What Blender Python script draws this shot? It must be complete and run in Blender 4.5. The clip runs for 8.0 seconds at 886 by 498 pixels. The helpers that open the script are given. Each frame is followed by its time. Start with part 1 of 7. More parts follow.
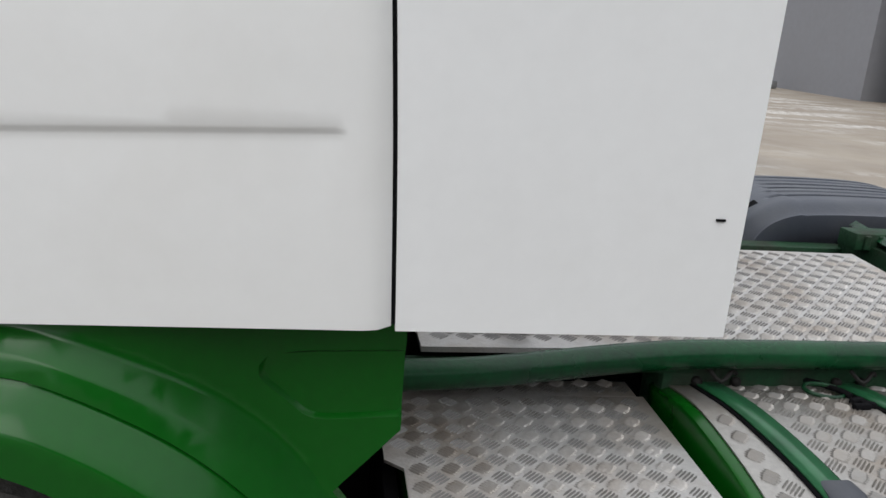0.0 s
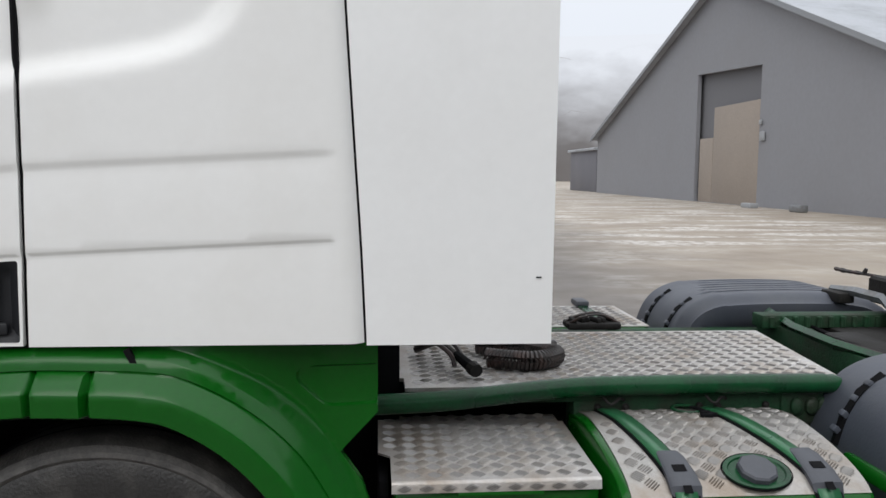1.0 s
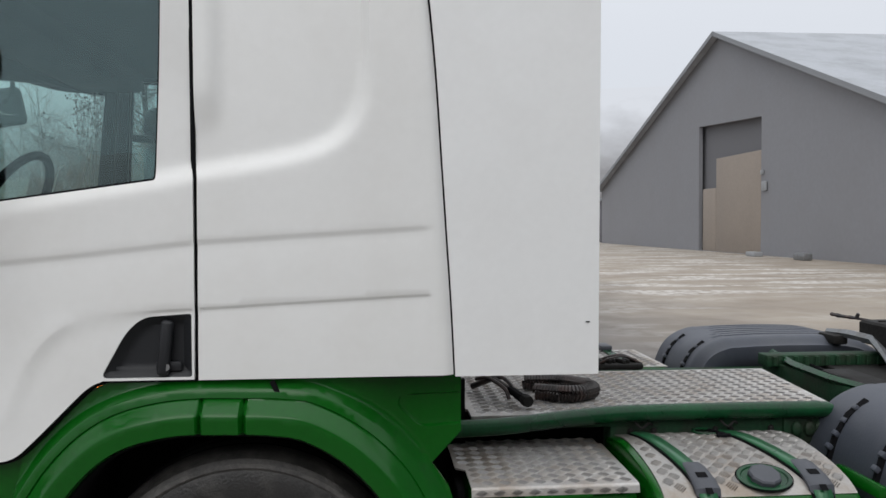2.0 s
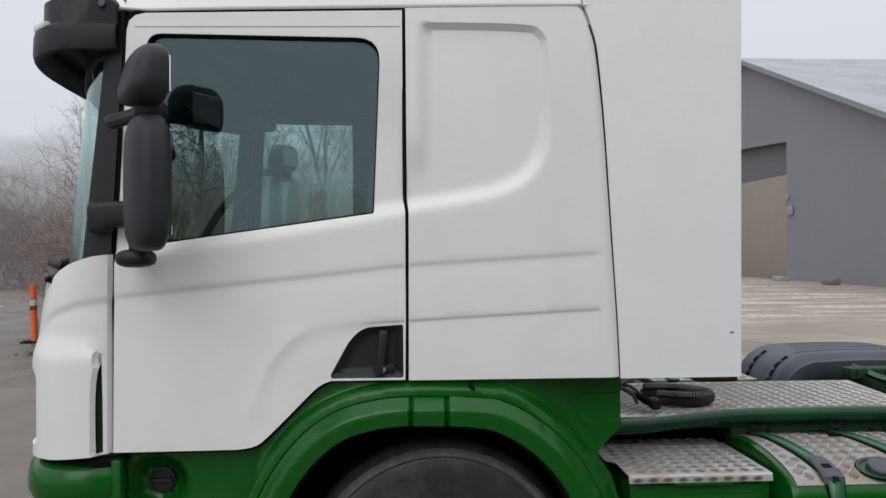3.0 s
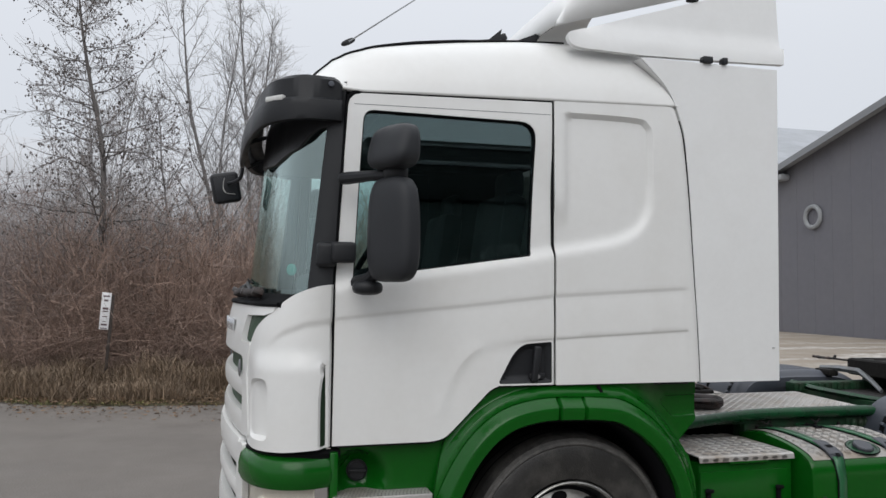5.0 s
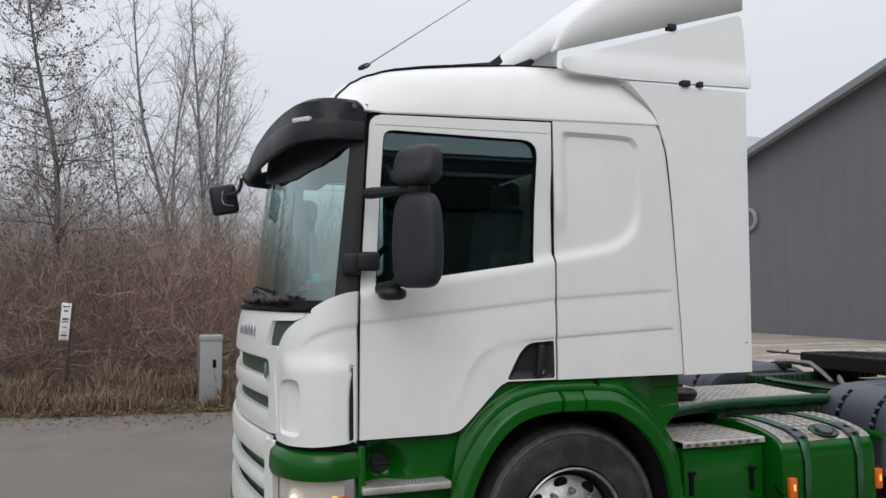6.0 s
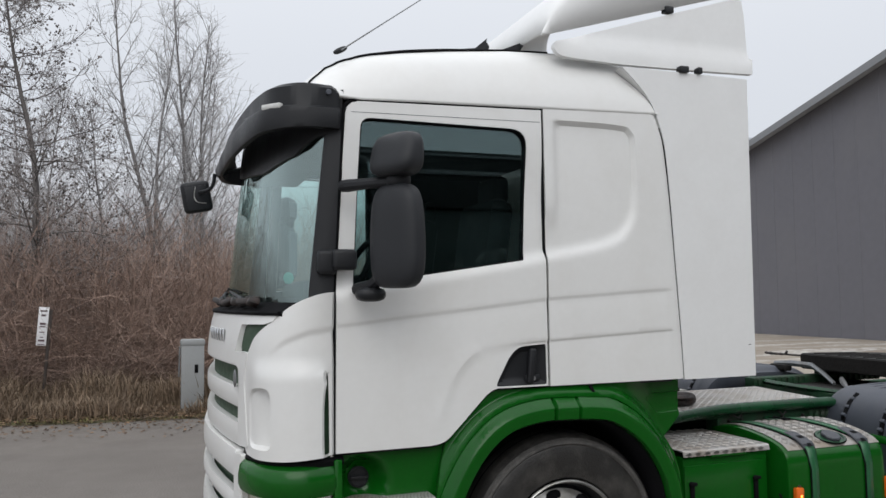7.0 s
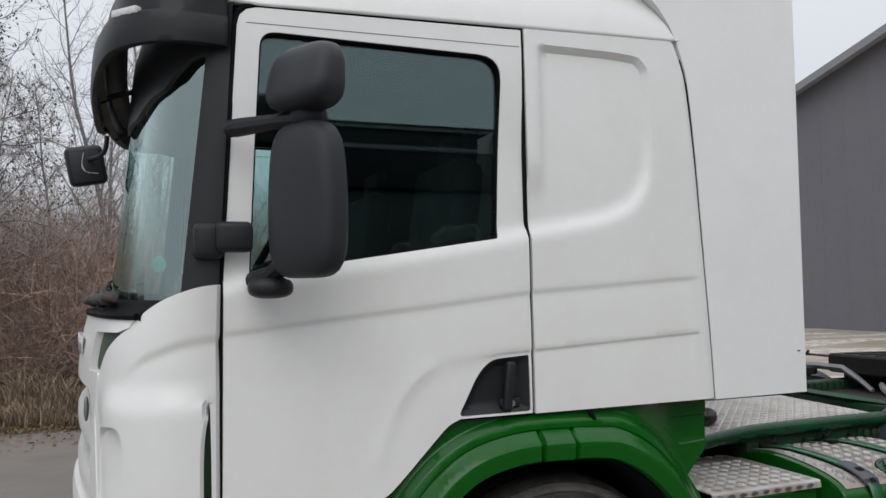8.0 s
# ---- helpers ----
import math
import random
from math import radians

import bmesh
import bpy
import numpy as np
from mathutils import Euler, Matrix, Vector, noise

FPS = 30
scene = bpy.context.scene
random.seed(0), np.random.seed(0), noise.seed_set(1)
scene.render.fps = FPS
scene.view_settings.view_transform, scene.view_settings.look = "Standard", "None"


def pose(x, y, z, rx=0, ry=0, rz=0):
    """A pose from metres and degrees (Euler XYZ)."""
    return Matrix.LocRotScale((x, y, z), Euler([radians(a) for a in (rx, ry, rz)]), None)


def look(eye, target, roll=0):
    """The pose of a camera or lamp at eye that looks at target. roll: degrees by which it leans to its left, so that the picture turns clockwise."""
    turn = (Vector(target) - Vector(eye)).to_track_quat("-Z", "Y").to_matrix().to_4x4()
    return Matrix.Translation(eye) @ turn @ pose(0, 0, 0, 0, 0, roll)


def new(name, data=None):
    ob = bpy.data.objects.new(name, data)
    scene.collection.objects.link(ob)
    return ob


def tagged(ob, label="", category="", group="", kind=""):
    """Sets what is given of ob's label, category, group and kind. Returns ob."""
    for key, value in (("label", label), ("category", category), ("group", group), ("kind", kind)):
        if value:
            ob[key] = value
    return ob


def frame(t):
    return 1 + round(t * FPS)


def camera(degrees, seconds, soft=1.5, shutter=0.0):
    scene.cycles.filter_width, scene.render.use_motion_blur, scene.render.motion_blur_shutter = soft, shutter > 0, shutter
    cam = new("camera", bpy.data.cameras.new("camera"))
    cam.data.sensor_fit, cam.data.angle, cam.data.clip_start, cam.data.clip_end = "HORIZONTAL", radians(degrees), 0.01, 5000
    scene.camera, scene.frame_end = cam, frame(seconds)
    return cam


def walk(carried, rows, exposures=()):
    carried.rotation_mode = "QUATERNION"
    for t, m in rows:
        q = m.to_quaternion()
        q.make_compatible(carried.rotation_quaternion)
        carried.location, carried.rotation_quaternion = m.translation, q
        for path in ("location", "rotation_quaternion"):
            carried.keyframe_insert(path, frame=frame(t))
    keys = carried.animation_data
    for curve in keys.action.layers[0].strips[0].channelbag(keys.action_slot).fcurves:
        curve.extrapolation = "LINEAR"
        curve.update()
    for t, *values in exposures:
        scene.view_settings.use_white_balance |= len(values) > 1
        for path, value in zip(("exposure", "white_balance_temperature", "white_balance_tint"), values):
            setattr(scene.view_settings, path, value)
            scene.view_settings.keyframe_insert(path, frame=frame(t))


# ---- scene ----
cam = camera(58.7, 8.0)
PATH = [
    (0, (0.662, -0.891, 1.612), (0.963, 1.009, 1.067), 4.5),
    (0.5, (0.671, -1.412, 1.612), (0.911, 0.548, 1.293), 2.4),
    (1, (0.774, -1.795, 1.643), (0.945, 0.189, 1.452), 0.5),
    (2.5, (0.277, -2.523, 1.7), (0.431, -0.529, 1.678), -0.5),
    (3, (-0.032, -2.725, 1.698), (0.084, -0.728, 1.702), -0.3),
    (3.5, (-0.386, -2.89, 1.702), (-0.282, -0.892, 1.711), -0.3),
    (4, (-0.761, -2.985, 1.686), (-0.6, -0.992, 1.733), 0.0),
    (4.5, (-1.096, -3.19, 1.693), (-0.751, -1.221, 1.753), 0.9),
    (5, (-1.405, -3.311, 1.675), (-0.892, -1.381, 1.777), 0.5),
    (6.5, (-1.864, -3.556, 1.673), (-1.197, -1.674, 1.788), -0.5),
    (7, (-1.69, -3.268, 1.667), (-1.013, -1.39, 1.787), -0.7),
    (7.5, (-1.486, -2.817, 1.656), (-0.793, -0.945, 1.778), -1.5),
    (8, (-1.22, -2.334, 1.667), (-0.496, -0.473, 1.767), -1.1),
]
walk(cam, [(t, look(eye, target, roll)) for t, eye, target, roll in PATH],
     exposures=[(0, 0.28), (1.0, 0.37), (1.7, 0.22), (2.5, 0.08), (5.0, 0.10), (8.0, 0.12)])

# ---- world and light: flat, foggy winter daylight ----
world = bpy.data.worlds.new("overcast_sky")
scene.world = world
world.use_nodes = True
wn, wl = world.node_tree.nodes, world.node_tree.links
wn.clear()
w_out = wn.new("ShaderNodeOutputWorld")
w_bg = wn.new("ShaderNodeBackground")
w_sky = wn.new("ShaderNodeTexSky")
w_sky.sky_type, w_sky.sun_disc = "NISHITA", False
w_sky.sun_elevation, w_sky.sun_rotation = radians(38), radians(160)
w_geo = wn.new("ShaderNodeTexCoord")
w_sep = wn.new("ShaderNodeSeparateXYZ")
w_abs = wn.new("ShaderNodeMath")
w_abs.operation, w_abs.use_clamp = "MULTIPLY", True
w_ramp = wn.new("ShaderNodeMixRGB")
w_ramp.inputs[1].default_value = (0.640, 0.667, 0.718, 1)
w_ramp.inputs[2].default_value = (1.52, 1.56, 1.62, 1)
w_mix = wn.new("ShaderNodeMixRGB")
w_mix.inputs[0].default_value = 0.06
w_scale = wn.new("ShaderNodeMixRGB")
w_scale.blend_type = "MULTIPLY"
w_scale.inputs[0].default_value = 1.0
w_scale.inputs[2].default_value = (0.1, 0.1, 0.1, 1)
wl.new(w_geo.outputs["Generated"], w_sep.inputs[0])
wl.new(w_sep.outputs["Z"], w_abs.inputs[0])
wl.new(w_sep.outputs["Z"], w_abs.inputs[1])
wl.new(w_abs.outputs[0], w_ramp.inputs[0])
wl.new(w_sky.outputs[0], w_scale.inputs[1])
wl.new(w_ramp.outputs[0], w_mix.inputs[1])
wl.new(w_scale.outputs[0], w_mix.inputs[2])
wl.new(w_mix.outputs[0], w_bg.inputs[0])
w_bg.inputs[1].default_value = 1.0
wl.new(w_bg.outputs[0], w_out.inputs[0])

sun_data = bpy.data.lights.new("sun", "SUN")
sun_data.energy, sun_data.angle, sun_data.color = 0.7, radians(40), (1.0, 0.97, 0.93)
sun = new("sun", sun_data)
sun.matrix_world = look((0, 0, 30), (6.5, 20, 12.0))


# ---- materials ----
def material(name, base, rough=0.5, metal=0.0, vary=0.12, scale=6.0, fine=60.0, bump=0.0, bump_scale=120.0,
             tint=None, tint_amount=0.0, tint_scale=2.0, coat=0.0, spread=0.0, gloss=0.5):
    """A procedural surface: colour varied at two sizes, patches of a second colour, fine relief."""
    m = bpy.data.materials.new(name)
    m.use_nodes = True
    n, l = m.node_tree.nodes, m.node_tree.links
    bsdf = n["Principled BSDF"]
    pos = n.new("ShaderNodeTexCoord")
    coarse = n.new("ShaderNodeTexNoise")
    coarse.inputs["Scale"].default_value, coarse.inputs["Detail"].default_value = scale, 5
    l.new(pos.outputs["Object"], coarse.inputs["Vector"])
    grain = n.new("ShaderNodeTexNoise")
    grain.inputs["Scale"].default_value, grain.inputs["Detail"].default_value = fine, 4
    l.new(pos.outputs["Object"], grain.inputs["Vector"])
    add = n.new("ShaderNodeMath")
    add.operation = "ADD"
    l.new(coarse.outputs["Fac"], add.inputs[0])
    l.new(grain.outputs["Fac"], add.inputs[1])
    span = n.new("ShaderNodeMapRange")
    span.inputs["From Min"].default_value, span.inputs["From Max"].default_value = 0.6, 1.4
    span.inputs["To Min"].default_value, span.inputs["To Max"].default_value = 1 - vary, 1 + vary
    l.new(add.outputs[0], span.inputs["Value"])
    mul = n.new("ShaderNodeVectorMath")
    mul.operation = "SCALE"
    mul.inputs[0].default_value = base
    l.new(span.outputs["Result"], mul.inputs["Scale"])
    colour = mul.outputs["Vector"]
    if tint:
        patch = n.new("ShaderNodeTexNoise")
        patch.inputs["Scale"].default_value, patch.inputs["Detail"].default_value = tint_scale, 7
        patch.inputs["Roughness"].default_value = 0.65
        l.new(pos.outputs["Object"], patch.inputs["Vector"])
        edge = n.new("ShaderNodeMapRange")
        edge.inputs["From Min"].default_value, edge.inputs["From Max"].default_value = 0.45, 0.68
        edge.inputs["To Max"].default_value = tint_amount
        l.new(patch.outputs["Fac"], edge.inputs["Value"])
        mix = n.new("ShaderNodeMixRGB")
        mix.inputs[2].default_value = (*tint, 1)
        l.new(edge.outputs["Result"], mix.inputs[0])
        l.new(colour, mix.inputs[1])
        colour = mix.outputs[0]
    if spread:
        info = n.new("ShaderNodeNewGeometry")
        tone = n.new("ShaderNodeMapRange")
        tone.inputs["To Min"].default_value, tone.inputs["To Max"].default_value = 1 - spread, 1 + spread
        l.new(info.outputs["Random Per Island"], tone.inputs["Value"])
        shade = n.new("ShaderNodeVectorMath")
        shade.operation = "SCALE"
        l.new(colour, shade.inputs[0])
        l.new(tone.outputs["Result"], shade.inputs["Scale"])
        colour = shade.outputs["Vector"]
    l.new(colour, bsdf.inputs["Base Color"])
    rr = n.new("ShaderNodeMapRange")
    rr.inputs["From Min"].default_value, rr.inputs["From Max"].default_value = 0.3, 0.7
    rr.inputs["To Min"].default_value, rr.inputs["To Max"].default_value = max(0.03, rough * 0.85), min(1.0, rough * 1.15)
    l.new(coarse.outputs["Fac"], rr.inputs["Value"])
    l.new(rr.outputs["Result"], bsdf.inputs["Roughness"])
    bsdf.inputs["Metallic"].default_value = metal
    bsdf.inputs["Coat Weight"].default_value = coat
    bsdf.inputs["Coat Roughness"].default_value = 0.12
    bsdf.inputs["Specular IOR Level"].default_value = gloss
    if bump:
        relief = n.new("ShaderNodeTexNoise")
        relief.inputs["Scale"].default_value, relief.inputs["Detail"].default_value = bump_scale, 6
        l.new(pos.outputs["Object"], relief.inputs["Vector"])
        b = n.new("ShaderNodeBump")
        b.inputs["Strength"].default_value, b.inputs["Distance"].default_value = bump, 0.01
        l.new(relief.outputs["Fac"], b.inputs["Height"])
        l.new(b.outputs["Normal"], bsdf.inputs["Normal"])
    return m


def glass(name, tint, gloss_rough=0.02, face_on=0.05, sheen=(1, 1, 1)):
    """Thin pane: tinted see-through with a reflection that grows towards grazing."""
    m = bpy.data.materials.new(name)
    m.use_nodes = True
    n, l = m.node_tree.nodes, m.node_tree.links
    n.clear()
    out, mix = n.new("ShaderNodeOutputMaterial"), n.new("ShaderNodeMixShader")
    clear, gloss, facing = n.new("ShaderNodeBsdfTransparent"), n.new("ShaderNodeBsdfGlossy"), n.new("ShaderNodeLayerWeight")
    facing.inputs["Blend"].default_value = 0.5
    power, span = n.new("ShaderNodeMath"), n.new("ShaderNodeMath")
    power.operation, span.operation = "POWER", "MULTIPLY_ADD"
    power.inputs[1].default_value = 5.0
    span.inputs[1].default_value, span.inputs[2].default_value = 1.0 - face_on, face_on
    clear.inputs[0].default_value = (*tint, 1)
    gloss.inputs["Roughness"].default_value = gloss_rough
    gloss.inputs[0].default_value = (*sheen, 1)
    l.new(facing.outputs["Facing"], power.inputs[0])
    l.new(power.outputs[0], span.inputs[0])
    l.new(span.outputs[0], mix.inputs[0])
    l.new(clear.outputs[0], mix.inputs[1])
    l.new(gloss.outputs[0], mix.inputs[2])
    l.new(mix.outputs[0], out.inputs[0])
    return m


def glow(name, colour, strength):
    m = bpy.data.materials.new(name)
    m.use_nodes = True
    b = m.node_tree.nodes["Principled BSDF"]
    b.inputs["Base Color"].default_value = (*colour, 1)
    b.inputs["Emission Color"].default_value = (*colour, 1)
    b.inputs["Emission Strength"].default_value = strength
    return m


WHITE = material("white_paint", (0.78, 0.78, 0.765), 0.38, vary=0.02, scale=1.5, fine=30, coat=0.25,
                 tint=(0.66, 0.64, 0.60), tint_amount=0.25, tint_scale=2.5)
PANEL_WHITE = material("white_gelcoat", (0.81, 0.815, 0.81), 0.45, vary=0.02, scale=1.2, fine=40, coat=0.1,
                       tint=(0.68, 0.67, 0.65), tint_amount=0.2, tint_scale=3.0)
GREEN = material("green_paint", (0.0035, 0.087, 0.006), 0.22, vary=0.10, scale=3, fine=50, coat=0.12, gloss=0.27,
                 tint=(0.004, 0.064, 0.007), tint_amount=0.3, tint_scale=4.0)
GREEN_WORN = material("worn_green_paint", (0.004, 0.056, 0.018), 0.28, vary=0.3, scale=5, fine=70, gloss=0.3,
                      tint=(0.012, 0.028, 0.018), tint_amount=0.8, tint_scale=6.0, bump=0.1)
GREEN_DIRTY = material("dirty_green_paint", (0.012, 0.05, 0.022), 0.6, vary=0.3, scale=7, fine=60, gloss=0.25,
                       tint=(0.030, 0.027, 0.022), tint_amount=0.8, tint_scale=6.0, bump=0.3)
GRILLE_GREEN = material("dark_green_mesh", (0.018, 0.050, 0.022), 0.55, vary=0.2, scale=20, fine=300)
BLACK = material("black_plastic", (0.017, 0.018, 0.0205), 0.45, vary=0.12, scale=5, fine=300, bump=0.12, bump_scale=900, gloss=0.3)
MIRROR_BLACK = material("grained_black_plastic", (0.021, 0.0225, 0.026), 0.5, gloss=0.35, vary=0.1, scale=4, fine=300, bump=0.15, bump_scale=1200)
# Near-black for rubber parts and for pieces that fill gaps with shade.
GAP = material("rubber_and_gap_black", (0.005, 0.005, 0.006), 0.8, vary=0.2, gloss=0.12)
INTERIOR = material("dark_cab_trim", (0.016, 0.018, 0.019), 0.85, vary=0.2)
SEAT_CLOTH = material("dark_grey_seat_cloth", (0.012, 0.013, 0.015), 0.9, vary=0.25, fine=200)
TYRE = material("worn_tyre_rubber", (0.025, 0.024, 0.023), 0.46, vary=0.2, scale=8, fine=80,
                tint=(0.115, 0.108, 0.098), tint_amount=0.45, tint_scale=7.0, bump=0.3)
SCUFF = material("scuffed_pale_rubber", (0.105, 0.10, 0.095), 0.75, vary=0.3, scale=14, fine=90, tint=(0.05, 0.05, 0.05), tint_amount=0.8, tint_scale=12, bump=0.4)
RIM = material("brushed_rim_metal", (0.62, 0.62, 0.60), 0.38, metal=0.85, vary=0.15, scale=8, tint=(0.22, 0.19, 0.15), tint_amount=0.6, tint_scale=10)
CHROME = material("polished_metal", (0.75, 0.76, 0.78), 0.12, metal=1.0, vary=0.04)
PLATE = material("aluminium_tread_plate", (0.51, 0.495, 0.48), 0.46, metal=0.55, vary=0.12, scale=6, fine=90,
                 tint=(0.27, 0.20, 0.135), tint_amount=0.62, tint_scale=4.0, bump=0.2)
TANK_PLATE = material("worn_tank_tread_plate", (0.37, 0.355, 0.335), 0.4, metal=0.7, vary=0.15, scale=6, fine=90,
                      tint=(0.24, 0.18, 0.125), tint_amount=0.7, tint_scale=4.0, bump=0.2)
# Darker than PLATE: the dark reflection on lugs is put into this colour.
LUG = material("darkened_tread_plate_lug", (0.29, 0.282, 0.272), 0.42, metal=0.6, vary=0.1, scale=9, fine=120,
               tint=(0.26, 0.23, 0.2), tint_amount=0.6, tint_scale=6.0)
GREY = material("grey_mudguard_plastic", (0.060, 0.067, 0.086), 0.5, vary=0.1, scale=4, fine=200, bump=0.08,
                tint=(0.095, 0.10, 0.11), tint_amount=0.4, tint_scale=5.0)
BUCKLE_GREY = material("blue_grey_moulded_plastic", (0.058, 0.062, 0.074), 0.5, vary=0.1, bump=0.05)
HOSE = material("black_hose_rubber", (0.028, 0.024, 0.023), 0.5, vary=0.25, tint=(0.09, 0.045, 0.035), tint_amount=0.6, tint_scale=15)
GREASE = material("greasy_black_steel", (0.018, 0.017, 0.016), 0.7, gloss=0.2, metal=0.0, vary=0.3, scale=6, bump=0.3, bump_scale=60)
STEEL = material("weathered_steel", (0.24, 0.25, 0.26), 0.5, metal=0.5, vary=0.25, scale=8, tint=(0.12, 0.1, 0.08), tint_amount=0.6, tint_scale=8)
SIDE_GLASS = glass("tinted_side_glass", (0.80, 0.90, 0.89), 0.0, 0.075, (0.78, 0.96, 0.98))
SCREEN_GLASS = glass("windscreen_glass", (0.80, 0.95, 0.92), 0.01, 0.27, (0.80, 0.97, 0.94))
LENS = glass("clear_lamp_lens", (0.85, 0.85, 0.84), 0.08)
LAMP_WHITE = material("white_lamp_lens", (0.62, 0.62, 0.60), 0.15, vary=0.15, scale=60, fine=200, coat=0.5)
REFLECTOR = material("lamp_reflector", (0.88, 0.83, 0.74), 0.35, metal=0.2, vary=0.07, scale=40, fine=120)
AMBER = material("amber_lens", (0.85, 0.16, 0.015), 0.2, vary=0.1, coat=0.5)
AMBER_LIT = glow("lit_amber_bulb", (1.0, 0.30, 0.05), 2.2)
LAMP_LIT = glow("lit_headlamp_bulb", (1.0, 0.86, 0.70), 0.6)
ORANGE = material("orange_post_plastic", (0.80, 0.13, 0.03), 0.5, vary=0.1)
REFLEX = material("grey_reflex_band", (0.55, 0.54, 0.52), 0.4, vary=0.1)
TEAL = material("teal_sticker", (0.02, 0.30, 0.25), 0.4, vary=0.1)
SIGN_WHITE = material("white_sign_face", (0.74, 0.74, 0.75), 0.5, vary=0.04)
SIGN_INK = material("dark_sign_ink", (0.12, 0.08, 0.09), 0.6, vary=0.1)
POST = material("dark_wood_post", (0.045, 0.035, 0.03), 0.8, vary=0.3, fine=150, bump=0.2)
CABINET = material("grey_cabinet_coating", (0.27, 0.28, 0.28), 0.55, vary=0.06, tint=(0.22, 0.22, 0.21), tint_amount=0.5, tint_scale=3)
BARN = material("grey_barn_cladding", (0.150, 0.149, 0.168), 0.65, vary=0.07, scale=0.25, fine=4, tint=(0.175, 0.172, 0.182), tint_amount=0.5, tint_scale=0.3)
# Paler than BARN: haze over the farther barn is put into the colour.
BARN_FAR = material("haze_paled_cladding", (0.238, 0.240, 0.256), 0.7, vary=0.06, scale=0.25, fine=4, tint=(0.225, 0.223, 0.232), tint_amount=0.5, tint_scale=0.3)
BARN_ROOF = material("grey_fibre_cement_roof", (0.37, 0.385, 0.41), 0.8, vary=0.08, scale=0.5, fine=6, tint=(0.24, 0.25, 0.26), tint_amount=0.6, tint_scale=0.4)
BARN_EDGE = material("grey_barge_board", (0.245, 0.255, 0.268), 0.6, vary=0.06)
BARN_TRIM = material("pale_barn_trim", (0.30, 0.31, 0.32), 0.6, vary=0.08)
# Grey of hazy shade, for the sheet behind the doorway.
BARN_DARK = material("hazy_shade_barn_inside", (0.155, 0.155, 0.165), 0.9, vary=0.1)
# Tan paled: fog in front of the stack is put into this colour.
STACK = material("tan_stacked_bales", (0.30, 0.257, 0.22), 0.9, vary=0.1, scale=0.8, fine=10)


# ---- helpers of this scene ----
def mesh_object(name, verts, faces, mat, parent=None, label="", smooth=True, sharp=35):
    me = bpy.data.meshes.new(name)
    me.from_pydata([tuple(map(float, v)) for v in verts], [], [tuple(map(int, f)) for f in faces])
    me.materials.append(mat)
    if smooth:
        me.shade_smooth()
        me.set_sharp_from_angle(angle=radians(sharp))
    ob = new(name, me)
    if parent:
        ob.parent = parent
    if label:
        tagged(ob, label)
    return ob


def part(name, bm, mat, parent, label="", smooth=True, sharp=35):
    me = bpy.data.meshes.new(name)
    bm.to_mesh(me)
    bm.free()
    me.materials.append(mat)
    if smooth:
        me.shade_smooth()
        me.set_sharp_from_angle(angle=radians(sharp))
    ob = new(name, me)
    if parent:
        ob.parent = parent
    if label:
        tagged(ob, label)
    return ob


def rbox(bm, centre, size, r=0.01, seg=2, turn=None):
    """A box with rounded edges, added to bm."""
    got = bmesh.ops.create_cube(bm, size=1.0)["verts"]
    bmesh.ops.scale(bm, vec=size, verts=got)
    edges = list({e for v in got for e in v.link_edges})
    if r > 0:
        res = bmesh.ops.bevel(bm, geom=edges, offset=min(r, 0.49 * min(size)), segments=seg, profile=0.5, affect="EDGES")
        got = list({v for f in res["faces"] for v in f.verts} | {v for v in got if v.is_valid})
    m = Matrix.Translation(centre) @ (turn.to_4x4() if turn else Matrix())
    bmesh.ops.transform(bm, matrix=m, verts=got)
    return got


def box_part(name, centre, size, mat, parent, r=0.01, label="", turn=None, seg=2):
    bm = bmesh.new()
    rbox(bm, centre, size, r, seg, turn)
    return part(name, bm, mat, parent, label)


def tube_arrays(points, radii, sides=8, closed=False):
    """Vertices and faces of a tube along points."""
    pts = [Vector(p) for p in points]
    if not hasattr(radii, "__len__"):
        radii = [radii] * len(pts)
    verts, faces = [], []
    up = Vector((0.13, 0.31, 0.94)).normalized()
    count = len(pts)
    for i, p in enumerate(pts):
        a = pts[i - 1] if (i > 0 or closed) else pts[0]
        b = pts[(i + 1) % count] if (i < count - 1 or closed) else pts[-1]
        d = (b - a).normalized()
        side = d.cross(up)
        side = side.normalized() if side.length > 1e-4 else d.orthogonal().normalized()
        top = side.cross(d)
        for k in range(sides):
            w = 2 * math.pi * k / sides
            verts.append(p + (side * math.cos(w) + top * math.sin(w)) * radii[i])
    for i in range(count if closed else count - 1):
        j = (i + 1) % count
        for k in range(sides):
            q = (k + 1) % sides
            faces.append((i * sides + k, i * sides + q, j * sides + q, j * sides + k))
    if not closed:
        faces.append(tuple(range(sides))[::-1])
        faces.append(tuple((count - 1) * sides + k for k in range(sides)))
    return verts, faces


def tube_part(name, points, radii, mat, parent, sides=10, label="", closed=False):
    v, f = tube_arrays(points, radii, sides, closed)
    return mesh_object(name, v, f, mat, parent, label)


def smooth_line(points, per=6, closed=False):
    """Catmull-Rom through the points."""
    p = [np.array(q, float) for q in points]
    n = len(p)
    out = []
    for i in range(n if closed else n - 1):
        a, b, c, d = (p[(i - 1) % n], p[i], p[(i + 1) % n], p[(i + 2) % n]) if closed else (p[max(i - 1, 0)], p[i], p[i + 1], p[min(i + 2, n - 1)])
        for k in range(per):
            t = k / per
            out.append(0.5 * (2 * b + (c - a) * t + (2 * a - 5 * b + 4 * c - d) * t * t + (3 * b - a - 3 * c + d) * t ** 3))
    if not closed:
        out.append(p[-1])
    return np.array(out)


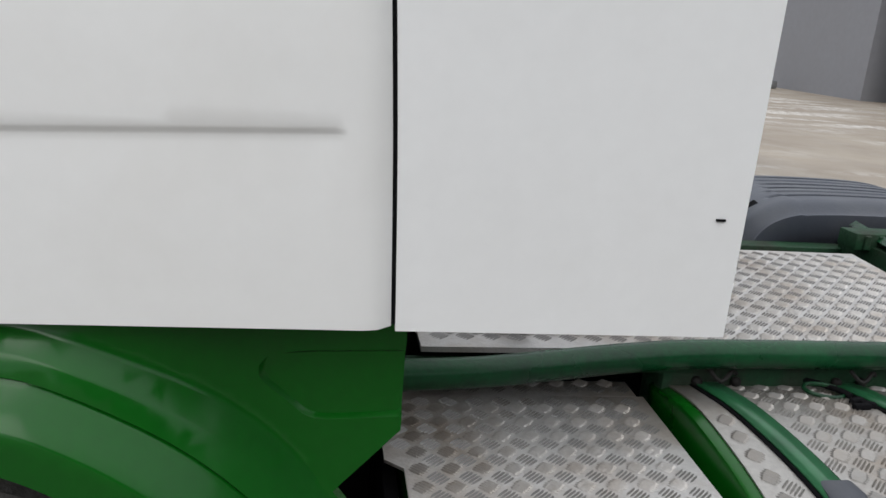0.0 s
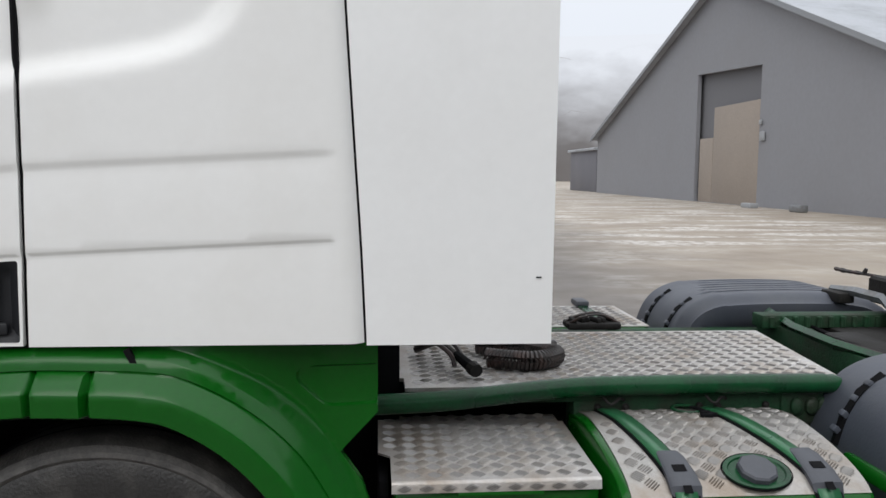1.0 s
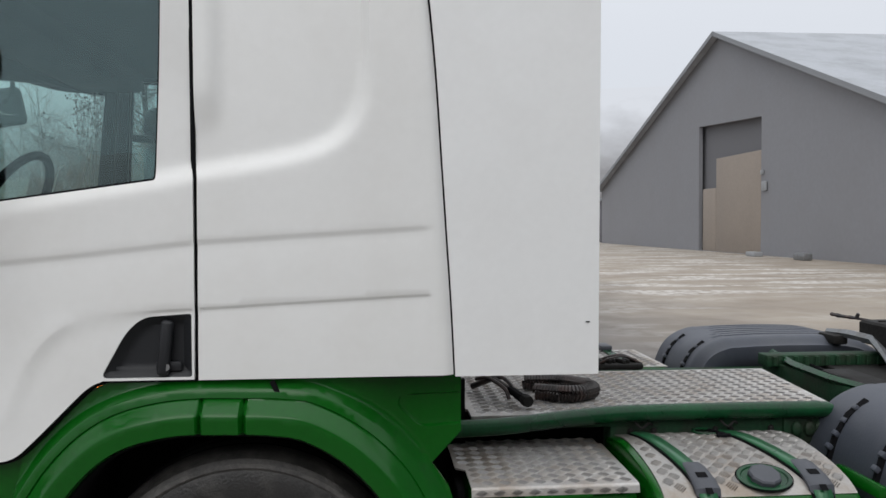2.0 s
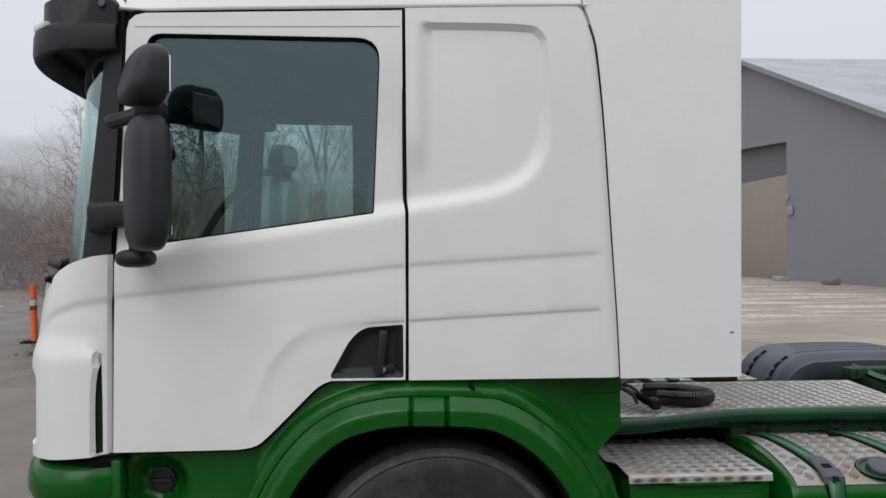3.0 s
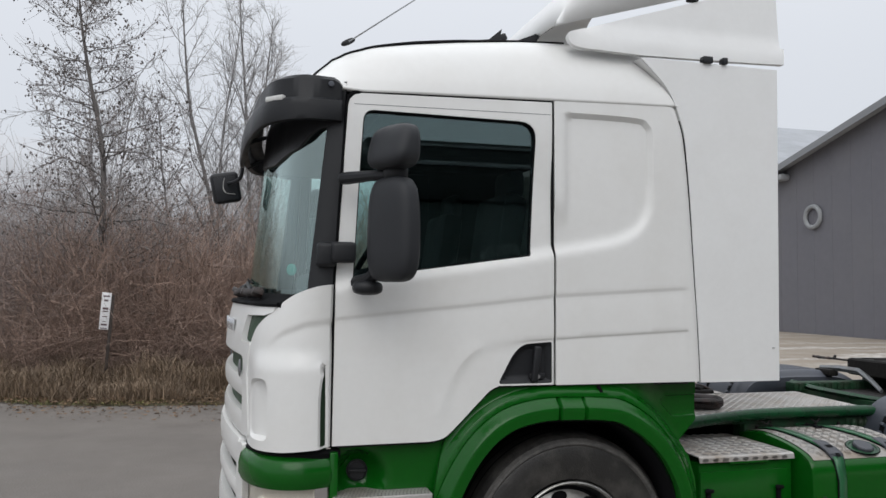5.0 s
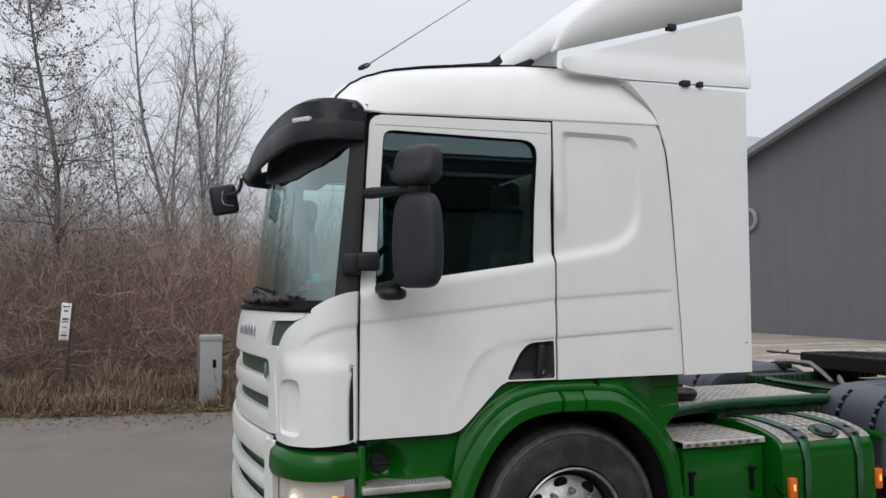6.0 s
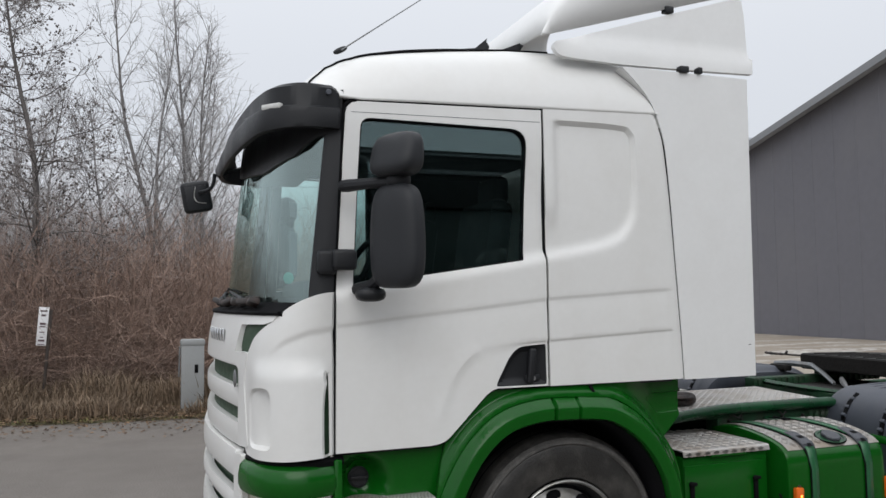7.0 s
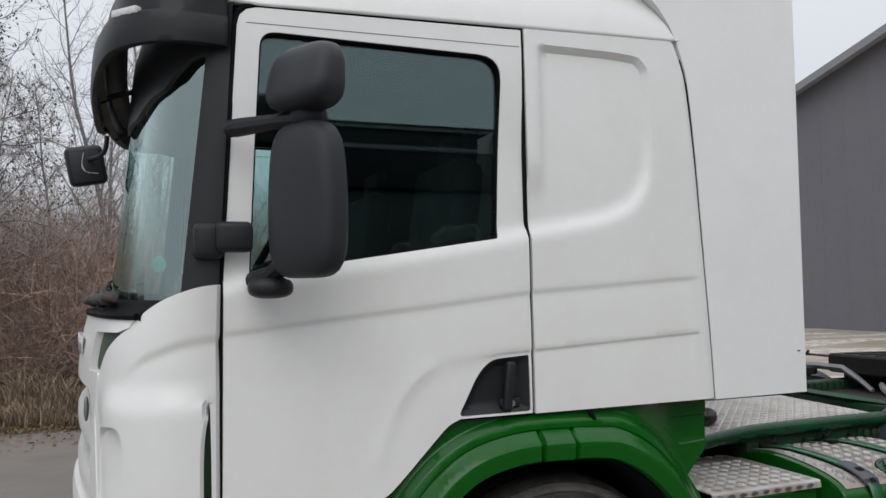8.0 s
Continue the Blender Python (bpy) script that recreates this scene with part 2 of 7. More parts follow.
def rounded(points, r, per=5):
    """A closed outline with its corners rounded; r may be one for each corner."""
    n = len(points)
    rs = r if hasattr(r, "__len__") else [r] * n
    out = []
    for i in range(n):
        a, b, c = (np.array(points[(i + k) % n], float) for k in (-1, 0, 1))
        if rs[i] <= 0:
            out.append(b)
            continue
        u, v = a - b, c - b
        lu, lv = np.linalg.norm(u), np.linalg.norm(v)
        d = min(rs[i], 0.49 * lu, 0.49 * lv)
        p, q = b + u / lu * d, b + v / lv * d
        for k in range(per + 1):
            t = k / per
            out.append((1 - t) ** 2 * p + 2 * t * (1 - t) * b + t * t * q)
    return np.array(out)


def resample(line, step):
    """Closed outline with no stretch longer than step."""
    out = []
    n = len(line)
    for i in range(n):
        a, b = line[i], line[(i + 1) % n]
        k = max(1, int(math.ceil(np.linalg.norm(b - a) / step)))
        for j in range(k):
            out.append(a + (b - a) * j / k)
    keep = [out[0]]
    for q in out[1:]:
        if np.linalg.norm(q - keep[-1]) > 1e-4:
            keep.append(q)
    return np.array(keep)


def inside(poly, pts):
    """Which of pts lie inside the closed outline."""
    x, y = pts[:, 0], pts[:, 1]
    got = np.zeros(len(pts), bool)
    px, py = poly[:, 0], poly[:, 1]
    j = len(poly) - 1
    for i in range(len(poly)):
        cross = (py[i] > y) != (py[j] > y)
        if cross.any():
            xs = (px[j] - px[i]) * (y - py[i]) / (py[j] - py[i] + 1e-12) + px[i]
            got ^= cross & (x < xs)
        j = i
    return got


def line_distance(line, pts, closed=False):
    """Distance of each of pts from a polyline."""
    line = np.asarray(line, float)
    best = np.full(len(pts), 1e9)
    n = len(line)
    for i in range(n if closed else n - 1):
        a, b = line[i], line[(i + 1) % n]
        ab = b - a
        t = np.clip(((pts - a) @ ab) / max(ab @ ab, 1e-12), 0, 1)
        best = np.minimum(best, np.linalg.norm(pts - (a + t[:, None] * ab), axis=1))
    return best


def ease(a, b, v):
    t = np.clip((v - a) / (b - a), 0, 1)
    return t * t * (3 - 2 * t)


def panel(name, outline, place, mat, parent, holes=(), step=0.03, thick=(0, 0.03, 0), label="", flip=False, lines=()):
    """A sheet of the given outline, laid by place(points) onto its curved surface, with a rim and a back."""
    from mathutils.geometry import delaunay_2d_cdt
    rings = [resample(np.asarray(outline, float), step)] + [resample(np.asarray(h, float), step) for h in holes]
    lo, hi = rings[0].min(0), rings[0].max(0)
    gx, gy = np.meshgrid(np.arange(lo[0] + step * 0.5, hi[0], step), np.arange(lo[1] + step * 0.5, hi[1], step))
    grid = np.stack([gx.ravel(), gy.ravel()], 1)
    keep = inside(rings[0], grid)
    for h in rings[1:]:
        keep &= ~inside(h, grid)
    for r in rings:
        keep &= line_distance(r, grid, True) > step * 0.45
    pts, edges = [], []
    feature = []
    for ln in lines:
        ln = np.asarray(ln, float)
        seg = np.concatenate([[0], np.cumsum(np.linalg.norm(np.diff(ln, axis=0), axis=1))])
        at = np.linspace(0, seg[-1], max(2, int(seg[-1] / (step * 0.8))))
        q = np.stack([np.interp(at, seg, ln[:, 0]), np.interp(at, seg, ln[:, 1])], 1)
        good = inside(rings[0], q)
        for h in rings[1:]:
            good &= ~inside(h, q)
        for r in rings:
            good &= line_distance(r, q, True) > 0.0025
        feature.append((q, good))
        if len(grid):
            keep &= line_distance(q, grid) > step * 0.4
    for r in rings:
        k = len(pts)
        pts += list(r)
        edges += [(k + i, k + (i + 1) % len(r)) for i in range(len(r))]
    for q, good in feature:
        last = None
        for point, g in zip(q, good):
            if g:
                pts.append(point)
                if last is not None:
                    edges.append((last, len(pts) - 1))
                last = len(pts) - 1
            else:
                last = None
    pts += list(grid[keep])
    vs, _, fs, *_ = delaunay_2d_cdt([Vector((float(p[0]), float(p[1]))) for p in pts], edges, [], 0, 1e-6)
    flat = np.array([tuple(v) for v in vs])
    mid = np.array([flat[list(f)].mean(0) for f in fs])
    ok = inside(rings[0], mid)
    for h in rings[1:]:
        ok &= ~inside(h, mid)
    tris = [tuple(f) for f, o in zip(fs, ok) if o]
    front = np.asarray(place(flat))
    back = front + np.array(thick)
    n = len(flat)
    count = {}
    for f in tris:
        for i in range(3):
            e = (f[i], f[(i + 1) % 3])
            count[e] = 1
    rim = [e for e in count if (e[1], e[0]) not in count]
    faces = [t[::-1] if flip else t for t in tris]
    faces += [tuple(i + n for i in (t if flip else t[::-1])) for t in tris]
    for a, b in rim:
        q = (b, a, a + n, b + n)
        faces.append(q[::-1] if flip else q)
    return mesh_object(name, list(front) + list(back), faces, mat, parent, label)


def offset_line(line, d):
    """The polyline moved d to its left."""
    line = np.asarray(line, float)
    t = np.gradient(line, axis=0)
    t = t / np.linalg.norm(t, axis=1)[:, None]
    return line + np.stack([-t[:, 1], t[:, 0]], 1) * d


def superball(bm, centre, radii, n=3.0, rings=14, segs=24, turn=None):
    """A rounded block between a box and a ball, added to bm."""
    got = bmesh.ops.create_uvsphere(bm, u_segments=segs, v_segments=rings, radius=1.0)["verts"]
    for v in got:
        c = v.co
        w = (abs(c.x) ** n + abs(c.y) ** n + abs(c.z) ** n) ** (1 / n)
        v.co = Vector((c.x / w * radii[0], c.y / w * radii[1], c.z / w * radii[2]))
    bmesh.ops.transform(bm, matrix=Matrix.Translation(centre) @ (turn.to_4x4() if turn else Matrix()), verts=got)
    return got


def lathe(bm, centre, profile, segs=48, axis="y"):
    """A turned body about an axis through centre; profile: (along the axis, radius)."""
    rings = []
    for a, r in profile:
        ring = []
        for k in range(segs):
            w = 2 * math.pi * k / segs
            p = (r * math.cos(w), a, r * math.sin(w)) if axis == "y" else (r * math.cos(w), r * math.sin(w), a)
            ring.append(bm.verts.new(Vector(centre) + Vector(p)))
        rings.append(ring)
    for a, b in zip(rings, rings[1:]):
        for k in range(segs):
            q = (k + 1) % segs
            f = (a[k], b[k], b[q], a[q])
            bm.faces.new(f if axis == "y" else f[::-1])
    return rings


def empty(name, label, category, group="", kind=""):
    ob = new(name)
    ob.empty_display_size = 0.1
    return tagged(ob, label, category, group, kind)


# ---- ground ----
def ground_material():
    m = bpy.data.materials.new("yard_surface")
    m.use_nodes = True
    n, l = m.node_tree.nodes, m.node_tree.links
    bsdf = n["Principled BSDF"]
    pos = n.new("ShaderNodeTexCoord")

    def noise_at(scale, detail=6, stretch=None, turn=0.0):
        t = n.new("ShaderNodeTexNoise")
        t.inputs["Scale"].default_value, t.inputs["Detail"].default_value = scale, detail
        if stretch:
            mp = n.new("ShaderNodeMapping")
            mp.inputs["Scale"].default_value = stretch
            mp.inputs["Rotation"].default_value = (0, 0, turn)
            l.new(pos.outputs["Object"], mp.inputs["Vector"])
            l.new(mp.outputs[0], t.inputs["Vector"])
        else:
            l.new(pos.outputs["Object"], t.inputs["Vector"])
        return t.outputs["Fac"]

    def ranged(v, a, b, lo=0.0, hi=1.0):
        r = n.new("ShaderNodeMapRange")
        for key, val in (("From Min", a), ("From Max", b), ("To Min", lo), ("To Max", hi)):
            r.inputs[key].default_value = val
        l.new(v, r.inputs["Value"])
        return r.outputs["Result"]

    def blend(f, a, b):
        x = n.new("ShaderNodeMixRGB")
        l.new(f, x.inputs[0])
        for i, c in ((1, a), (2, b)):
            if isinstance(c, tuple):
                x.inputs[i].default_value = (*c, 1)
            else:
                l.new(c, x.inputs[i])
        return x.outputs[0]

    def math2(op, a, b):
        x = n.new("ShaderNodeMath")
        x.operation = op
        for i, c in ((0, a), (1, b)):
            if isinstance(c, (int, float)):
                x.inputs[i].default_value = c
            else:
                l.new(c, x.inputs[i])
        return x.outputs[0]

    sep = n.new("ShaderNodeSeparateXYZ")
    l.new(pos.outputs["Object"], sep.inputs[0])
    wobble = math2("MULTIPLY", math2("SUBTRACT", noise_at(0.25, 5), 0.5), 6.0)
    grey = blend(ranged(noise_at(0.9), 0.35, 0.65), (0.136, 0.119, 0.104), (0.172, 0.152, 0.134))
    grey = blend(ranged(noise_at(60, 3), 0.3, 0.7, 0.0, 0.5), grey, (0.12, 0.11, 0.102))
    sand = blend(ranged(noise_at(0.5), 0.35, 0.65), (0.27, 0.225, 0.18), (0.34, 0.295, 0.24))
    streak = ranged(noise_at(0.55, 9, (0.45, 1.7, 1.0), 0.55), 0.49, 0.57)
    streak = math2("MULTIPLY", streak, ranged(noise_at(0.12, 4), 0.38, 0.52))
    streak = math2("MULTIPLY", streak, ranged(noise_at(4.0, 6), 0.40, 0.55))
    sand = blend(streak, sand, (0.56, 0.535, 0.50))
    yard = ranged(math2("ADD", sep.outputs["X"], wobble), 4.0, 8.0)
    base = blend(yard, grey, sand)
    l.new(base, bsdf.inputs["Base Color"])
    l.new(ranged(noise_at(1.2), 0.3, 0.7, 0.5, 0.85), bsdf.inputs["Roughness"])
    b = n.new("ShaderNodeBump")
    b.inputs["Strength"].default_value, b.inputs["Distance"].default_value = 0.5, 0.015
    l.new(noise_at(45, 5), b.inputs["Height"])
    l.new(b.outputs[0], bsdf.inputs["Normal"])
    return m


ground = mesh_object("ground", [(-900, -900, 0), (900, -900, 0), (900, 900, 0), (-900, 900, 0)], [(0, 1, 2, 3)], ground_material(), smooth=False)
tagged(ground, "damp grey asphalt and sandy gravel yard", "ground", kind="structure")

# ---- the truck: x towards its tail, y towards its far side, near side of the cab at y = 0 ----
truck = empty("truck", "white and green tractor truck with sleeper cab, parked on asphalt", "truck")
WIDE = 2.40

INSET = smooth_line([(-1.3, 1.655), (-0.93, 1.70), (-0.5, 1.765), (-0.12, 1.828), (0.0, 1.852), (0.2, 1.885), (0.33, 1.915), (0.42, 1.965),
                     (0.475, 2.05), (0.492, 2.18), (0.49, 2.40), (0.47, 2.455), (0.40, 2.478), (0.0, 2.482), (-1.3, 2.482)], 4, closed=True)
CREASE_HIGH = np.array([(-1.25, 1.50), (-0.98, 1.548), (-0.73, 1.575), (-0.35, 1.612), (0.0, 1.65), (0.68, 1.690)])
CREASE_LOW = smooth_line([(0.70, 1.493), (0.35, 1.476), (0.0, 1.458), (-0.16, 1.450), (-0.29, 1.435), (-0.38, 1.405), (-0.45, 1.335), (-0.50, 1.24), (-0.53, 1.15)], 4)


SIDE_LINES = [CREASE_HIGH + np.array([0, d]) for d in (0.009, 0.003, -0.003, -0.009, -0.014, -0.03)] + [CREASE_LOW[:26] + np.array([0, d]) for d in (0.003, -0.001, -0.005, -0.008, -0.016)]
SIDE_LINES += [offset_line(INSET[16:54], d) for d in (-0.011, 0.0, 0.011)]


def side_relief(p):
    """How far the cab's side lies behind its outermost plane."""
    x, z = p[:, 0], p[:, 1]
    y = 0.012 * np.clip((z - 1.3) / 1.3, 0, 2) ** 2
    d = line_distance(INSET, p, True) * np.where(inside(INSET, p), 1, -1)
    soft = np.where(z > 2.25, 0.010, 0.032 - 0.022 * ease(2.0, 2.25, z))
    depth = 0.020 * ease(-1, 1, d / soft)
    flat = np.where(x > 0, ease(0.045, 0.08, x), 1.0)
    flat = np.where(z < 1.95, 1.0, flat * ease(1.95, 2.1, z) + 1 - ease(1.95, 2.1, z))
    flat = np.where(x < 0, 1 - ease(2.05, 2.46, z), flat)
    y = y + depth * flat
    zh = np.interp(x, CREASE_HIGH[:, 0], CREASE_HIGH[:, 1])
    below = zh - z
    ends = 1 - ease(0.64, 0.70, x)
    y = y + 0.0064 * ease(-0.009, 0.014, below) * np.exp(-np.clip(below, 0, 9) / 0.075) * ends
    low = CREASE_LOW[CREASE_LOW[:, 0].argsort()]
    zl = np.interp(x, low[:, 0], low[:, 1])
    below = zl - z
    ends = (1 - ease(0.668, 0.684, x)) * ease(-0.55, -0.42, x)
    y = y + 0.0062 * ease(-0.35, 1.0, below / (0.008 + 0.05 * (1 - ease(-0.30, -0.08, x)))) * np.exp(-np.clip(below, 0, 9) / 0.10) * ends
    arc = line_distance(CREASE_LOW[-14:], p)
    y = y - 0.004 * np.exp(-(arc / 0.02) ** 2) * (1 - ease(-0.37, -0.24, x))
    seam = np.interp(z, SEAM[:, 1], SEAM[:, 0]) - x
    y = y + 0.020 * np.clip(1 - seam / 0.032, 0, 1) ** 2 * (x > 0.3)
    return y


def side_near(p):
    return np.stack([p[:, 0], side_relief(p), p[:, 1]], 1)


def side_far(p):
    return np.stack([p[:, 0], WIDE - side_relief(p), p[:, 1]], 1)


DOOR = np.concatenate([
    rounded([(-0.994, 1.02), (-0.58, 1.022)], 0),
    smooth_line([(-0.58, 1.022), (-0.515, 1.035), (-0.455, 1.085), (-0.36, 1.18), (-0.305, 1.232), (-0.262, 1.252)], 4)[1:],
    np.array([(-0.006, 1.252), (-0.004, 1.45), (-0.004, 1.83), (-0.010, 1.88), (-0.012, 2.533), (-0.885, 2.513), (-0.918, 2.505), (-0.938, 2.486), (-0.946, 2.455), (-0.988, 1.72)])])
WINDOW = rounded([(-0.879, 2.444), (-0.915, 1.716), (-0.112, 1.828), (-0.086, 2.436)], [0.05, 0.006, 0.008, 0.085])
GLASS_EDGE = rounded([(-0.874, 2.439), (-0.910, 1.722), (-0.117, 1.834), (-0.091, 2.431)], [0.045, 0.006, 0.008, 0.08])
HANDLE_HOLE = rounded([(-0.270, 1.259), (-0.197, 1.392), (-0.150, 1.434), (-0.013, 1.443), (-0.012, 1.259)], [0.022, 0.04, 0.05, 0.008, 0.01])
SEAM = smooth_line([(0.750, 1.25), (0.740, 1.464), (0.727, 1.673), (0.713, 1.90), (0.698, 2.14), (0.676, 2.379), (0.657, 2.472), (0.611, 2.592), (0.548, 2.682), (0.44, 2.782)], 5)
SIDE_LINES += [SEAM[SEAM[:, 1] < 2.53] - np.array([d, 0]) for d in (0.006, 0.012, 0.020, 0.030)]
SLEEPER = np.concatenate([np.array([(0.006, 1.25)]), SEAM[SEAM[:, 1] < 2.55] - np.array([0.0015, 0]), np.array([(0.622, 2.557), (0.0, 2.541), (0.002, 1.88), (0.008, 1.83)])])

WINDOW_FAR, GLASS_FAR = (o + np.outer(ease(1.9, 2.4, o[:, 1]), (0.0, 0.075)) for o in (WINDOW, GLASS_EDGE))
for place_side, out, flip, pane, rim in ((side_near, 1, False, GLASS_EDGE, WINDOW), (side_far, -1, True, GLASS_FAR, WINDOW_FAR)):
    door = panel("door", DOOR, place_side, WHITE, truck, holes=[rim, HANDLE_HOLE], step=0.018, lines=SIDE_LINES, thick=(0, 0.035 * out, 0), label="white cab door with tinted window", flip=flip)
    panel("door_window", pane, lambda p: np.stack([p[:, 0], np.full(len(p), 0.034 if out > 0 else WIDE - 0.034), p[:, 1]], 1), SIDE_GLASS, door, step=0.08, thick=(0, 0.005 * out, 0), label="tinted side window", flip=flip)
    panel("window_seal", rim + (rim - rim.mean(0)) * 0.004, lambda p: place_side(p) + np.array([0, 0.004 * out, 0]), GAP, door, holes=[pane], step=0.04, thick=(0, 0.03 * out, 0), flip=flip)
    panel("handle_recess", HANDLE_HOLE, lambda p: side_near(p) * np.array([1, 0, 1]) + np.array([0, (0.0 if out > 0 else WIDE) + 0.030 * out, 0])
          + np.array([0, -0.022 * out, 0]) * ease(0.0, 0.03, 0.03 - line_distance(HANDLE_HOLE, p, True))[:, None], BLACK, door, step=0.012, thick=(0, 0.01 * out, 0), label="black door handle recess", flip=flip)
    bm = bmesh.new()
    yh = (0.004 if out > 0 else WIDE - 0.004)
    rbox(bm, (-0.088, yh, 1.345), (0.034, 0.026, 0.16), 0.010, 3, Euler((0, radians(6), 0)).to_matrix())
    rbox(bm, (-0.080, yh + 0.012 * out, 1.29), (0.075, 0.014, 0.028), 0.006, 2)
    part("door_handle", bm, BLACK, door, "black pull handle")
    bm = bmesh.new()
    lathe(bm, (-0.083, yh - 0.008 * out, 1.29), [(0.006, 0.0), (0.0, 0.010), (-0.004 * out, 0.010), (-0.004 * out, 0.0)], 16)
    part("key_lock", bm, STEEL, door)
    # Grey strip on the surface paints the shade line of the crease.
    box_part("crease_line", (-0.470, 0.0110 if out > 0 else WIDE - 0.0110, 2.470), (0.90, 0.004, 0.0022), GREY, door, 0.0, turn=Euler((0, radians(-0.7), 0)).to_matrix())
    panel("sleeper_panel", SLEEPER, place_side, WHITE, truck, step=0.018, lines=SIDE_LINES, thick=(0, 0.035 * out, 0), label="white sleeper cab side with moulded recess", flip=flip)
    # Black tube in the door gap, its colour doing for the gap's deep shade.
    ring = DOOR + (DOOR - DOOR.mean(0)) * 0.011
    tube_part("door_gap_shade", [(x, (0.021 if out > 0 else WIDE - 0.021), z) for x, z in resample(ring, 0.05)], 0.0078, GAP, truck, 6, "black tube that darkens the door gap", closed=True)
    shell_y = 0.06 if out > 0 else WIDE - 0.06
    panel("inner_side", np.array([(-1.02, 1.03), (-0.5, 1.03), (-0.3, 1.255), (0.75, 1.255), (0.70, 2.56), (-0.945, 2.545)]), lambda p: np.stack([p[:, 0], np.full(len(p), shell_y), p[:, 1]], 1),
          INTERIOR, truck, holes=[rim + (rim - rim.mean(0)) * 0.01], step=0.2, thick=(0, 0.02 * out, 0), flip=flip)

# side fairings behind the cab
FAIR = np.concatenate([SEAM + np.array([0.0042, 0.0]), np.array([(0.50, 2.786), (1.199, 2.782), (1.190, 1.243)])])
FAIR[:, 1] = np.where(FAIR[:, 1] < 1.26, 1.243, FAIR[:, 1])
for out, base in ((1, 0.0), (-1, WIDE)):
    panel("side_fairing", FAIR, lambda p: np.stack([p[:, 0], np.full(len(p), base) + 0.018 * out, p[:, 1]], 1), PANEL_WHITE, truck, step=0.08, thick=(0, 0.014 * out, 0),
          label="flat white side fairing behind the cab", flip=out < 0)
    ret = [q for q in SEAM if q[1] > 2.40]
    rvv = [(q[0] + 0.0016, base + d * out, q[1]) for q in ret for d in (0.0185, 0.14)]
    mesh_object("fairing_return", rvv, [(2 * i, 2 * i + 1, 2 * i + 3, 2 * i + 2) for i in range(len(ret) - 1)], PANEL_WHITE, truck)
    strip = np.array([q for q in SEAM if q[1] < 2.5])
    # Black tube behind the seam keeps the gap as dark as shade.
    tube_part("seam_strip", [(x + 0.003, base + 0.034 * out, z) for x, z in strip], 0.012, GAP, truck, 6)
box_part("fairing_mark", (1.157, 0.0165, 1.402), (0.012, 0.003, 0.003), GAP, truck, 0.0)

# roof
ROOF_X = np.array([-1.16, -1.12, -1.06, -1.0, -0.92, -0.8, -0.62, -0.4, -0.1, 0.2, 0.44, 0.6, 0.70])
ROOF_T = np.array([2.575, 2.62, 2.685, 2.742, 2.79, 2.828, 2.860, 2.893, 2.927, 2.942, 2.935, 2.90, 2.86])
SECTION = smooth_line([(0.010, 0.0), (0.026, 0.08), (0.062, 0.18), (0.105, 0.255), (0.17, 0.31), (0.28, 0.348), (0.55, 0.378), (0.9, 0.388), (1.2, 0.39)], 4)
nx, ns = 60, 2 * (len(SECTION) - 1)
rv, rf = [], []
for i in range(nx):
    x = -1.16 + 1.86 * (i / (nx - 1))
    base = float(np.interp(x, [-1.16, -1.06, -0.9, 0.0, 0.7], [2.568, 2.535, 2.522, 2.543, 2.558]))
    high = (float(np.interp(x, ROOF_X, ROOF_T)) - base) / 0.39
    fore = float(1 - ease(-1.16, -0.6, np.array(x)))
    for k in range(ns + 1):
        y, z = SECTION[k] if k < len(SECTION) else SECTION[ns - k]
        yy = (1.2 - y) / 1.2
        y = y + 0.05 * fore * (z / 0.39)
        bulge = 0.035 * (1 - yy * yy) * fore - 0.045 * yy ** 6 * fore
        zz = base + high * z
        edge = float(np.interp(zz, SEAM[:, 1], SEAM[:, 0])) - 0.002 if zz < 2.785 and min(y, WIDE - y) < 0.25 else 9.0
        rv.append((min(x - bulge, edge), y if k < len(SECTION) else WIDE - y, zz))
for i in range(nx - 1):
    for k in range(ns):
        a = i * (ns + 1) + k
        rf.append((a, a + 1, a + ns + 2, a + ns + 1)[::-1])
roof = mesh_object("cab_roof", rv, rf, WHITE, truck, "white rounded cab roof", sharp=50)
mod = roof.modifiers.new("thickness", "SOLIDIFY")
mod.thickness, mod.offset = 0.02, -1

lip_v = [(p[0] - 0.005, p[1], p[2] + 0.001) for p in rv[:3 * (ns + 1)]]
lip_f = [(i * (ns + 1) + k, (i + 1) * (ns + 1) + k, (i + 1) * (ns + 1) + k + 1, i * (ns + 1) + k + 1) for i in range(2) for k in range(20, ns - 20)]
mesh_object("roof_lip", lip_v, lip_f, BLACK, truck, "black lip of the roof behind the visor")

# roof hatch, its lip, aerial
bm = bmesh.new()
rbox(bm, (-0.39, 1.2, 2.912), (0.63, 1.40, 0.045), 0.015, 2, Euler((0, radians(-8.6), 0)).to_matrix())
rbox(bm, (-0.08, 1.2, 2.985), (0.06, 1.38, 0.04), 0.012, 2, Euler((0, radians(-28), 0)).to_matrix())
part("roof_hatch", bm, BLACK, truck, "black roof hatch")
gutter = []
for i in range(1, nx - 18):
    row = [Vector(p) for p in rv[i * (ns + 1): i * (ns + 1) + ns // 2]]
    gutter.append(max(row, key=lambda p: (p.z - 1.67) / (p.y + 3.2)) + Vector((0, 0, 0.002)))
tube_part("roof_gutter", gutter, [0.006 + 0.007 * math.exp(-((p.x + 0.55) / 0.30) ** 2) for p in gutter], GAP, truck, 6, "black roof gutter line")
bm = bmesh.new()
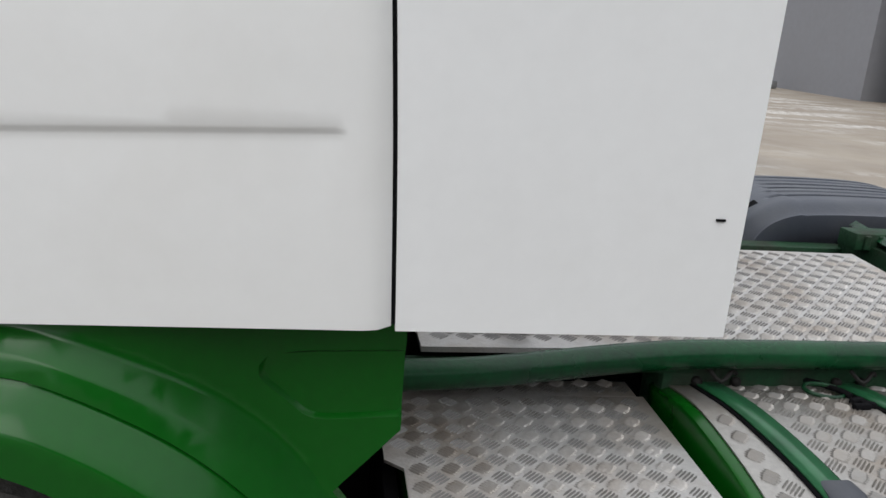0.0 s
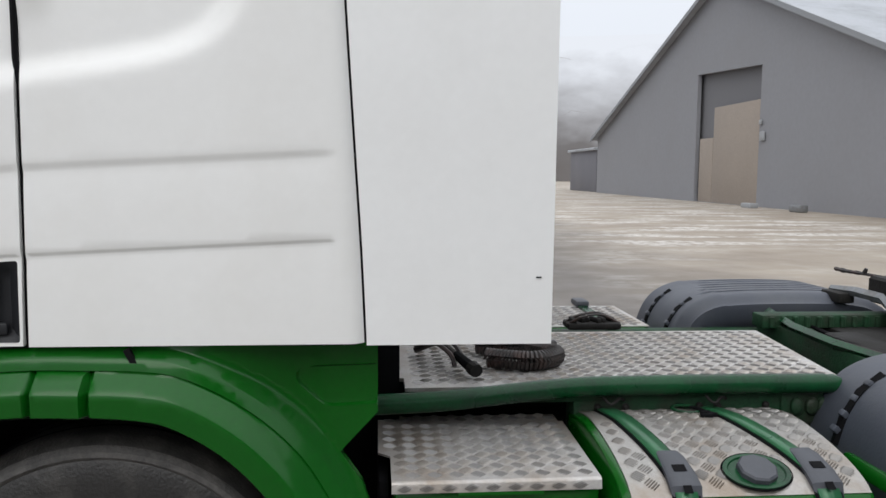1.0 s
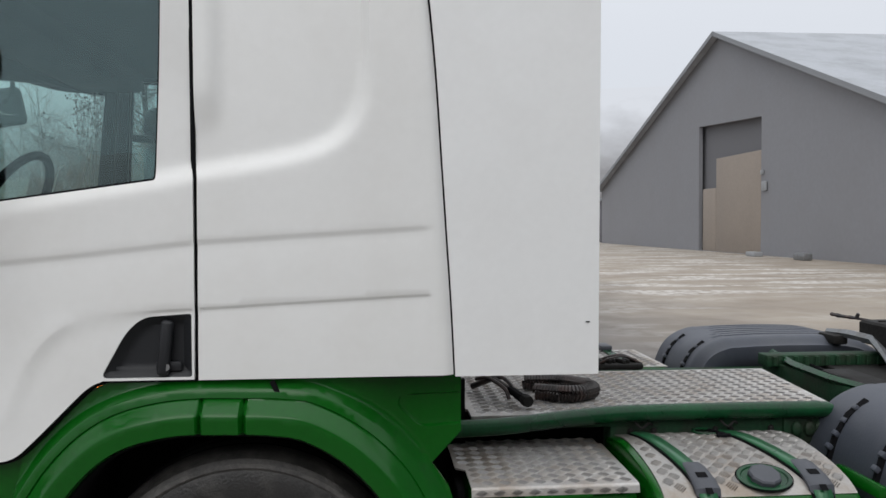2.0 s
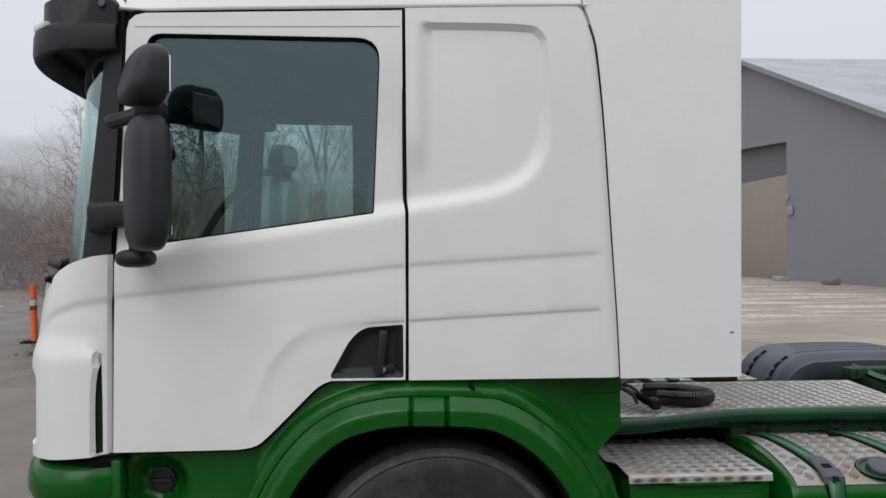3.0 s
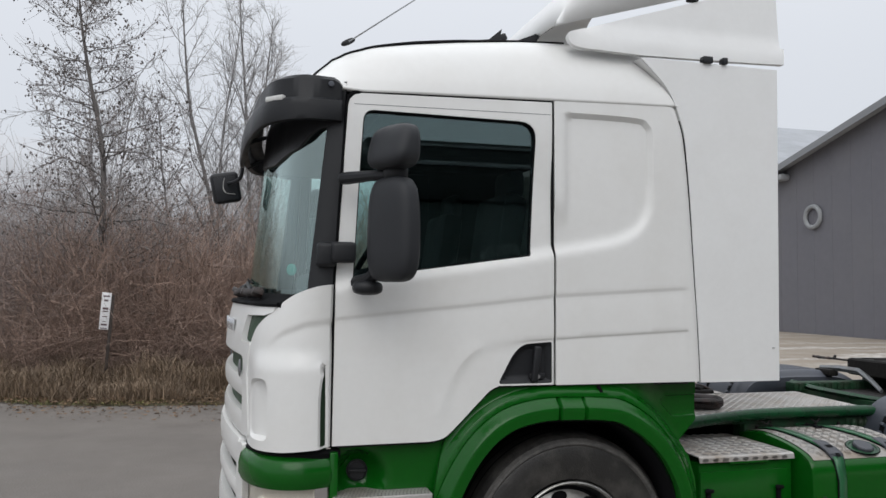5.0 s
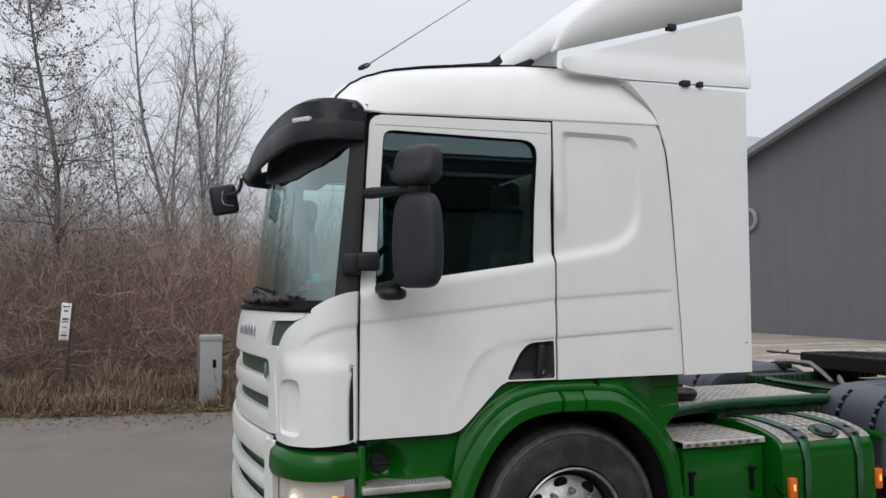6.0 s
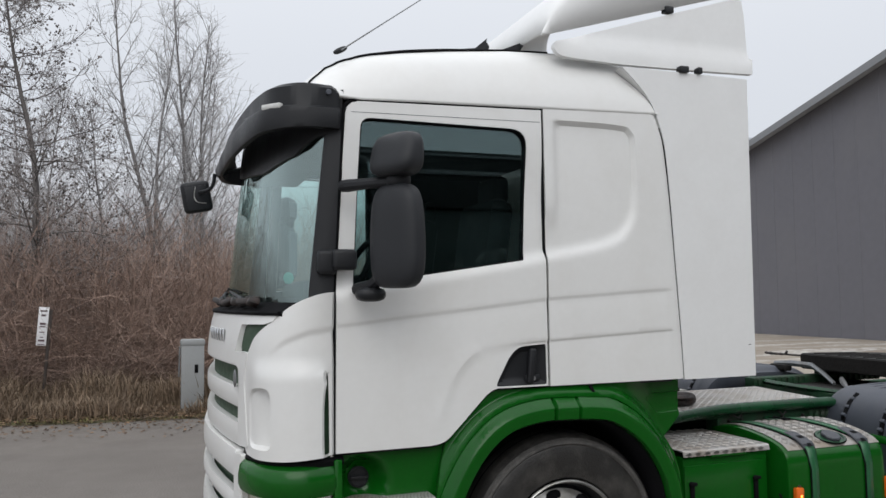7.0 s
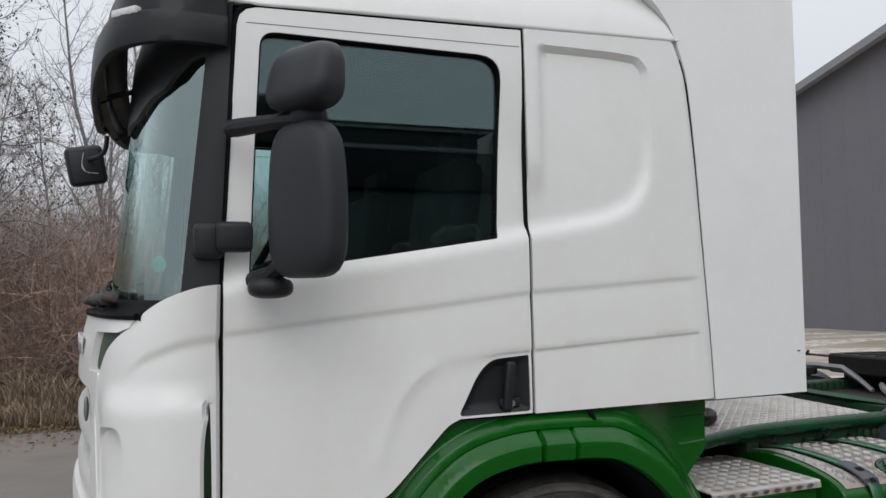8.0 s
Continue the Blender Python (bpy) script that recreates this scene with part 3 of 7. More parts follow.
superball(bm, (-0.925, 0.20, 2.79), (0.036, 0.013, 0.013), 2.4, 8, 12, Euler((0, radians(-28), 0)).to_matrix())
aerial = part("aerial_base", bm, BLACK, truck, "black aerial base")
tube_part("aerial_rod", [(-0.925 + 0.779 * k, 0.18 - 0.317 * k * 0.5, 2.785 + 0.540 * k) for k in (0.0, 0.5, 1.2)], [0.0035, 0.0022, 0.0016], STEEL, aerial, 6)
for tri in (((-0.225, 2.895), (-0.155, 2.955), (-0.168, 2.895)), ((-0.085, 2.90), (0.065, 2.965), (0.02, 2.90))):
    mesh_object("roof_bracket", [(x, y, z) for y in (0.30, 0.34) for x, z in tri], [(0, 1, 2), (5, 4, 3), (0, 3, 4, 1), (1, 4, 5, 2), (2, 5, 3, 0)], BLACK, truck, smooth=False)

# air deflector on the roof
LOW_DEFL = np.concatenate([smooth_line([(0.095, 2.886), (0.083, 2.86), (0.098, 2.832), (0.14, 2.814), (0.25, 2.807), (0.46, 2.801)], 4),
                           np.array([(0.9, 2.808), (1.252, 2.818), (1.258, 2.90), (1.244, 2.906), (1.238, 3.15), (1.228, 3.225), (1.205, 3.238), (0.76, 3.098)])])


def defl_side(p):
    ledge = ease(2.895, 2.915, p[:, 1])
    return np.stack([p[:, 0], 0.035 + 0.022 * ledge + 0.04 * np.clip(p[:, 1] - 2.85, 0, 1) + 0.05 * np.clip(0.25 - p[:, 0], 0, 1), p[:, 1]], 1)


panel("deflector_wing", LOW_DEFL, defl_side, PANEL_WHITE, truck, step=0.05, thick=(0, 0.03, 0), label="white roof deflector side wing")
panel("deflector_wing", LOW_DEFL, lambda p: defl_side(p) * np.array([1, -1, 1]) + np.array([0, WIDE, 0]), PANEL_WHITE, truck, step=0.05, thick=(0, -0.03, 0), flip=True)
dv, df = [], []
na, nb = 28, 60
for i in range(na):
    x = 0.02 + 1.19 * i / (na - 1)
    u = (x - 0.02) / 1.19
    zt = 2.945 + 0.86 * (u ** 0.62)
    zl = 2.922 + 0.345 * u
    half = 1.125 + 0.015 * u
    for k in range(nb + 1):
        w = math.pi * k / nb
        c, s = math.cos(w), math.sin(w)
        yy = math.copysign(abs(c) ** (2 / 9.0), c)
        zz = abs(s) ** (2 / 9.0)
        dv.append((x + 0.02 * abs(yy) ** 6, WIDE / 2 - half * yy, zl + (zt - zl) * zz))
for i in range(na - 1):
    for k in range(nb):
        a = i * (nb + 1) + k
        df.append((a, a + 1, a + nb + 2, a + nb + 1)[::-1])
defl = mesh_object("roof_deflector", dv, df, PANEL_WHITE, truck, "large white roof air deflector", sharp=60)
mod = defl.modifiers.new("thickness", "SOLIDIFY")
mod.thickness, mod.offset = 0.02, -1
for x, y, z in ((0.76, 0.075, 3.122), (0.80, 0.02, 2.799), (0.895, 0.02, 2.800)):
    box_part("bracket", (x, y, z), (0.05 if x < 0.85 else 0.025, 0.04, 0.032), BLACK, truck, 0.003)
for y in (0.5, 1.9):
    tube_part("deflector_stay", [(0.02, y, 2.93), (0.12, y, 3.02), (0.30, y, 3.15)], 0.014, BLACK, truck, 8)
box_part("cab_rear_wall", (0.71, WIDE / 2, 1.96), (0.03, WIDE - 0.14, 1.22), WHITE, truck, 0.01)
box_part("cab_floor", (-0.2, WIDE / 2, 1.245), (1.85, WIDE - 0.16, 0.03), INTERIOR, truck, 0.0)


# ---- front of the cab ----
PLAN = smooth_line([(-0.995, -0.002), (-1.07, -0.016), (-1.16, -0.008), (-1.235, 0.035), (-1.285, 0.11), (-1.322, 0.22), (-1.36, 0.42), (-1.40, 0.72), (-1.425, 1.0), (-1.432, 1.2)], 6)
PLAN = np.concatenate([PLAN, (PLAN * np.array([1, -1]) + np.array([0, WIDE]))[::-1][1:]])
PLAN_S = np.concatenate([[0], np.cumsum(np.linalg.norm(np.diff(PLAN, axis=0), axis=1))])
S_END = PLAN_S[-1]


def s_of(y):
    """Length along the front's plan curve, on the near half, at which it reaches y (or x, past the corner)."""
    half = len(PLAN) // 2 + 1
    return float(np.interp(y, PLAN[12:half, 1], PLAN_S[12:half]))


def front_point(s, z, out=0.0):
    x, y = np.interp(s, PLAN_S, PLAN[:, 0]), np.interp(s, PLAN_S, PLAN[:, 1])
    e = 0.01
    tx, ty = np.interp(s + e, PLAN_S, PLAN[:, 0]) - np.interp(s - e, PLAN_S, PLAN[:, 0]), np.interp(s + e, PLAN_S, PLAN[:, 1]) - np.interp(s - e, PLAN_S, PLAN[:, 1])
    ln = np.hypot(tx, ty) + 1e-9
    lean = 0.05 * np.clip((z - 1.35) / 0.3, 0, 2) ** 2 * np.clip((s - 0.0) / 0.3, 0, 1) * np.clip((S_END - s) / 0.3, 0, 1)
    return np.stack([x - ty / ln * out + lean, y + tx / ln * out, z + 0 * s], -1)


def front(out=0.0, relief=None):
    def place(p):
        o = out + (relief(p) if relief else 0.0)
        return front_point(p[:, 0], p[:, 1], o)
    return place


BOW = smooth_line([(0.0, 1.692), (0.09, 1.682), (0.18, 1.655), (0.25, 1.618), (0.31, 1.572), (s_of(0.13), 1.545), (s_of(0.20), 1.50), (s_of(0.245), 1.445)], 4)
CORNER = np.concatenate([np.array([(0.017, 1.69)]), BOW[2:], np.array([(s_of(0.275), 1.36), (s_of(0.30), 1.25), (s_of(0.30), 1.04), (s_of(0.25), 1.0), (0.20, 1.005), (0.10, 1.012), (0.018, 1.018)])])
SLOT = np.concatenate([np.array([(0.030, 1.024), (0.066, 1.024)]), smooth_line([(0.067, 1.10), (0.066, 1.22), (0.058, 1.30), (0.040, 1.36)], 4), np.array([(0.034, 1.345), (0.031, 1.2)])])


ARCH = (0.045, 0.215)
DUCT = rounded([(s_of(ARCH[0]), 1.045), (s_of(ARCH[0]), 1.30), (s_of(ARCH[1]), 1.285), (s_of(ARCH[1]) - 0.01, 1.045)], [0.03, 0.05, 0.09, 0.04])


def corner_relief(p):
    s, z = p[:, 0], p[:, 1]
    o = 0.022 * (1 - ease(1.325, 1.43, z)) * np.where(z < 1.36, ease(0.048, 0.056, s), ease(0.0, 0.10, s)) * (1 - ease(s_of(0.08), s_of(0.26), s))
    line = np.interp(s, [0.0, 0.12, 0.22, 0.30], [1.545, 1.53, 1.495, 1.44])
    below = line - z
    o = o - 0.010 * ease(-0.006, 0.02, below) * np.exp(-np.clip(below, 0, 9) / 0.06) * (1 - ease(0.2, 0.32, s))
    d = line_distance(DUCT, p, True) * np.where(inside(DUCT, p), 1, -1)
    ramp = 1 - ease(s_of(ARCH[0]), s_of(ARCH[1]), s)
    o = o - 0.055 * ease(-0.002, 0.009, d) * (0.12 + 0.88 * ramp)
    return o


for mirror in (False, True):
    def place_c(p, mirror=mirror):
        q = front(0.0, corner_relief)(p)
        return q * np.array([1, -1, 1]) + np.array([0, WIDE, 0]) if mirror else q
    panel("corner_panel", CORNER, place_c, WHITE, truck, holes=[SLOT], lines=[offset_line(resample(DUCT, 0.012), d) for d in (-0.009, -0.004, 0.002)], step=0.0125, thick=(0.012, 0.02 if not mirror else -0.02, 0), label="white cab corner panel with moulded air duct", flip=not mirror)
    flip_y = (lambda y: WIDE - y) if mirror else (lambda y: y)
    box_part("corner_slot", (-1.06, flip_y(0.026), 1.19), (0.09, 0.02, 0.42), GRILLE_GREEN, truck, 0.002)

# hood, grille bars and emblem strip
def both(line):
    line = np.asarray(line)
    return np.concatenate([line, (line * np.array([-1, 1]) + np.array([S_END, 0]))[::-1]])


panel("hood", np.concatenate([both([(s_of(0.46), 1.372), (s_of(0.44), 1.43), (s_of(0.40), 1.552), (s_of(0.13), 1.558), (0.305, 1.572), (0.285, 1.600), (s_of(0.2), 1.602), (s_of(0.5), 1.605)])]),
      front(0.004), WHITE, truck, step=0.05, thick=(0.03, 0, 0), label="white front hood panel", flip=True)
panel("vent", rounded([(s_of(0.42), 1.44), (s_of(0.40), 1.55), (s_of(0.11), 1.562), (s_of(0.16), 1.50), (s_of(0.25), 1.425)], 0.02), front(-0.018), GRILLE_GREEN, truck, step=0.04, thick=(0.02, 0, 0), label="dark green corner vent", flip=True)
panel("vent", rounded([(S_END - a, b) for a, b in ((s_of(0.42), 1.44), (s_of(0.40), 1.55), (s_of(0.11), 1.562), (s_of(0.16), 1.50), (s_of(0.25), 1.425))], 0.02), front(-0.018), GRILLE_GREEN, truck, step=0.04, thick=(0.02, 0, 0))
panel("grille_backing", both([(s_of(0.22), 0.42), (s_of(0.22), 1.42)]), front(-0.035), GRILLE_GREEN, truck, step=0.08, thick=(0.02, 0, 0), label="dark green grille mesh", flip=True)
bars = [(1.376, 1.365), (1.275, 1.185), (1.115, 1.018), (1.005, 0.885), (0.815, 0.745), (0.67, 0.50)]
for hi, lo in bars:
    a = s_of(0.355)
    panel("grille_bar", rounded(both([(a, lo), (a, hi)]), 0.012), front(0.004 if lo > 1.01 else 0.022, lambda p, hi=hi, lo=lo: -0.007 * (np.abs(p[:, 1] - (hi + lo) / 2) / (0.5 * (hi - lo))) ** 4), WHITE, truck,
          step=0.03, thick=(0.035, 0, 0), label="white grille bar", flip=True)
for far in (False, True):
    def place_e(p, far=far):
        q = front(0.004)(p)
        return q * np.array([1, -1, 1]) + np.array([0, WIDE, 0]) if far else q
    panel("grille_side", rounded([(s_of(0.235), 1.03), (s_of(0.372), 1.02), (s_of(0.372), 1.36), (s_of(0.46), 1.376), (s_of(0.445), 1.43), (s_of(0.25), 1.435), (s_of(0.285), 1.30)], 0.02), place_e, WHITE, truck, step=0.03, thick=(0.03, 0, 0), flip=not far)
    def place_f(p, far=far):
        q = front(0.022)(p)
        return q * np.array([1, -1, 1]) + np.array([0, WIDE, 0]) if far else q
    panel("bumper_side", rounded([(s_of(0.26), 0.50), (s_of(0.37), 0.50), (s_of(0.37), 0.99), (s_of(0.26), 1.0)], 0.015), place_f, WHITE, truck, step=0.03, thick=(0.03, 0, 0), flip=not far)
for k in range(6):
    y = 0.70 + 0.075 * k
    p = front_point(np.array([s_of(y)]), np.array([1.495]), 0.010)[0]
    box_part("emblem_block", p, (0.008, 0.055, 0.062), CHROME, truck, 0.004, turn=Euler((0, 0, radians(-6))).to_matrix())
bm = bmesh.new()
p = front_point(np.array([s_of(0.395)]), np.array([1.312]), 0.012)[0]
got = superball(bm, p, (0.008, 0.034, 0.04), 2.0, 8, 20)
part("round_emblem", bm, STEEL, truck, "small round emblem")
panel("bumper_skirt", both([(s_of(0.24), 0.33), (s_of(0.24), 0.50)]), front(0.03), GREEN, truck, step=0.06, thick=(0.03, 0, 0), label="green lower bumper", flip=True)

# green bumper corner with headlamp, both sides
for far in (False, True):
    def at(x, y, z, far=far):
        return (x, WIDE - y if far else y, z)
    ring = [(-0.992, 0.012), (-1.10, -0.022), (-1.20, -0.005), (-1.275, 0.055), (-1.325, 0.15), (-1.352, 0.25)]
    line = smooth_line(ring, 4)
    prof = [(0.972, -0.06), (0.970, -0.022), (0.955, -0.004), (0.92, 0.004), (0.885, 0.004), (0.862, -0.006), (0.855, -0.04)]
    # Black tube fills the gap under the corner panel with painted shade.
    tube_part("corner_gap_shade", [at(q[0] + 0.03, q[1] + 0.03, 0.985) for q in line], 0.022, GAP, truck, 6)
    vv, ff = [], []
    cen = np.array([-0.9, 0.6])
    for a in line:
        d = (a - cen) / np.linalg.norm(a - cen)
        for z, o in prof:
            q = a + d * o
            vv.append(at(q[0], q[1], z))
    m = len(prof)
    for i in range(len(line) - 1):
        for k in range(m - 1):
            f = (i * m + k, i * m + k + 1, (i + 1) * m + k + 1, (i + 1) * m + k)
            ff.append(f[::-1] if far else f)
    ob = mesh_object("bumper_corner", vv, ff, GREEN, truck, "green bumper corner above the headlamp", sharp=50)
    mod = ob.modifiers.new("thickness", "SOLIDIFY")
    mod.thickness, mod.offset = 0.012, -1
    vv, ff = [], []
    prof2 = [(0.60, 0.0), (0.55, 0.02), (0.40, 0.015), (0.30, -0.02)]
    for a in line:
        d = (a - cen) / np.linalg.norm(a - cen)
        for z, o in prof2:
            q = a + d * o
            vv.append(at(q[0], q[1], z))
    m = len(prof2)
    for i in range(len(line) - 1):
        for k in range(m - 1):
            f = (i * m + k, i * m + k + 1, (i + 1) * m + k + 1, (i + 1) * m + k)
            ff.append(f[::-1] if far else f)
    mesh_object("bumper_lower", vv, ff, GREEN, truck, sharp=50)
    box_part("bumper_end", at(-0.985, 0.04, 0.80), (0.035, 0.09, 0.39), GREEN, truck, 0.008)
    lamp_line = np.array([q for q in line if q[0] < -1.04])
    hv, hf = [], []
    for a in lamp_line:
        d = (a - cen) / np.linalg.norm(a - cen)
        q = a - d * 0.004
        hv += [at(q[0], q[1], 0.852), at(q[0], q[1], 0.62)]
    for i in range(len(lamp_line) - 1):
        f = (2 * i, 2 * i + 1, 2 * i + 3, 2 * i + 2)
        hf.append(f[::-1] if far else f)
    head = mesh_object("headlamp", hv, hf, LENS, truck, "clear headlamp with amber indicator", sharp=80)
    hv2 = []
    for a in lamp_line:
        d = (a - cen) / np.linalg.norm(a - cen)
        q = a - d * 0.04
        hv2 += [at(q[0], q[1], 0.855), at(q[0], q[1], 0.60)]
    mesh_object("reflector", hv2, hf, REFLECTOR, head)
    for x, y, r, mt, nm in ((-1.255, 0.115, 0.062, CHROME, "lamp_bowl"), (-1.135, 0.055, 0.05, CHROME, "lamp_bowl")):
        bm = bmesh.new()
        superball(bm, at(x, y, 0.755), (r * 0.75, r * 0.4, r), 2.0, 10, 18)
        part(nm, bm, REFLECTOR, head)
    bm = bmesh.new()
    superball(bm, at(-1.105, 0.022, 0.755), (0.022, 0.012, 0.03), 2.0, 8, 12)
    part("indicator_bulb", bm, AMBER_LIT, head, "lit amber indicator")
    bm = bmesh.new()
    superball(bm, at(-1.275, 0.085, 0.76), (0.02, 0.02, 0.03), 2.0, 8, 12)
    part("lamp_bulb", bm, LAMP_LIT, head)
    box_part("amber_reflector", at(-1.075, 0.026, 0.70), (0.055, 0.02, 0.15), AMBER, head, 0.006)

# windscreen, pillars, cowl and wipers
SCREEN = smooth_line([(-1.085, 0.018), (-1.14, 0.055), (-1.19, 0.13), (-1.235, 0.27), (-1.275, 0.52), (-1.305, 0.85), (-1.315, 1.2)], 6)
SCREEN = np.concatenate([SCREEN, (SCREEN * np.array([1, -1]) + np.array([0, WIDE]))[::-1][1:]])
RAKE = 0.105
sv, sf = [], []
levels = [1.615, 1.70, 1.9, 2.15, 2.4, 2.53]
for z in levels:
    for q in SCREEN:
        sv.append((q[0] + (z - 1.68) * RAKE, q[1] + (0.02 * (z - 1.68) if q[1] < 1.2 else -0.02 * (z - 1.68)), z))
m = len(SCREEN)
for i in range(len(levels) - 1):
    for k in range(m - 1):
        sf.append((i * m + k, (i + 1) * m + k, (i + 1) * m + k + 1, i * m + k + 1))
mesh_object("windscreen", sv, sf, SCREEN_GLASS, truck, "curved pale green windscreen", sharp=80)
for far in (False, True):
    pv, pf = [], []
    lv = np.linspace(1.66, 2.56, 10)
    for z in lv:
        sh = (z - 1.68) * RAKE
        inn = 0.02 * (z - 1.68)
        doorx = float(np.interp(z, [1.66, 1.72, 2.5, 2.58], [-1.002, -1.0, -0.957, -0.95]))
        for x, y in ((doorx, 0.03), (doorx, 0.006 + inn * 0.6), (-1.045 + sh, 0.004 + inn), (-1.08 + sh, 0.014 + inn), (-1.103 + sh, 0.026 + inn), (-1.10 + sh, 0.06 + inn), (doorx, 0.07)):
            pv.append((x, WIDE - y if far else y, z))
    for i in range(len(lv) - 1):
        for k in range(7):
            f = (i * 7 + k, i * 7 + (k + 1) % 7, (i + 1) * 7 + (k + 1) % 7, (i + 1) * 7 + k)
            pf.append(f if far else f[::-1])
    mesh_object("windscreen_pillar", pv, pf, BLACK, truck, "black windscreen pillar", sharp=40)
cv, cf = [], []
for s in np.linspace(0.262, S_END - 0.262, 70):
    a = front_point(np.array([s]), np.array([1.600]), 0.004)[0]
    x = float(np.interp(a[1], SCREEN[:, 1], SCREEN[:, 0]))
    cv += [(a[0] + 0.004, a[1], 1.585), (a[0], a[1], 1.606), (a[0] + 0.3 * (x - a[0]), a[1], 1.622), (x - 0.012, a[1], 1.640), (x + 0.012, a[1], 1.668)]
for i in range(69):
    for k in range(4):
        cf.append((i * 5 + k, i * 5 + k + 1, (i + 1) * 5 + k + 1, (i + 1) * 5 + k))
ob = mesh_object("cowl", cv, cf, GAP, truck, "black windscreen cowl", sharp=50)
mod = ob.modifiers.new("thickness", "SOLIDIFY")
mod.thickness = 0.008


def screen_at(y, z, off=0.015):
    x = float(np.interp(y, SCREEN[:, 1], SCREEN[:, 0]))
    return (x + (z - 1.68) * RAKE - off, y, z)


rim = [front_point(np.array([s]), np.array([1.604]), 0.006)[0] for s in np.linspace(0.275, S_END - 0.275, 60)]
tube_part("hood_gasket", rim, 0.011, GAP, truck, 6, "black rubber gasket along the hood edge")
for k, y in enumerate((0.30, 0.42, 0.62, 0.78, 0.98, 1.30)):
    bm = bmesh.new()
    rbox(bm, screen_at(y, 1.652, 0.055), (0.05, 0.075 + 0.02 * (k % 2), 0.028), 0.008, 2, Euler((0.25 * (k % 3 - 1), 0.3, 0.5 * (k % 2))).to_matrix())
    rbox(bm, screen_at(y + 0.03, 1.668, 0.035), (0.03, 0.04, 0.022), 0.006, 2)
    part("wiper_linkage", bm, HOSE, truck, "dark brown wiper linkage on the cowl")
for y0, y1 in ((0.50, 1.10), (1.15, 1.75), (1.80, 2.20)):
    arm = [screen_at(y0, 1.640, 0.05), screen_at(y0 + 0.04, 1.668, 0.045), screen_at((y0 + y1) / 2, 1.685, 0.03), screen_at(y1, 1.705, 0.02)]
    wiper = tube_part("wiper", arm, [0.015, 0.013, 0.010, 0.007], BLACK, truck, 6, "black windscreen wiper")
    tube_part("blade", [screen_at(y1 - 0.38, 1.695, 0.014), screen_at(y1, 1.715, 0.014), screen_at(min(y1 + 0.25, 2.3), 1.725, 0.014)], 0.005, GAP, wiper, 6)
    bm = bmesh.new()
    superball(bm, screen_at(y0, 1.640, 0.05), (0.017, 0.017, 0.014), 2.2, 8, 12)
    part("pivot", bm, BLACK, wiper)
bm = bmesh.new()
superball(bm, screen_at(0.20, 1.755, -0.05), (0.003, 0.024, 0.026), 2.0, 8, 14, Euler((0, 0, radians(62))).to_matrix())
part("windscreen_sticker", bm, TEAL, truck, "round teal sticker behind the windscreen")

# sun visor
VIS = smooth_line([(-0.975, -0.004), (-1.10, -0.012), (-1.20, 0.015), (-1.28, 0.09), (-1.32, 0.22), (-1.345, 0.42), (-1.365, 0.75), (-1.373, 1.2)], 6)
VIS = np.concatenate([VIS, (VIS * np.array([1, -1]) + np.array([0, WIDE]))[::-1][1:]])
vv, ff = [], []
vs = np.concatenate([[0], np.cumsum(np.linalg.norm(np.diff(VIS, axis=0), axis=1))])
cen = np.array([-0.8, 1.2])
for q, s in zip(VIS, vs):
    u = min(s, vs[-1] - s)
    back = 0.06 * float(ease(0.05, 0.5, np.array(u)))
    low = 2.385 - 0.028 * float(ease(0.05, 0.6, np.array(u))) + 0.12 * float(ease(1.2, 2.0, np.array(q[1])))
    top = 2.566 - 0.03 * (1 - min(1.0, u / 0.035)) ** 2
    for o, z in ((0.055 + back, top - 0.004), (0.02 + back * 0.8, top), (0.008 + back * 0.55, top - 0.012), (0.014 + back * 0.34, 2.474), (-0.006 + back * 0.20, 2.464), (-0.008 + back * 0.10, max(2.445, low + 0.025)), (-0.006, low + 0.02), (-0.002, low + 0.004), (0.012, low)):
        k = float(ease(0.03, 0.2, np.array(u)))
        vv.append((q[0] + o * k, q[1] + o * (1 - k) * (1 if q[1] < 1.2 else -1), z))
m = 9
for i in range(len(VIS) - 1):
    for k in range(m - 1):
        ff.append((i * m + k, i * m + k + 1, (i + 1) * m + k + 1, (i + 1) * m + k))
visor = mesh_object("sun_visor", vv, ff, BLACK, truck, "black moulded sun visor over the windscreen", sharp=35)
mod = visor.modifiers.new("thickness", "SOLIDIFY")
mod.thickness = 0.006
uv, uf = [], []
for q in SCREEN:
    d = 0.02 if q[1] < 1.2 else -0.02
    # Lower edge dips so the black band takes in the visor's shade too.
    foot = float(np.interp(q[1], (0.0, 0.05, 0.14, 0.5, 1.2, 2.0), (2.37, 2.35, 2.28, 2.255, 2.33, 2.44)))
    for o, z in ((0.02, 2.54), (-0.012, 2.54), (-0.014, foot + 0.05), (-0.010, foot + 0.005), (0.004, foot)):
        uv.append((q[0] + (z - 1.68) * RAKE + o, q[1] + d * (z - 1.68), z))
for i in range(len(SCREEN) - 1):
    for k in range(4):
        uf.append((i * 5 + k, i * 5 + k + 1, (i + 1) * 5 + k + 1, (i + 1) * 5 + k))
mesh_object("windscreen_header", uv, uf, BLACK, truck, "black windscreen band, deepened for visor shade", sharp=40)
for z in (2.537, 2.425):
    bm = bmesh.new()
    lathe(bm, (-1.022, -0.012, z), [(0.006, 0.011), (0.0, 0.013), (-0.004, 0.010), (-0.004, 0.0)], 12)
    part("screw", bm, GREY, visor)
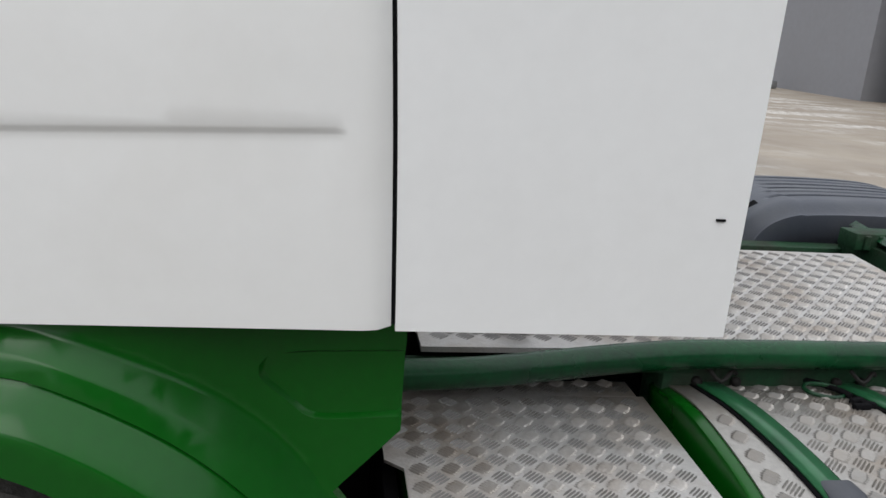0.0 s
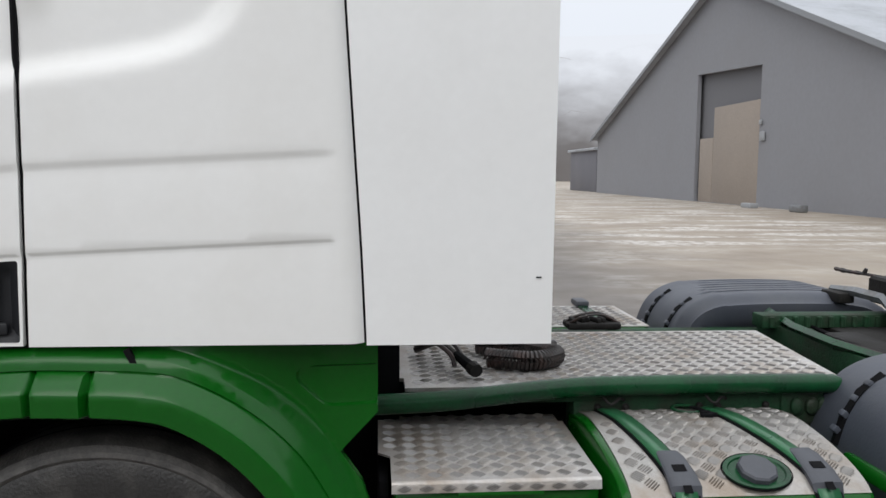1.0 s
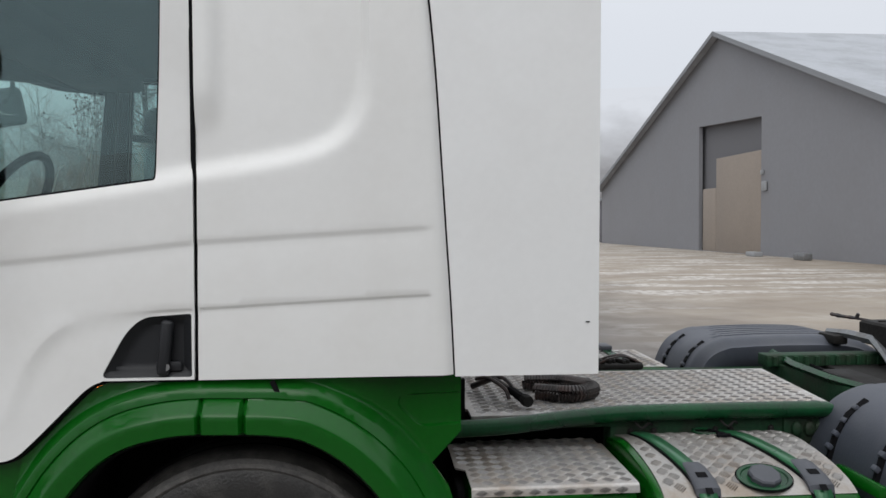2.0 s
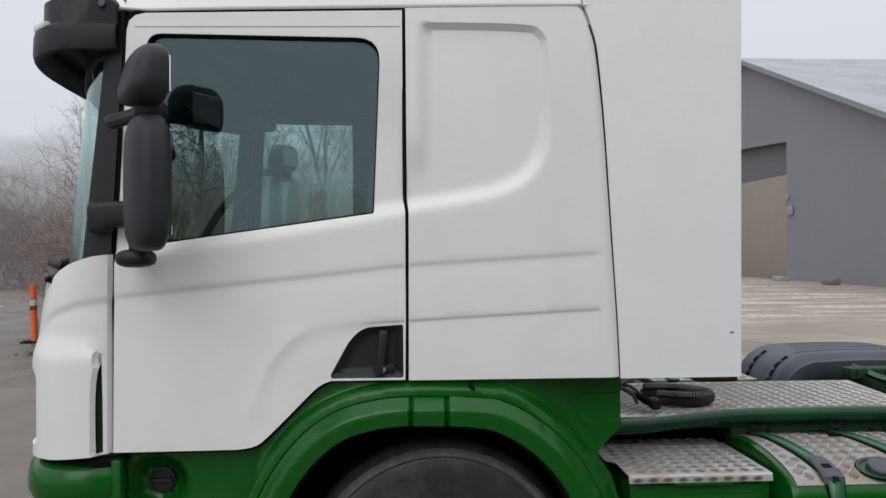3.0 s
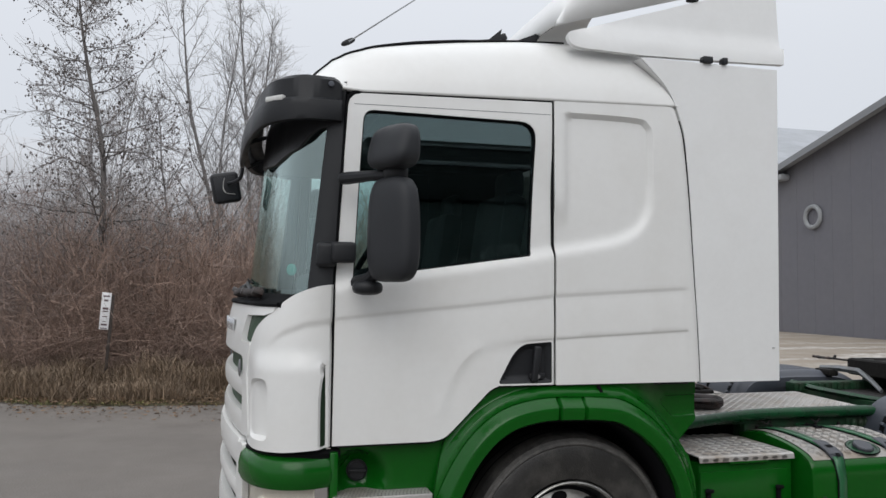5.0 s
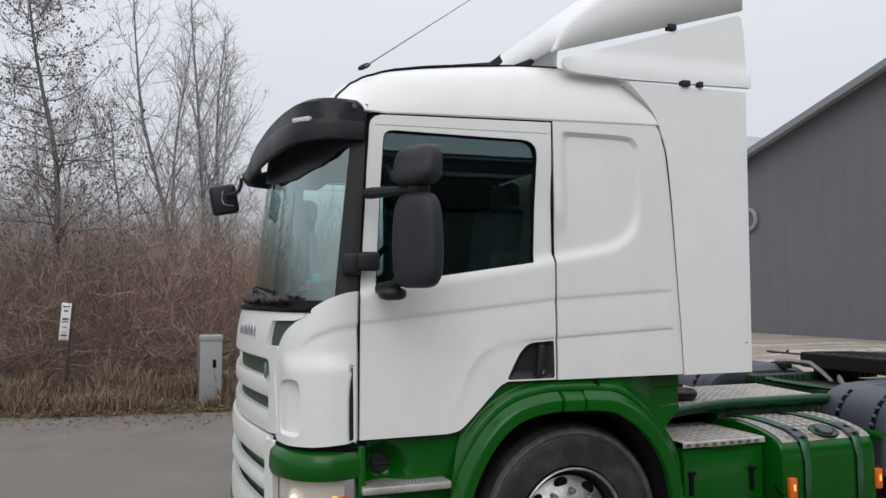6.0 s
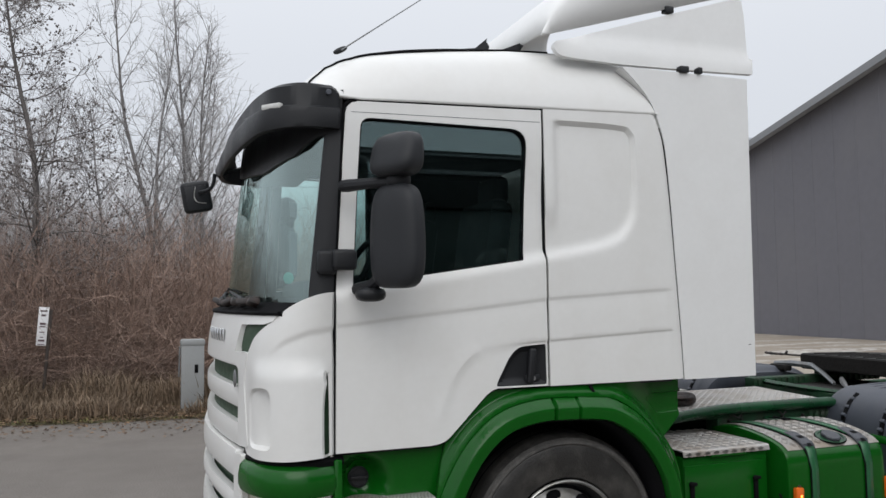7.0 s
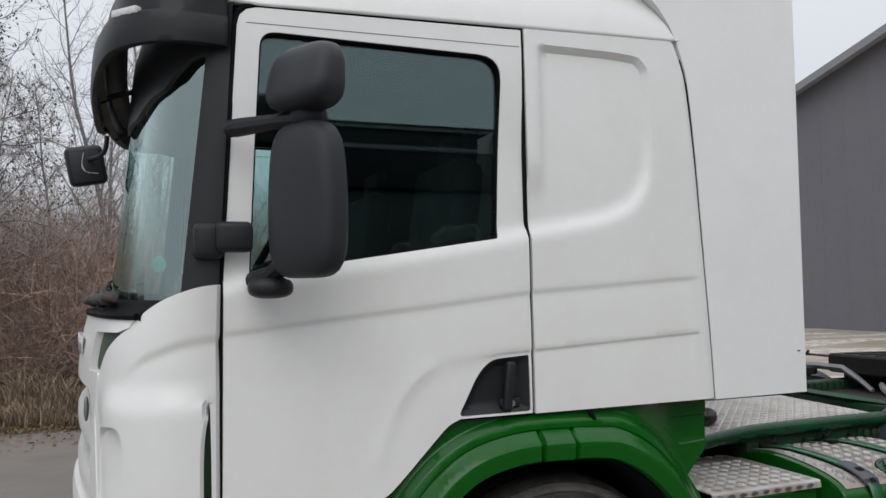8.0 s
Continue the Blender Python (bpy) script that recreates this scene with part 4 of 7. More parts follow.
box_part("visor_lamp", (-1.247, 0.062, 2.474), (0.10, 0.03, 0.024), LAMP_WHITE, visor, 0.006, "clear visor marker lamp", Euler((0, 0, radians(-48))).to_matrix())
for y in (0.36, 1.2, 2.04):
    x = float(np.interp(y if y < 1.2 else WIDE - y, VIS[:len(VIS) // 2 + 1, 1], VIS[:len(VIS) // 2 + 1, 0]))
    tube_part("visor_stay", [(x + 0.01, y, 2.47), (x + 0.07, y, 2.50), (x + 0.17, y, 2.53)], 0.014, BLACK, visor, 4)


# mirrors
def mirror_set(far):
    def at(x, y, z):
        return (x, WIDE - y if far else y, z + (0.09 if far else 0.0))
    turn = Euler((0, 0, radians(30 if not far else -30))).to_matrix()
    bm = bmesh.new()
    superball(bm, (0, 0, 0), (0.066, 0.128, 0.208), 4.2, 24, 36)
    for v in bm.verts:
        v.co.x = v.co.x * 0.7 if v.co.x > 0 else v.co.x * (1 - 0.25 * (v.co.y / 0.128) ** 2)
        v.co.y *= 1 - 0.10 * max(0, v.co.z / 0.208)
    bmesh.ops.transform(bm, matrix=Matrix.Translation(at(-0.795, -0.255, 1.909)) @ turn.to_4x4(), verts=bm.verts)
    main = part("main_mirror", bm, MIRROR_BLACK, truck, "black main mirror housing", sharp=60)
    bm = bmesh.new()
    q = Vector(at(-0.795, -0.255, 1.909)) + turn @ Vector((0.046, 0, 0))
    rbox(bm, q, (0.008, 0.17, 0.32), 0.002, 1, turn)
    part("mirror_glass", bm, CHROME, main)
    bm = bmesh.new()
    superball(bm, (0, 0, 0), (0.072, 0.118, 0.091), 3.6, 18, 32)
    for v in bm.verts:
        v.co.x = v.co.x * 0.6 if v.co.x > 0 else v.co.x
        v.co.x += 0.25 * v.co.z * (v.co.x < 0)
    bmesh.ops.transform(bm, matrix=Matrix.Translation(at(-0.790, -0.26, 2.237)) @ turn.to_4x4(), verts=bm.verts)
    wide = part("wide_mirror", bm, MIRROR_BLACK, truck, "black wide-angle mirror housing", sharp=60)
    bm = bmesh.new()
    q = Vector(at(-0.790, -0.26, 2.237)) + turn @ Vector((0.044, 0, 0))
    rbox(bm, q, (0.008, 0.15, 0.11), 0.002, 1, turn)
    part("mirror_glass", bm, CHROME, wide)
    tube_part("mirror_arm", [at(-0.982, -0.050, 2.131), at(-0.976, -0.056, 2.131), at(-0.955, -0.075, 2.131), at(-0.87, -0.17, 2.132), at(-0.80, -0.25, 2.13)], [0.018, 0.025, 0.027, 0.022, 0.030], BLACK, truck, 10, "black mirror arm")
    bm = bmesh.new()
    superball(bm, at(-0.79, -0.25, 2.135), (0.05, 0.045, 0.04), 2.6, 10, 16)
    part("mirror_joint", bm, BLACK, truck)
    bm = bmesh.new()
    superball(bm, at(-0.875, -0.125, 1.678), (0.062, 0.05, 0.030), 2.8, 10, 18)
    part("mirror_foot", bm, BLACK, truck)
    tube_part("mirror_arm", [at(-0.905, -0.02, 1.70), at(-0.87, -0.13, 1.715), at(-0.83, -0.19, 1.76)], [0.028, 0.026, 0.03], BLACK, truck, 10)
    bm = bmesh.new()
    rbox(bm, at(-1.03, -0.002, 1.815), (0.085, 0.06, 0.105), 0.02, 3)
    rbox(bm, at(-0.962, -0.03, 1.825), (0.105, 0.05, 0.088), 0.018, 3)
    part("pillar_base", bm, BLACK, truck, "black mirror base on the pillar")


mirror_set(False)
mirror_set(True)
tube_part("front_mirror_arm", smooth_line([(-1.36, 1.95, 2.47), (-1.37, 1.97, 2.40), (-1.40, 2.0, 2.37), (-1.45, 2.05, 2.36)], 4), 0.012, BLACK, truck, 8)
bm = bmesh.new()
rbox(bm, (-1.465, 2.10, 2.335), (0.185, 0.075, 0.205), 0.03, 3, Euler((0, radians(-11), radians(12))).to_matrix())
front_mirror = part("front_mirror", bm, BLACK, truck, "black front proximity mirror on an arm")
box_part("mirror_glass", (-1.462, 2.061, 2.325), (0.14, 0.006, 0.155), MIRROR_BLACK, front_mirror, 0.002, turn=Euler((0, radians(-11), radians(12))).to_matrix())
# Pale tube drawn as the bent light reflection on the mirror.
tube_part("mirror_glint", smooth_line([(-1.475, 2.053, 2.395), (-1.482, 2.053, 2.335), (-1.462, 2.053, 2.298), (-1.405, 2.055, 2.292)], 4), [0.0016] * 5 + [0.0035] * 3 + [0.0016] * 5, REFLEX, front_mirror, 6, "pale bent line painted as the mirror's glint")

# cab interior
for y in (0.62, 1.78):
    seat = box_part("seat_base", (-0.35, y, 1.42), (0.52, 0.50, 0.34), SEAT_CLOTH, truck, 0.05, "dark cloth seat")
    box_part("backrest", (-0.08, y, 1.86), (0.15, 0.48, 0.62), SEAT_CLOTH, seat, 0.06, turn=Euler((0, radians(8), 0)).to_matrix())
    box_part("headrest", (0.0, y, 2.22), (0.09, 0.28, 0.16), SEAT_CLOTH, seat, 0.04)
box_part("dashboard", (-1.10, WIDE / 2, 1.48), (0.26, 2.1, 0.34), INTERIOR, truck, 0.05, "dark dashboard")
box_part("instrument_hood", (-0.98, 0.62, 1.68), (0.22, 0.62, 0.14), INTERIOR, truck, 0.05)
ringp = [(-0.78 + 0.10 * math.sin(a) * 1.0, 0.62 + 0.22 * math.cos(a), 1.76 + 0.19 * math.sin(a)) for a in np.linspace(0, 2 * math.pi, 28, endpoint=False)]
wheel_ring = tube_part("steering_wheel", ringp, 0.016, GAP, truck, 8, "black steering wheel", closed=True)
tube_part("spoke", [(-0.78, 0.41, 1.76), (-0.80, 0.62, 1.75), (-0.78, 0.83, 1.76)], 0.018, GAP, wheel_ring, 6)
box_part("bunk_curtain", (0.16, 0.30, 2.0), (0.10, 0.36, 0.95), SEAT_CLOTH, truck, 0.03)
box_part("bunk_curtain", (-0.18, 2.20, 1.95), (0.25, 0.08, 1.1), SEAT_CLOTH, truck, 0.03, "dark drawn curtain by the far door")
box_part("overhead_shelf", (-0.95, WIDE / 2, 2.50), (0.35, 2.1, 0.12), INTERIOR, truck, 0.03)
box_part("headlining", (-0.2, WIDE / 2, 2.55), (1.7, 2.2, 0.02), INTERIOR, truck, 0.0)

# ---- lower near side: step panel, wheel arch ----
ARCH_IN = smooth_line([(-0.50, 0.55), (-0.455, 0.74), (-0.377, 0.896), (-0.29, 1.0), (-0.199, 1.06), (-0.09, 1.088), (0.01, 1.096), (0.135, 1.093), (0.230, 1.086), (0.312, 1.068), (0.418, 1.006), (0.505, 0.922), (0.560, 0.838), (0.600, 0.745), (0.632, 0.58)], 4)
FENDER = np.concatenate([ARCH_IN, np.array([(0.790, 0.58), (0.775, 0.775), (0.742, 0.880), (0.688, 0.958), (0.780, 1.056), (0.780, 1.243), (-0.255, 1.243)]),
                         smooth_line([(-0.30, 1.222), (-0.36, 1.168), (-0.455, 1.073), (-0.495, 1.035), (-0.515, 0.97), (-0.555, 0.80), (-0.585, 0.55)], 3)])
POCKET = rounded([(0.590, 1.172), (0.90, 1.180), (0.90, 1.088), (0.70, 1.076), (0.652, 1.075), (0.582, 1.145)], [0.015, 0, 0, 0.01, 0.02, 0.015])


ARCH_LINES = [ARCH_IN + (offset_line(ARCH_IN, d) - ARCH_IN) * (1 + 0.08 * ease(0.09, 0.33, ARCH_IN[:, 0]))[:, None] for d in (0.006, 0.055, 0.060, 0.092, 0.096, 0.099, 0.102, 0.124, 0.128, 0.146, 0.152)]
ARCH_LINES += [offset_line(resample(POCKET, 0.01), d)[8:] for d in (-0.006, -0.003, 0.0, 0.003, 0.006)]
ARCH_LINES += [np.array([(gx + o, 1.0), (gx + o, 1.2)]) for gx in (0.012, 0.135) for o in (-0.011, -0.0055, 0.0, 0.0055, 0.011)]


def fender_relief(p):
    x, z = p[:, 0], p[:, 1]
    d = line_distance(ARCH_IN, p) / (1 + 0.08 * ease(0.12, 0.40, x))
    o = np.interp(d, [0, 0.006, 0.055, 0.060, 0.092, 0.096, 0.099, 0.102, 0.124, 0.128, 0.146, 0.152, 1.0], [-0.040, -0.052, -0.055, -0.053, -0.018, -0.015, -0.010, -0.015, -0.012, -0.009, 0.014, 0.018, 0.018])
    for gx in (0.012, 0.135):
        o = o + 0.020 * np.exp(-((x - gx - 0.02 * (z - 1.1)) / 0.0055) ** 2) * (d < 0.097) * (z > 1.0)
    o = o - 0.006 * (np.abs(x - 0.073) < 0.056) * (d < 0.095) * (z > 1.02)
    k = line_distance(POCKET, p, True) * np.where(inside(POCKET, p), 1, -1)
    o = o + 0.008 * ease(-0.003, 0.004, k) * ease(0.40, 0.50, x) * (z < 1.21)
    return o


def fender_near(p):
    return np.stack([p[:, 0], 0.012 + fender_relief(p) + 0.078 * ease(0.36, 0.66, p[:, 0]) * ease(0.06, 0.18, line_distance(ARCH_IN, p)), p[:, 1]], 1)


panel("front_mudguard", FENDER, fender_near, GREEN, truck, lines=ARCH_LINES, step=0.018, thick=(0, 0.03, 0), label="green front wheel arch")
panel("front_mudguard", FENDER, lambda p: fender_near(p) * np.array([1, -1, 1]) + np.array([0, WIDE, 0]), GREEN, truck, step=0.05, thick=(0, -0.03, 0), flip=True)
box_part("arch_notch", (0.236, 0.006, 1.200), (0.014, 0.012, 0.095), GAP, truck, 0.0, turn=Euler((0, radians(-27), 0)).to_matrix())
lv, lf = [], []
for i, (x, z) in enumerate(ARCH_IN):
    lv += [(x, 0.0, z), (x, 0.62, z)]
for i in range(len(ARCH_IN) - 1):
    lf.append((2 * i, 2 * i + 2, 2 * i + 3, 2 * i + 1))
ob = mesh_object("arch_liner", lv, lf, GAP, truck, "black wheel arch liner")
mod = ob.modifiers.new("thickness", "SOLIDIFY")
mod.thickness = 0.01
# Near-black sheet closing the arch behind the wheel.
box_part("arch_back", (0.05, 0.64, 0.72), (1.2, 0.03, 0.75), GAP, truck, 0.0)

STEP = np.array([(-0.99, 0.60), (-0.565, 0.60), (-0.53, 0.80), (-0.50, 0.97), (-0.485, 1.03), (-0.99, 1.03)])
panel("step_panel", STEP, lambda p: np.stack([p[:, 0], 0.055 + 0.09 * (1 - ease(0.05, 0.13, np.linalg.norm(p - np.array([-0.87, 0.885]), axis=1))) + 0.02 * ease(0.9, 0.80, p[:, 1]) * 0, p[:, 1]], 1),
      GREEN, truck, step=0.02, thick=(0, 0.02, 0), label="green cab step panel with round filler cap")
bm = bmesh.new()
lathe(bm, (-0.868, 0.14, 0.888), [(0.02, 0.046), (-0.01, 0.046), (-0.014, 0.039), (-0.010, 0.035), (-0.010, 0.0)], 28)
cap = part("filler_cap", bm, BLACK, truck, "black round filler cap")
box_part("grip_bar", (-0.868, 0.122, 0.888), (0.076, 0.016, 0.014), BLACK, cap, 0.005)
box_part("step_tread", (-0.78, 0.045, 0.798), (0.42, 0.17, 0.035), PLATE, truck, 0.008, "aluminium cab step")
sv, sf = [], []
random.seed(4)
for i in range(26):
    for j in range(6):
        x, y = -0.975 + 0.0155 * i + 0.006 * (j % 2), -0.03 + 0.028 * j
        k = len(sv)
        sv += [(x - 0.004, y, 0.8155), (x, y - 0.009, 0.8155), (x + 0.004, y, 0.8155), (x, y + 0.009, 0.8155), (x, y, 0.820)]
        sf += [(k, k + 1, k + 4), (k + 1, k + 2, k + 4), (k + 2, k + 3, k + 4), (k + 3, k, k + 4)]
tagged(mesh_object("tread_studs", sv, sf, LUG, truck, smooth=False), kind="stuff")
box_part("under_step", (-0.78, 0.10, 0.55), (0.42, 0.10, 0.42), GREEN, truck, 0.02)


# ---- wheels ----
def wheel(cx, y_face, inward, dish):
    """A wheel whose outer face lies at y_face; inward: +1 where its body lies towards +y."""
    bm = bmesh.new()
    prof = [(0.02, 0.288), (0.005, 0.30), (-0.002, 0.325), (-0.008, 0.36), (-0.010, 0.40), (-0.007, 0.442), (-0.002, 0.452), (-0.008, 0.458), (-0.006, 0.472), (0.004, 0.480), (0.014, 0.488), (0.030, 0.499), (0.045, 0.505),
            (0.10, 0.508), (0.20, 0.508), (0.265, 0.503), (0.29, 0.472), (0.305, 0.40), (0.30, 0.33), (0.28, 0.288)]
    lathe(bm, (cx, y_face, 0.508), [(a * inward, r) for a, r in prof], 72)
    if inward < 0:
        bmesh.ops.reverse_faces(bm, faces=bm.faces)
    hub = part("wheel", bm, TYRE, truck, "worn black truck tyre on a metal rim")
    bm = bmesh.new()
    lathe(bm, (cx, y_face, 0.508), [(a * inward, r) for a, r in ((0.0, 0.448), (-0.006, 0.453), (-0.0125, 0.460), (-0.0105, 0.472), (-0.001, 0.480), (0.006, 0.484))], 72)
    if inward < 0:
        bmesh.ops.reverse_faces(bm, faces=bm.faces)
    part("scuff_rib", bm, SCUFF, hub, "pale scuffed sidewall rib")
    gv, gf = [], []
    for ring in (0.085, 0.155, 0.225):
        for k in range(72):
            w = 2 * math.pi * k / 72
            gv += [(cx + r * math.cos(w), y_face + (ring + o) * inward, 0.508 + r * math.sin(w)) for r, o in ((0.5085, -0.006), (0.5085, 0.006))]
        base = len(gv) - 144
        gf += [(base + 2 * k, base + 2 * k + 1, base + (2 * k + 3) % 144, base + (2 * k + 2) % 144) for k in range(72)]
    mesh_object("tread_groove", gv, gf, GAP, hub)
    turned = []
    # rim_barrel is black: shade inside the metal rim is put into its colour.
    for nm, mat, words, prof in (("rim", RIM, "dull metal rim disc", ((dish, 0.236), (dish - 0.012, 0.20), (dish - 0.03, 0.165), (dish - 0.045, 0.125), (dish - 0.05, 0.105), (dish - 0.095, 0.09), (dish - 0.105, 0.07), (dish - 0.105, 0.0))),
                                 ("rim_lip", RIM, "bright worn rim lip", ((0.004, 0.290), (-0.004, 0.288), (-0.006, 0.284), (0.002, 0.277), (0.010, 0.274))),
                                 ("rim_barrel", BLACK, "inside of the rim, black for its shade", ((0.010, 0.274), (0.03, 0.268), (0.06, 0.258), (dish + 0.02, 0.25), (dish + 0.004, 0.232)))):
        bm = bmesh.new()
        lathe(bm, (cx, y_face, 0.508), [(a * inward, r) for a, r in prof], 60)
        if inward < 0:
            bmesh.ops.reverse_faces(bm, faces=bm.faces)
        turned.append(part(nm, bm, mat, hub, words, sharp=50))
    rim = turned[0]
    for k in range(10):
        w = 2 * math.pi * (k + 0.35) / 10
        bm = bmesh.new()
        lathe(bm, (cx + 0.168 * math.cos(w), y_face + (dish - 0.032) * inward, 0.508 + 0.168 * math.sin(w)), [(0.02 * inward, 0.016), (-0.03 * inward, 0.016), (-0.036 * inward, 0.010), (-0.036 * inward, 0.0)], 6)
        part("wheel_nut", bm, STEEL, rim)
    # Holes are black pads set on the disc.
    for k in range(8):
        w = 2 * math.pi * (k + 0.2) / 8
        bm = bmesh.new()
        superball(bm, (cx + 0.208 * math.cos(w), y_face + (dish - 0.012) * inward, 0.508 + 0.208 * math.sin(w)), (0.040, 0.006, 0.028), 2.2, 6, 12, Euler((0, -w - math.pi / 2, 0)).to_matrix())
        part("rim_hole", bm, GAP, rim)
    return hub


wheel(0.118, 0.085, 1, 0.075)
wheel(0.118, WIDE - 0.085, -1, 0.075)
wheel(2.78, 0.10, 1, 0.09)
wheel(2.78, WIDE - 0.10, -1, 0.09)


# ---- tread plates ----
def tread(name, u0, u1, v0, v1, place, parent, skip=None, base=None, lug=None):
    """Five-bar lugs over a plate, two crossing sets; place(u, v, height) gives the point."""
    pitch = 0.0565
    # First set gets the darker metal, its dark reflection held in the colour.
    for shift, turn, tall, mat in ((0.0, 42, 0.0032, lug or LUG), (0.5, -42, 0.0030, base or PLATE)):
        a = radians(turn)
        c, s = math.cos(a), math.sin(a)
        vv, ff = [], []
        for j in range(int((v1 - v0) / pitch - shift + 0.5)):
            for i in range(int((u1 - u0) / pitch - shift + 0.5)):
                u, v = u0 + (i + 0.5 + shift) * pitch, v0 + (j + 0.5 + shift) * pitch
                if u > u1 - 0.012 or v > v1 - 0.012 or (skip and skip(u, v)):
                    continue
                for b in range(5):
                    off = (b - 2) * 0.0070
                    half = 0.0195 - 0.0018 * abs(b - 2)
                    cu, cv_ = u - s * off, v + c * off
                    k = len(vv)
                    for e, f, h in ((-half, 0, 0), (-half * 0.6, 0.0022, 0), (half * 0.6, 0.0022, 0), (half, 0, 0), (half * 0.6, -0.0022, 0), (-half * 0.6, -0.0022, 0), (-half * 0.6, 0, tall), (half * 0.6, 0, tall)):
                        vv.append(place(cu + c * e - s * f, cv_ + s * e + c * f, h))
                    ff += [(k + 1, k + 6, k), (k + 2, k + 7, k + 6, k + 1), (k + 3, k + 7, k + 2), (k + 4, k + 7, k + 3), (k + 5, k + 6, k + 7, k + 4), (k, k + 6, k + 5)]
        if vv:
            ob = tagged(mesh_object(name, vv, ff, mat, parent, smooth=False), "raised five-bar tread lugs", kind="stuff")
    return ob


# tool box with tread plate lid
BOX_TOP = [(0.815, 0.137), (1.357, 0.137), (1.364, 0.595), (0.782, 0.600), (0.782, 0.345), (0.815, 0.315)]
BOX_Z = 0.866
box_plate = panel("box_lid", np.array(BOX_TOP), lambda p: np.stack([p[:, 0], p[:, 1], np.full(len(p), BOX_Z)], 1), PLATE, truck, step=0.05, thick=(0, 0, -0.006), label="aluminium tread plate box lid")
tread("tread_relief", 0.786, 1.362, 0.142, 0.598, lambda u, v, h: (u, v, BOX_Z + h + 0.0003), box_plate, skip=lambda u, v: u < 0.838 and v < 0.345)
LIP = [(0.137, BOX_Z), (0.131, BOX_Z - 0.003), (0.129, BOX_Z - 0.009), (0.125, BOX_Z - 0.029)]
lip_v = [(x, y + d, z) for d in (0.0, 0.005) for y, z in LIP for x in (0.815, 1.357)]
lip_f = [(2 * k + 1, 2 * k + 3, 2 * k + 2, 2 * k) for k in range(3)] + [(8 + 2 * k, 10 + 2 * k, 11 + 2 * k, 9 + 2 * k) for k in range(3)] + [(6, 7, 15, 14)]
mesh_object("lid_lip", lip_v, lip_f, PLATE, box_plate, "folded front lip of the lid", sharp=50)
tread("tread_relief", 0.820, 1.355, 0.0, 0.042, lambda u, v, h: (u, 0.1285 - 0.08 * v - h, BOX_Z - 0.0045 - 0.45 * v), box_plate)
box_part("lid_tab", (1.095, 0.128, BOX_Z - 0.035), (0.222, 0.008, 0.011), GREEN, box_plate, 0.003, "green lid stop under the lip")
strip_plate = box_part("back_plate", (1.067, 0.638, 0.859), (0.570, 0.074, 0.010), PLATE, truck, 0.001, "aluminium tread plate strip")
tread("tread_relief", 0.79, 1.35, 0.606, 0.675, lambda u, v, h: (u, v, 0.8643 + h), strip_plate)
bm = bmesh.new()
rbox(bm, (1.09, 0.42, 0.558), (0.535, 0.545, 0.545), 0.012)
tool_box = part("tool_box", bm, GREEN, truck, "green side tool box with rubber latches")
box_part("box_door", (1.075, 0.144, 0.555), (0.50, 0.012, 0.47), GREEN, tool_box, 0.008)
for x in (0.865, 1.265):
    latch = box_part("latch", (x, 0.132, 0.645), (0.026, 0.016, 0.13), GAP, tool_box, 0.006, "black rubber latch")
    box_part("latch_grip", (x, 0.122, 0.70), (0.048, 0.016, 0.018), GAP, latch, 0.006)
box_part("box_side_bracket", (0.795, 0.46, 0.62), (0.03, 0.40, 0.40), GAP, truck, 0.01)
# Added block: hides the ground behind and stands for the dark under the cab.
box_part("cab_gap_block", (0.79, 1.27, 0.95), (0.10, 1.1, 0.56), GAP, truck, 0.01, "added black block closing the gap under the cab")
# Thin near-black sheet between the arch and the tool box.
box_part("inner_black_sheet", (0.70, 0.66, 0.80), (0.30, 0.03, 0.62), GAP, truck, 0.0)

# fuel tank
# Paler than GREEN: sky reflection on the straps is put into the colour.
STRAP_GREEN = material("sky_paled_green_strap", (0.022, 0.125, 0.050), 0.30, vary=0.15, metal=0.1, tint=(0.02, 0.06, 0.035), tint_amount=0.5, tint_scale=9)
TANK = smooth_line([(0.64, 0.886), (0.47, 0.914), (0.31, 0.907), (0.17, 0.884), (0.075, 0.850), (0.037, 0.80), (0.028, 0.70), (0.028, 0.55), (0.035, 0.42), (0.09, 0.34), (0.30, 0.315), (0.60, 0.32)], 5)
tv, tf = [], []
tank_x = [(1.388, 0.94), (1.392, 0.975), (1.405, 0.995), (1.43, 1.0), (2.015, 1.0), (2.04, 0.995), (2.052, 0.975), (2.056, 0.94)]
mid = np.array([0.33, 0.62])
for x, k in tank_x:
    for q in TANK:
        w = mid + (q - mid) * k
        tv.append((x, w[0], w[1]))
m = len(TANK)
for i in range(len(tank_x) - 1):
    for k in range(m):
        q = (k + 1) % m
        tf.append((i * m + k, i * m + q, (i + 1) * m + q, (i + 1) * m + k))
tf += [tuple(range(m))[::-1], tuple((len(tank_x) - 1) * m + k for k in range(m))]
tank = mesh_object("fuel_tank", tv, tf, GREEN, truck, "green fuel tank with tread plate top", sharp=40)
TOP = TANK[:24]
TOP_S = np.concatenate([[0], np.cumsum(np.linalg.norm(np.diff(TOP, axis=0), axis=1))])


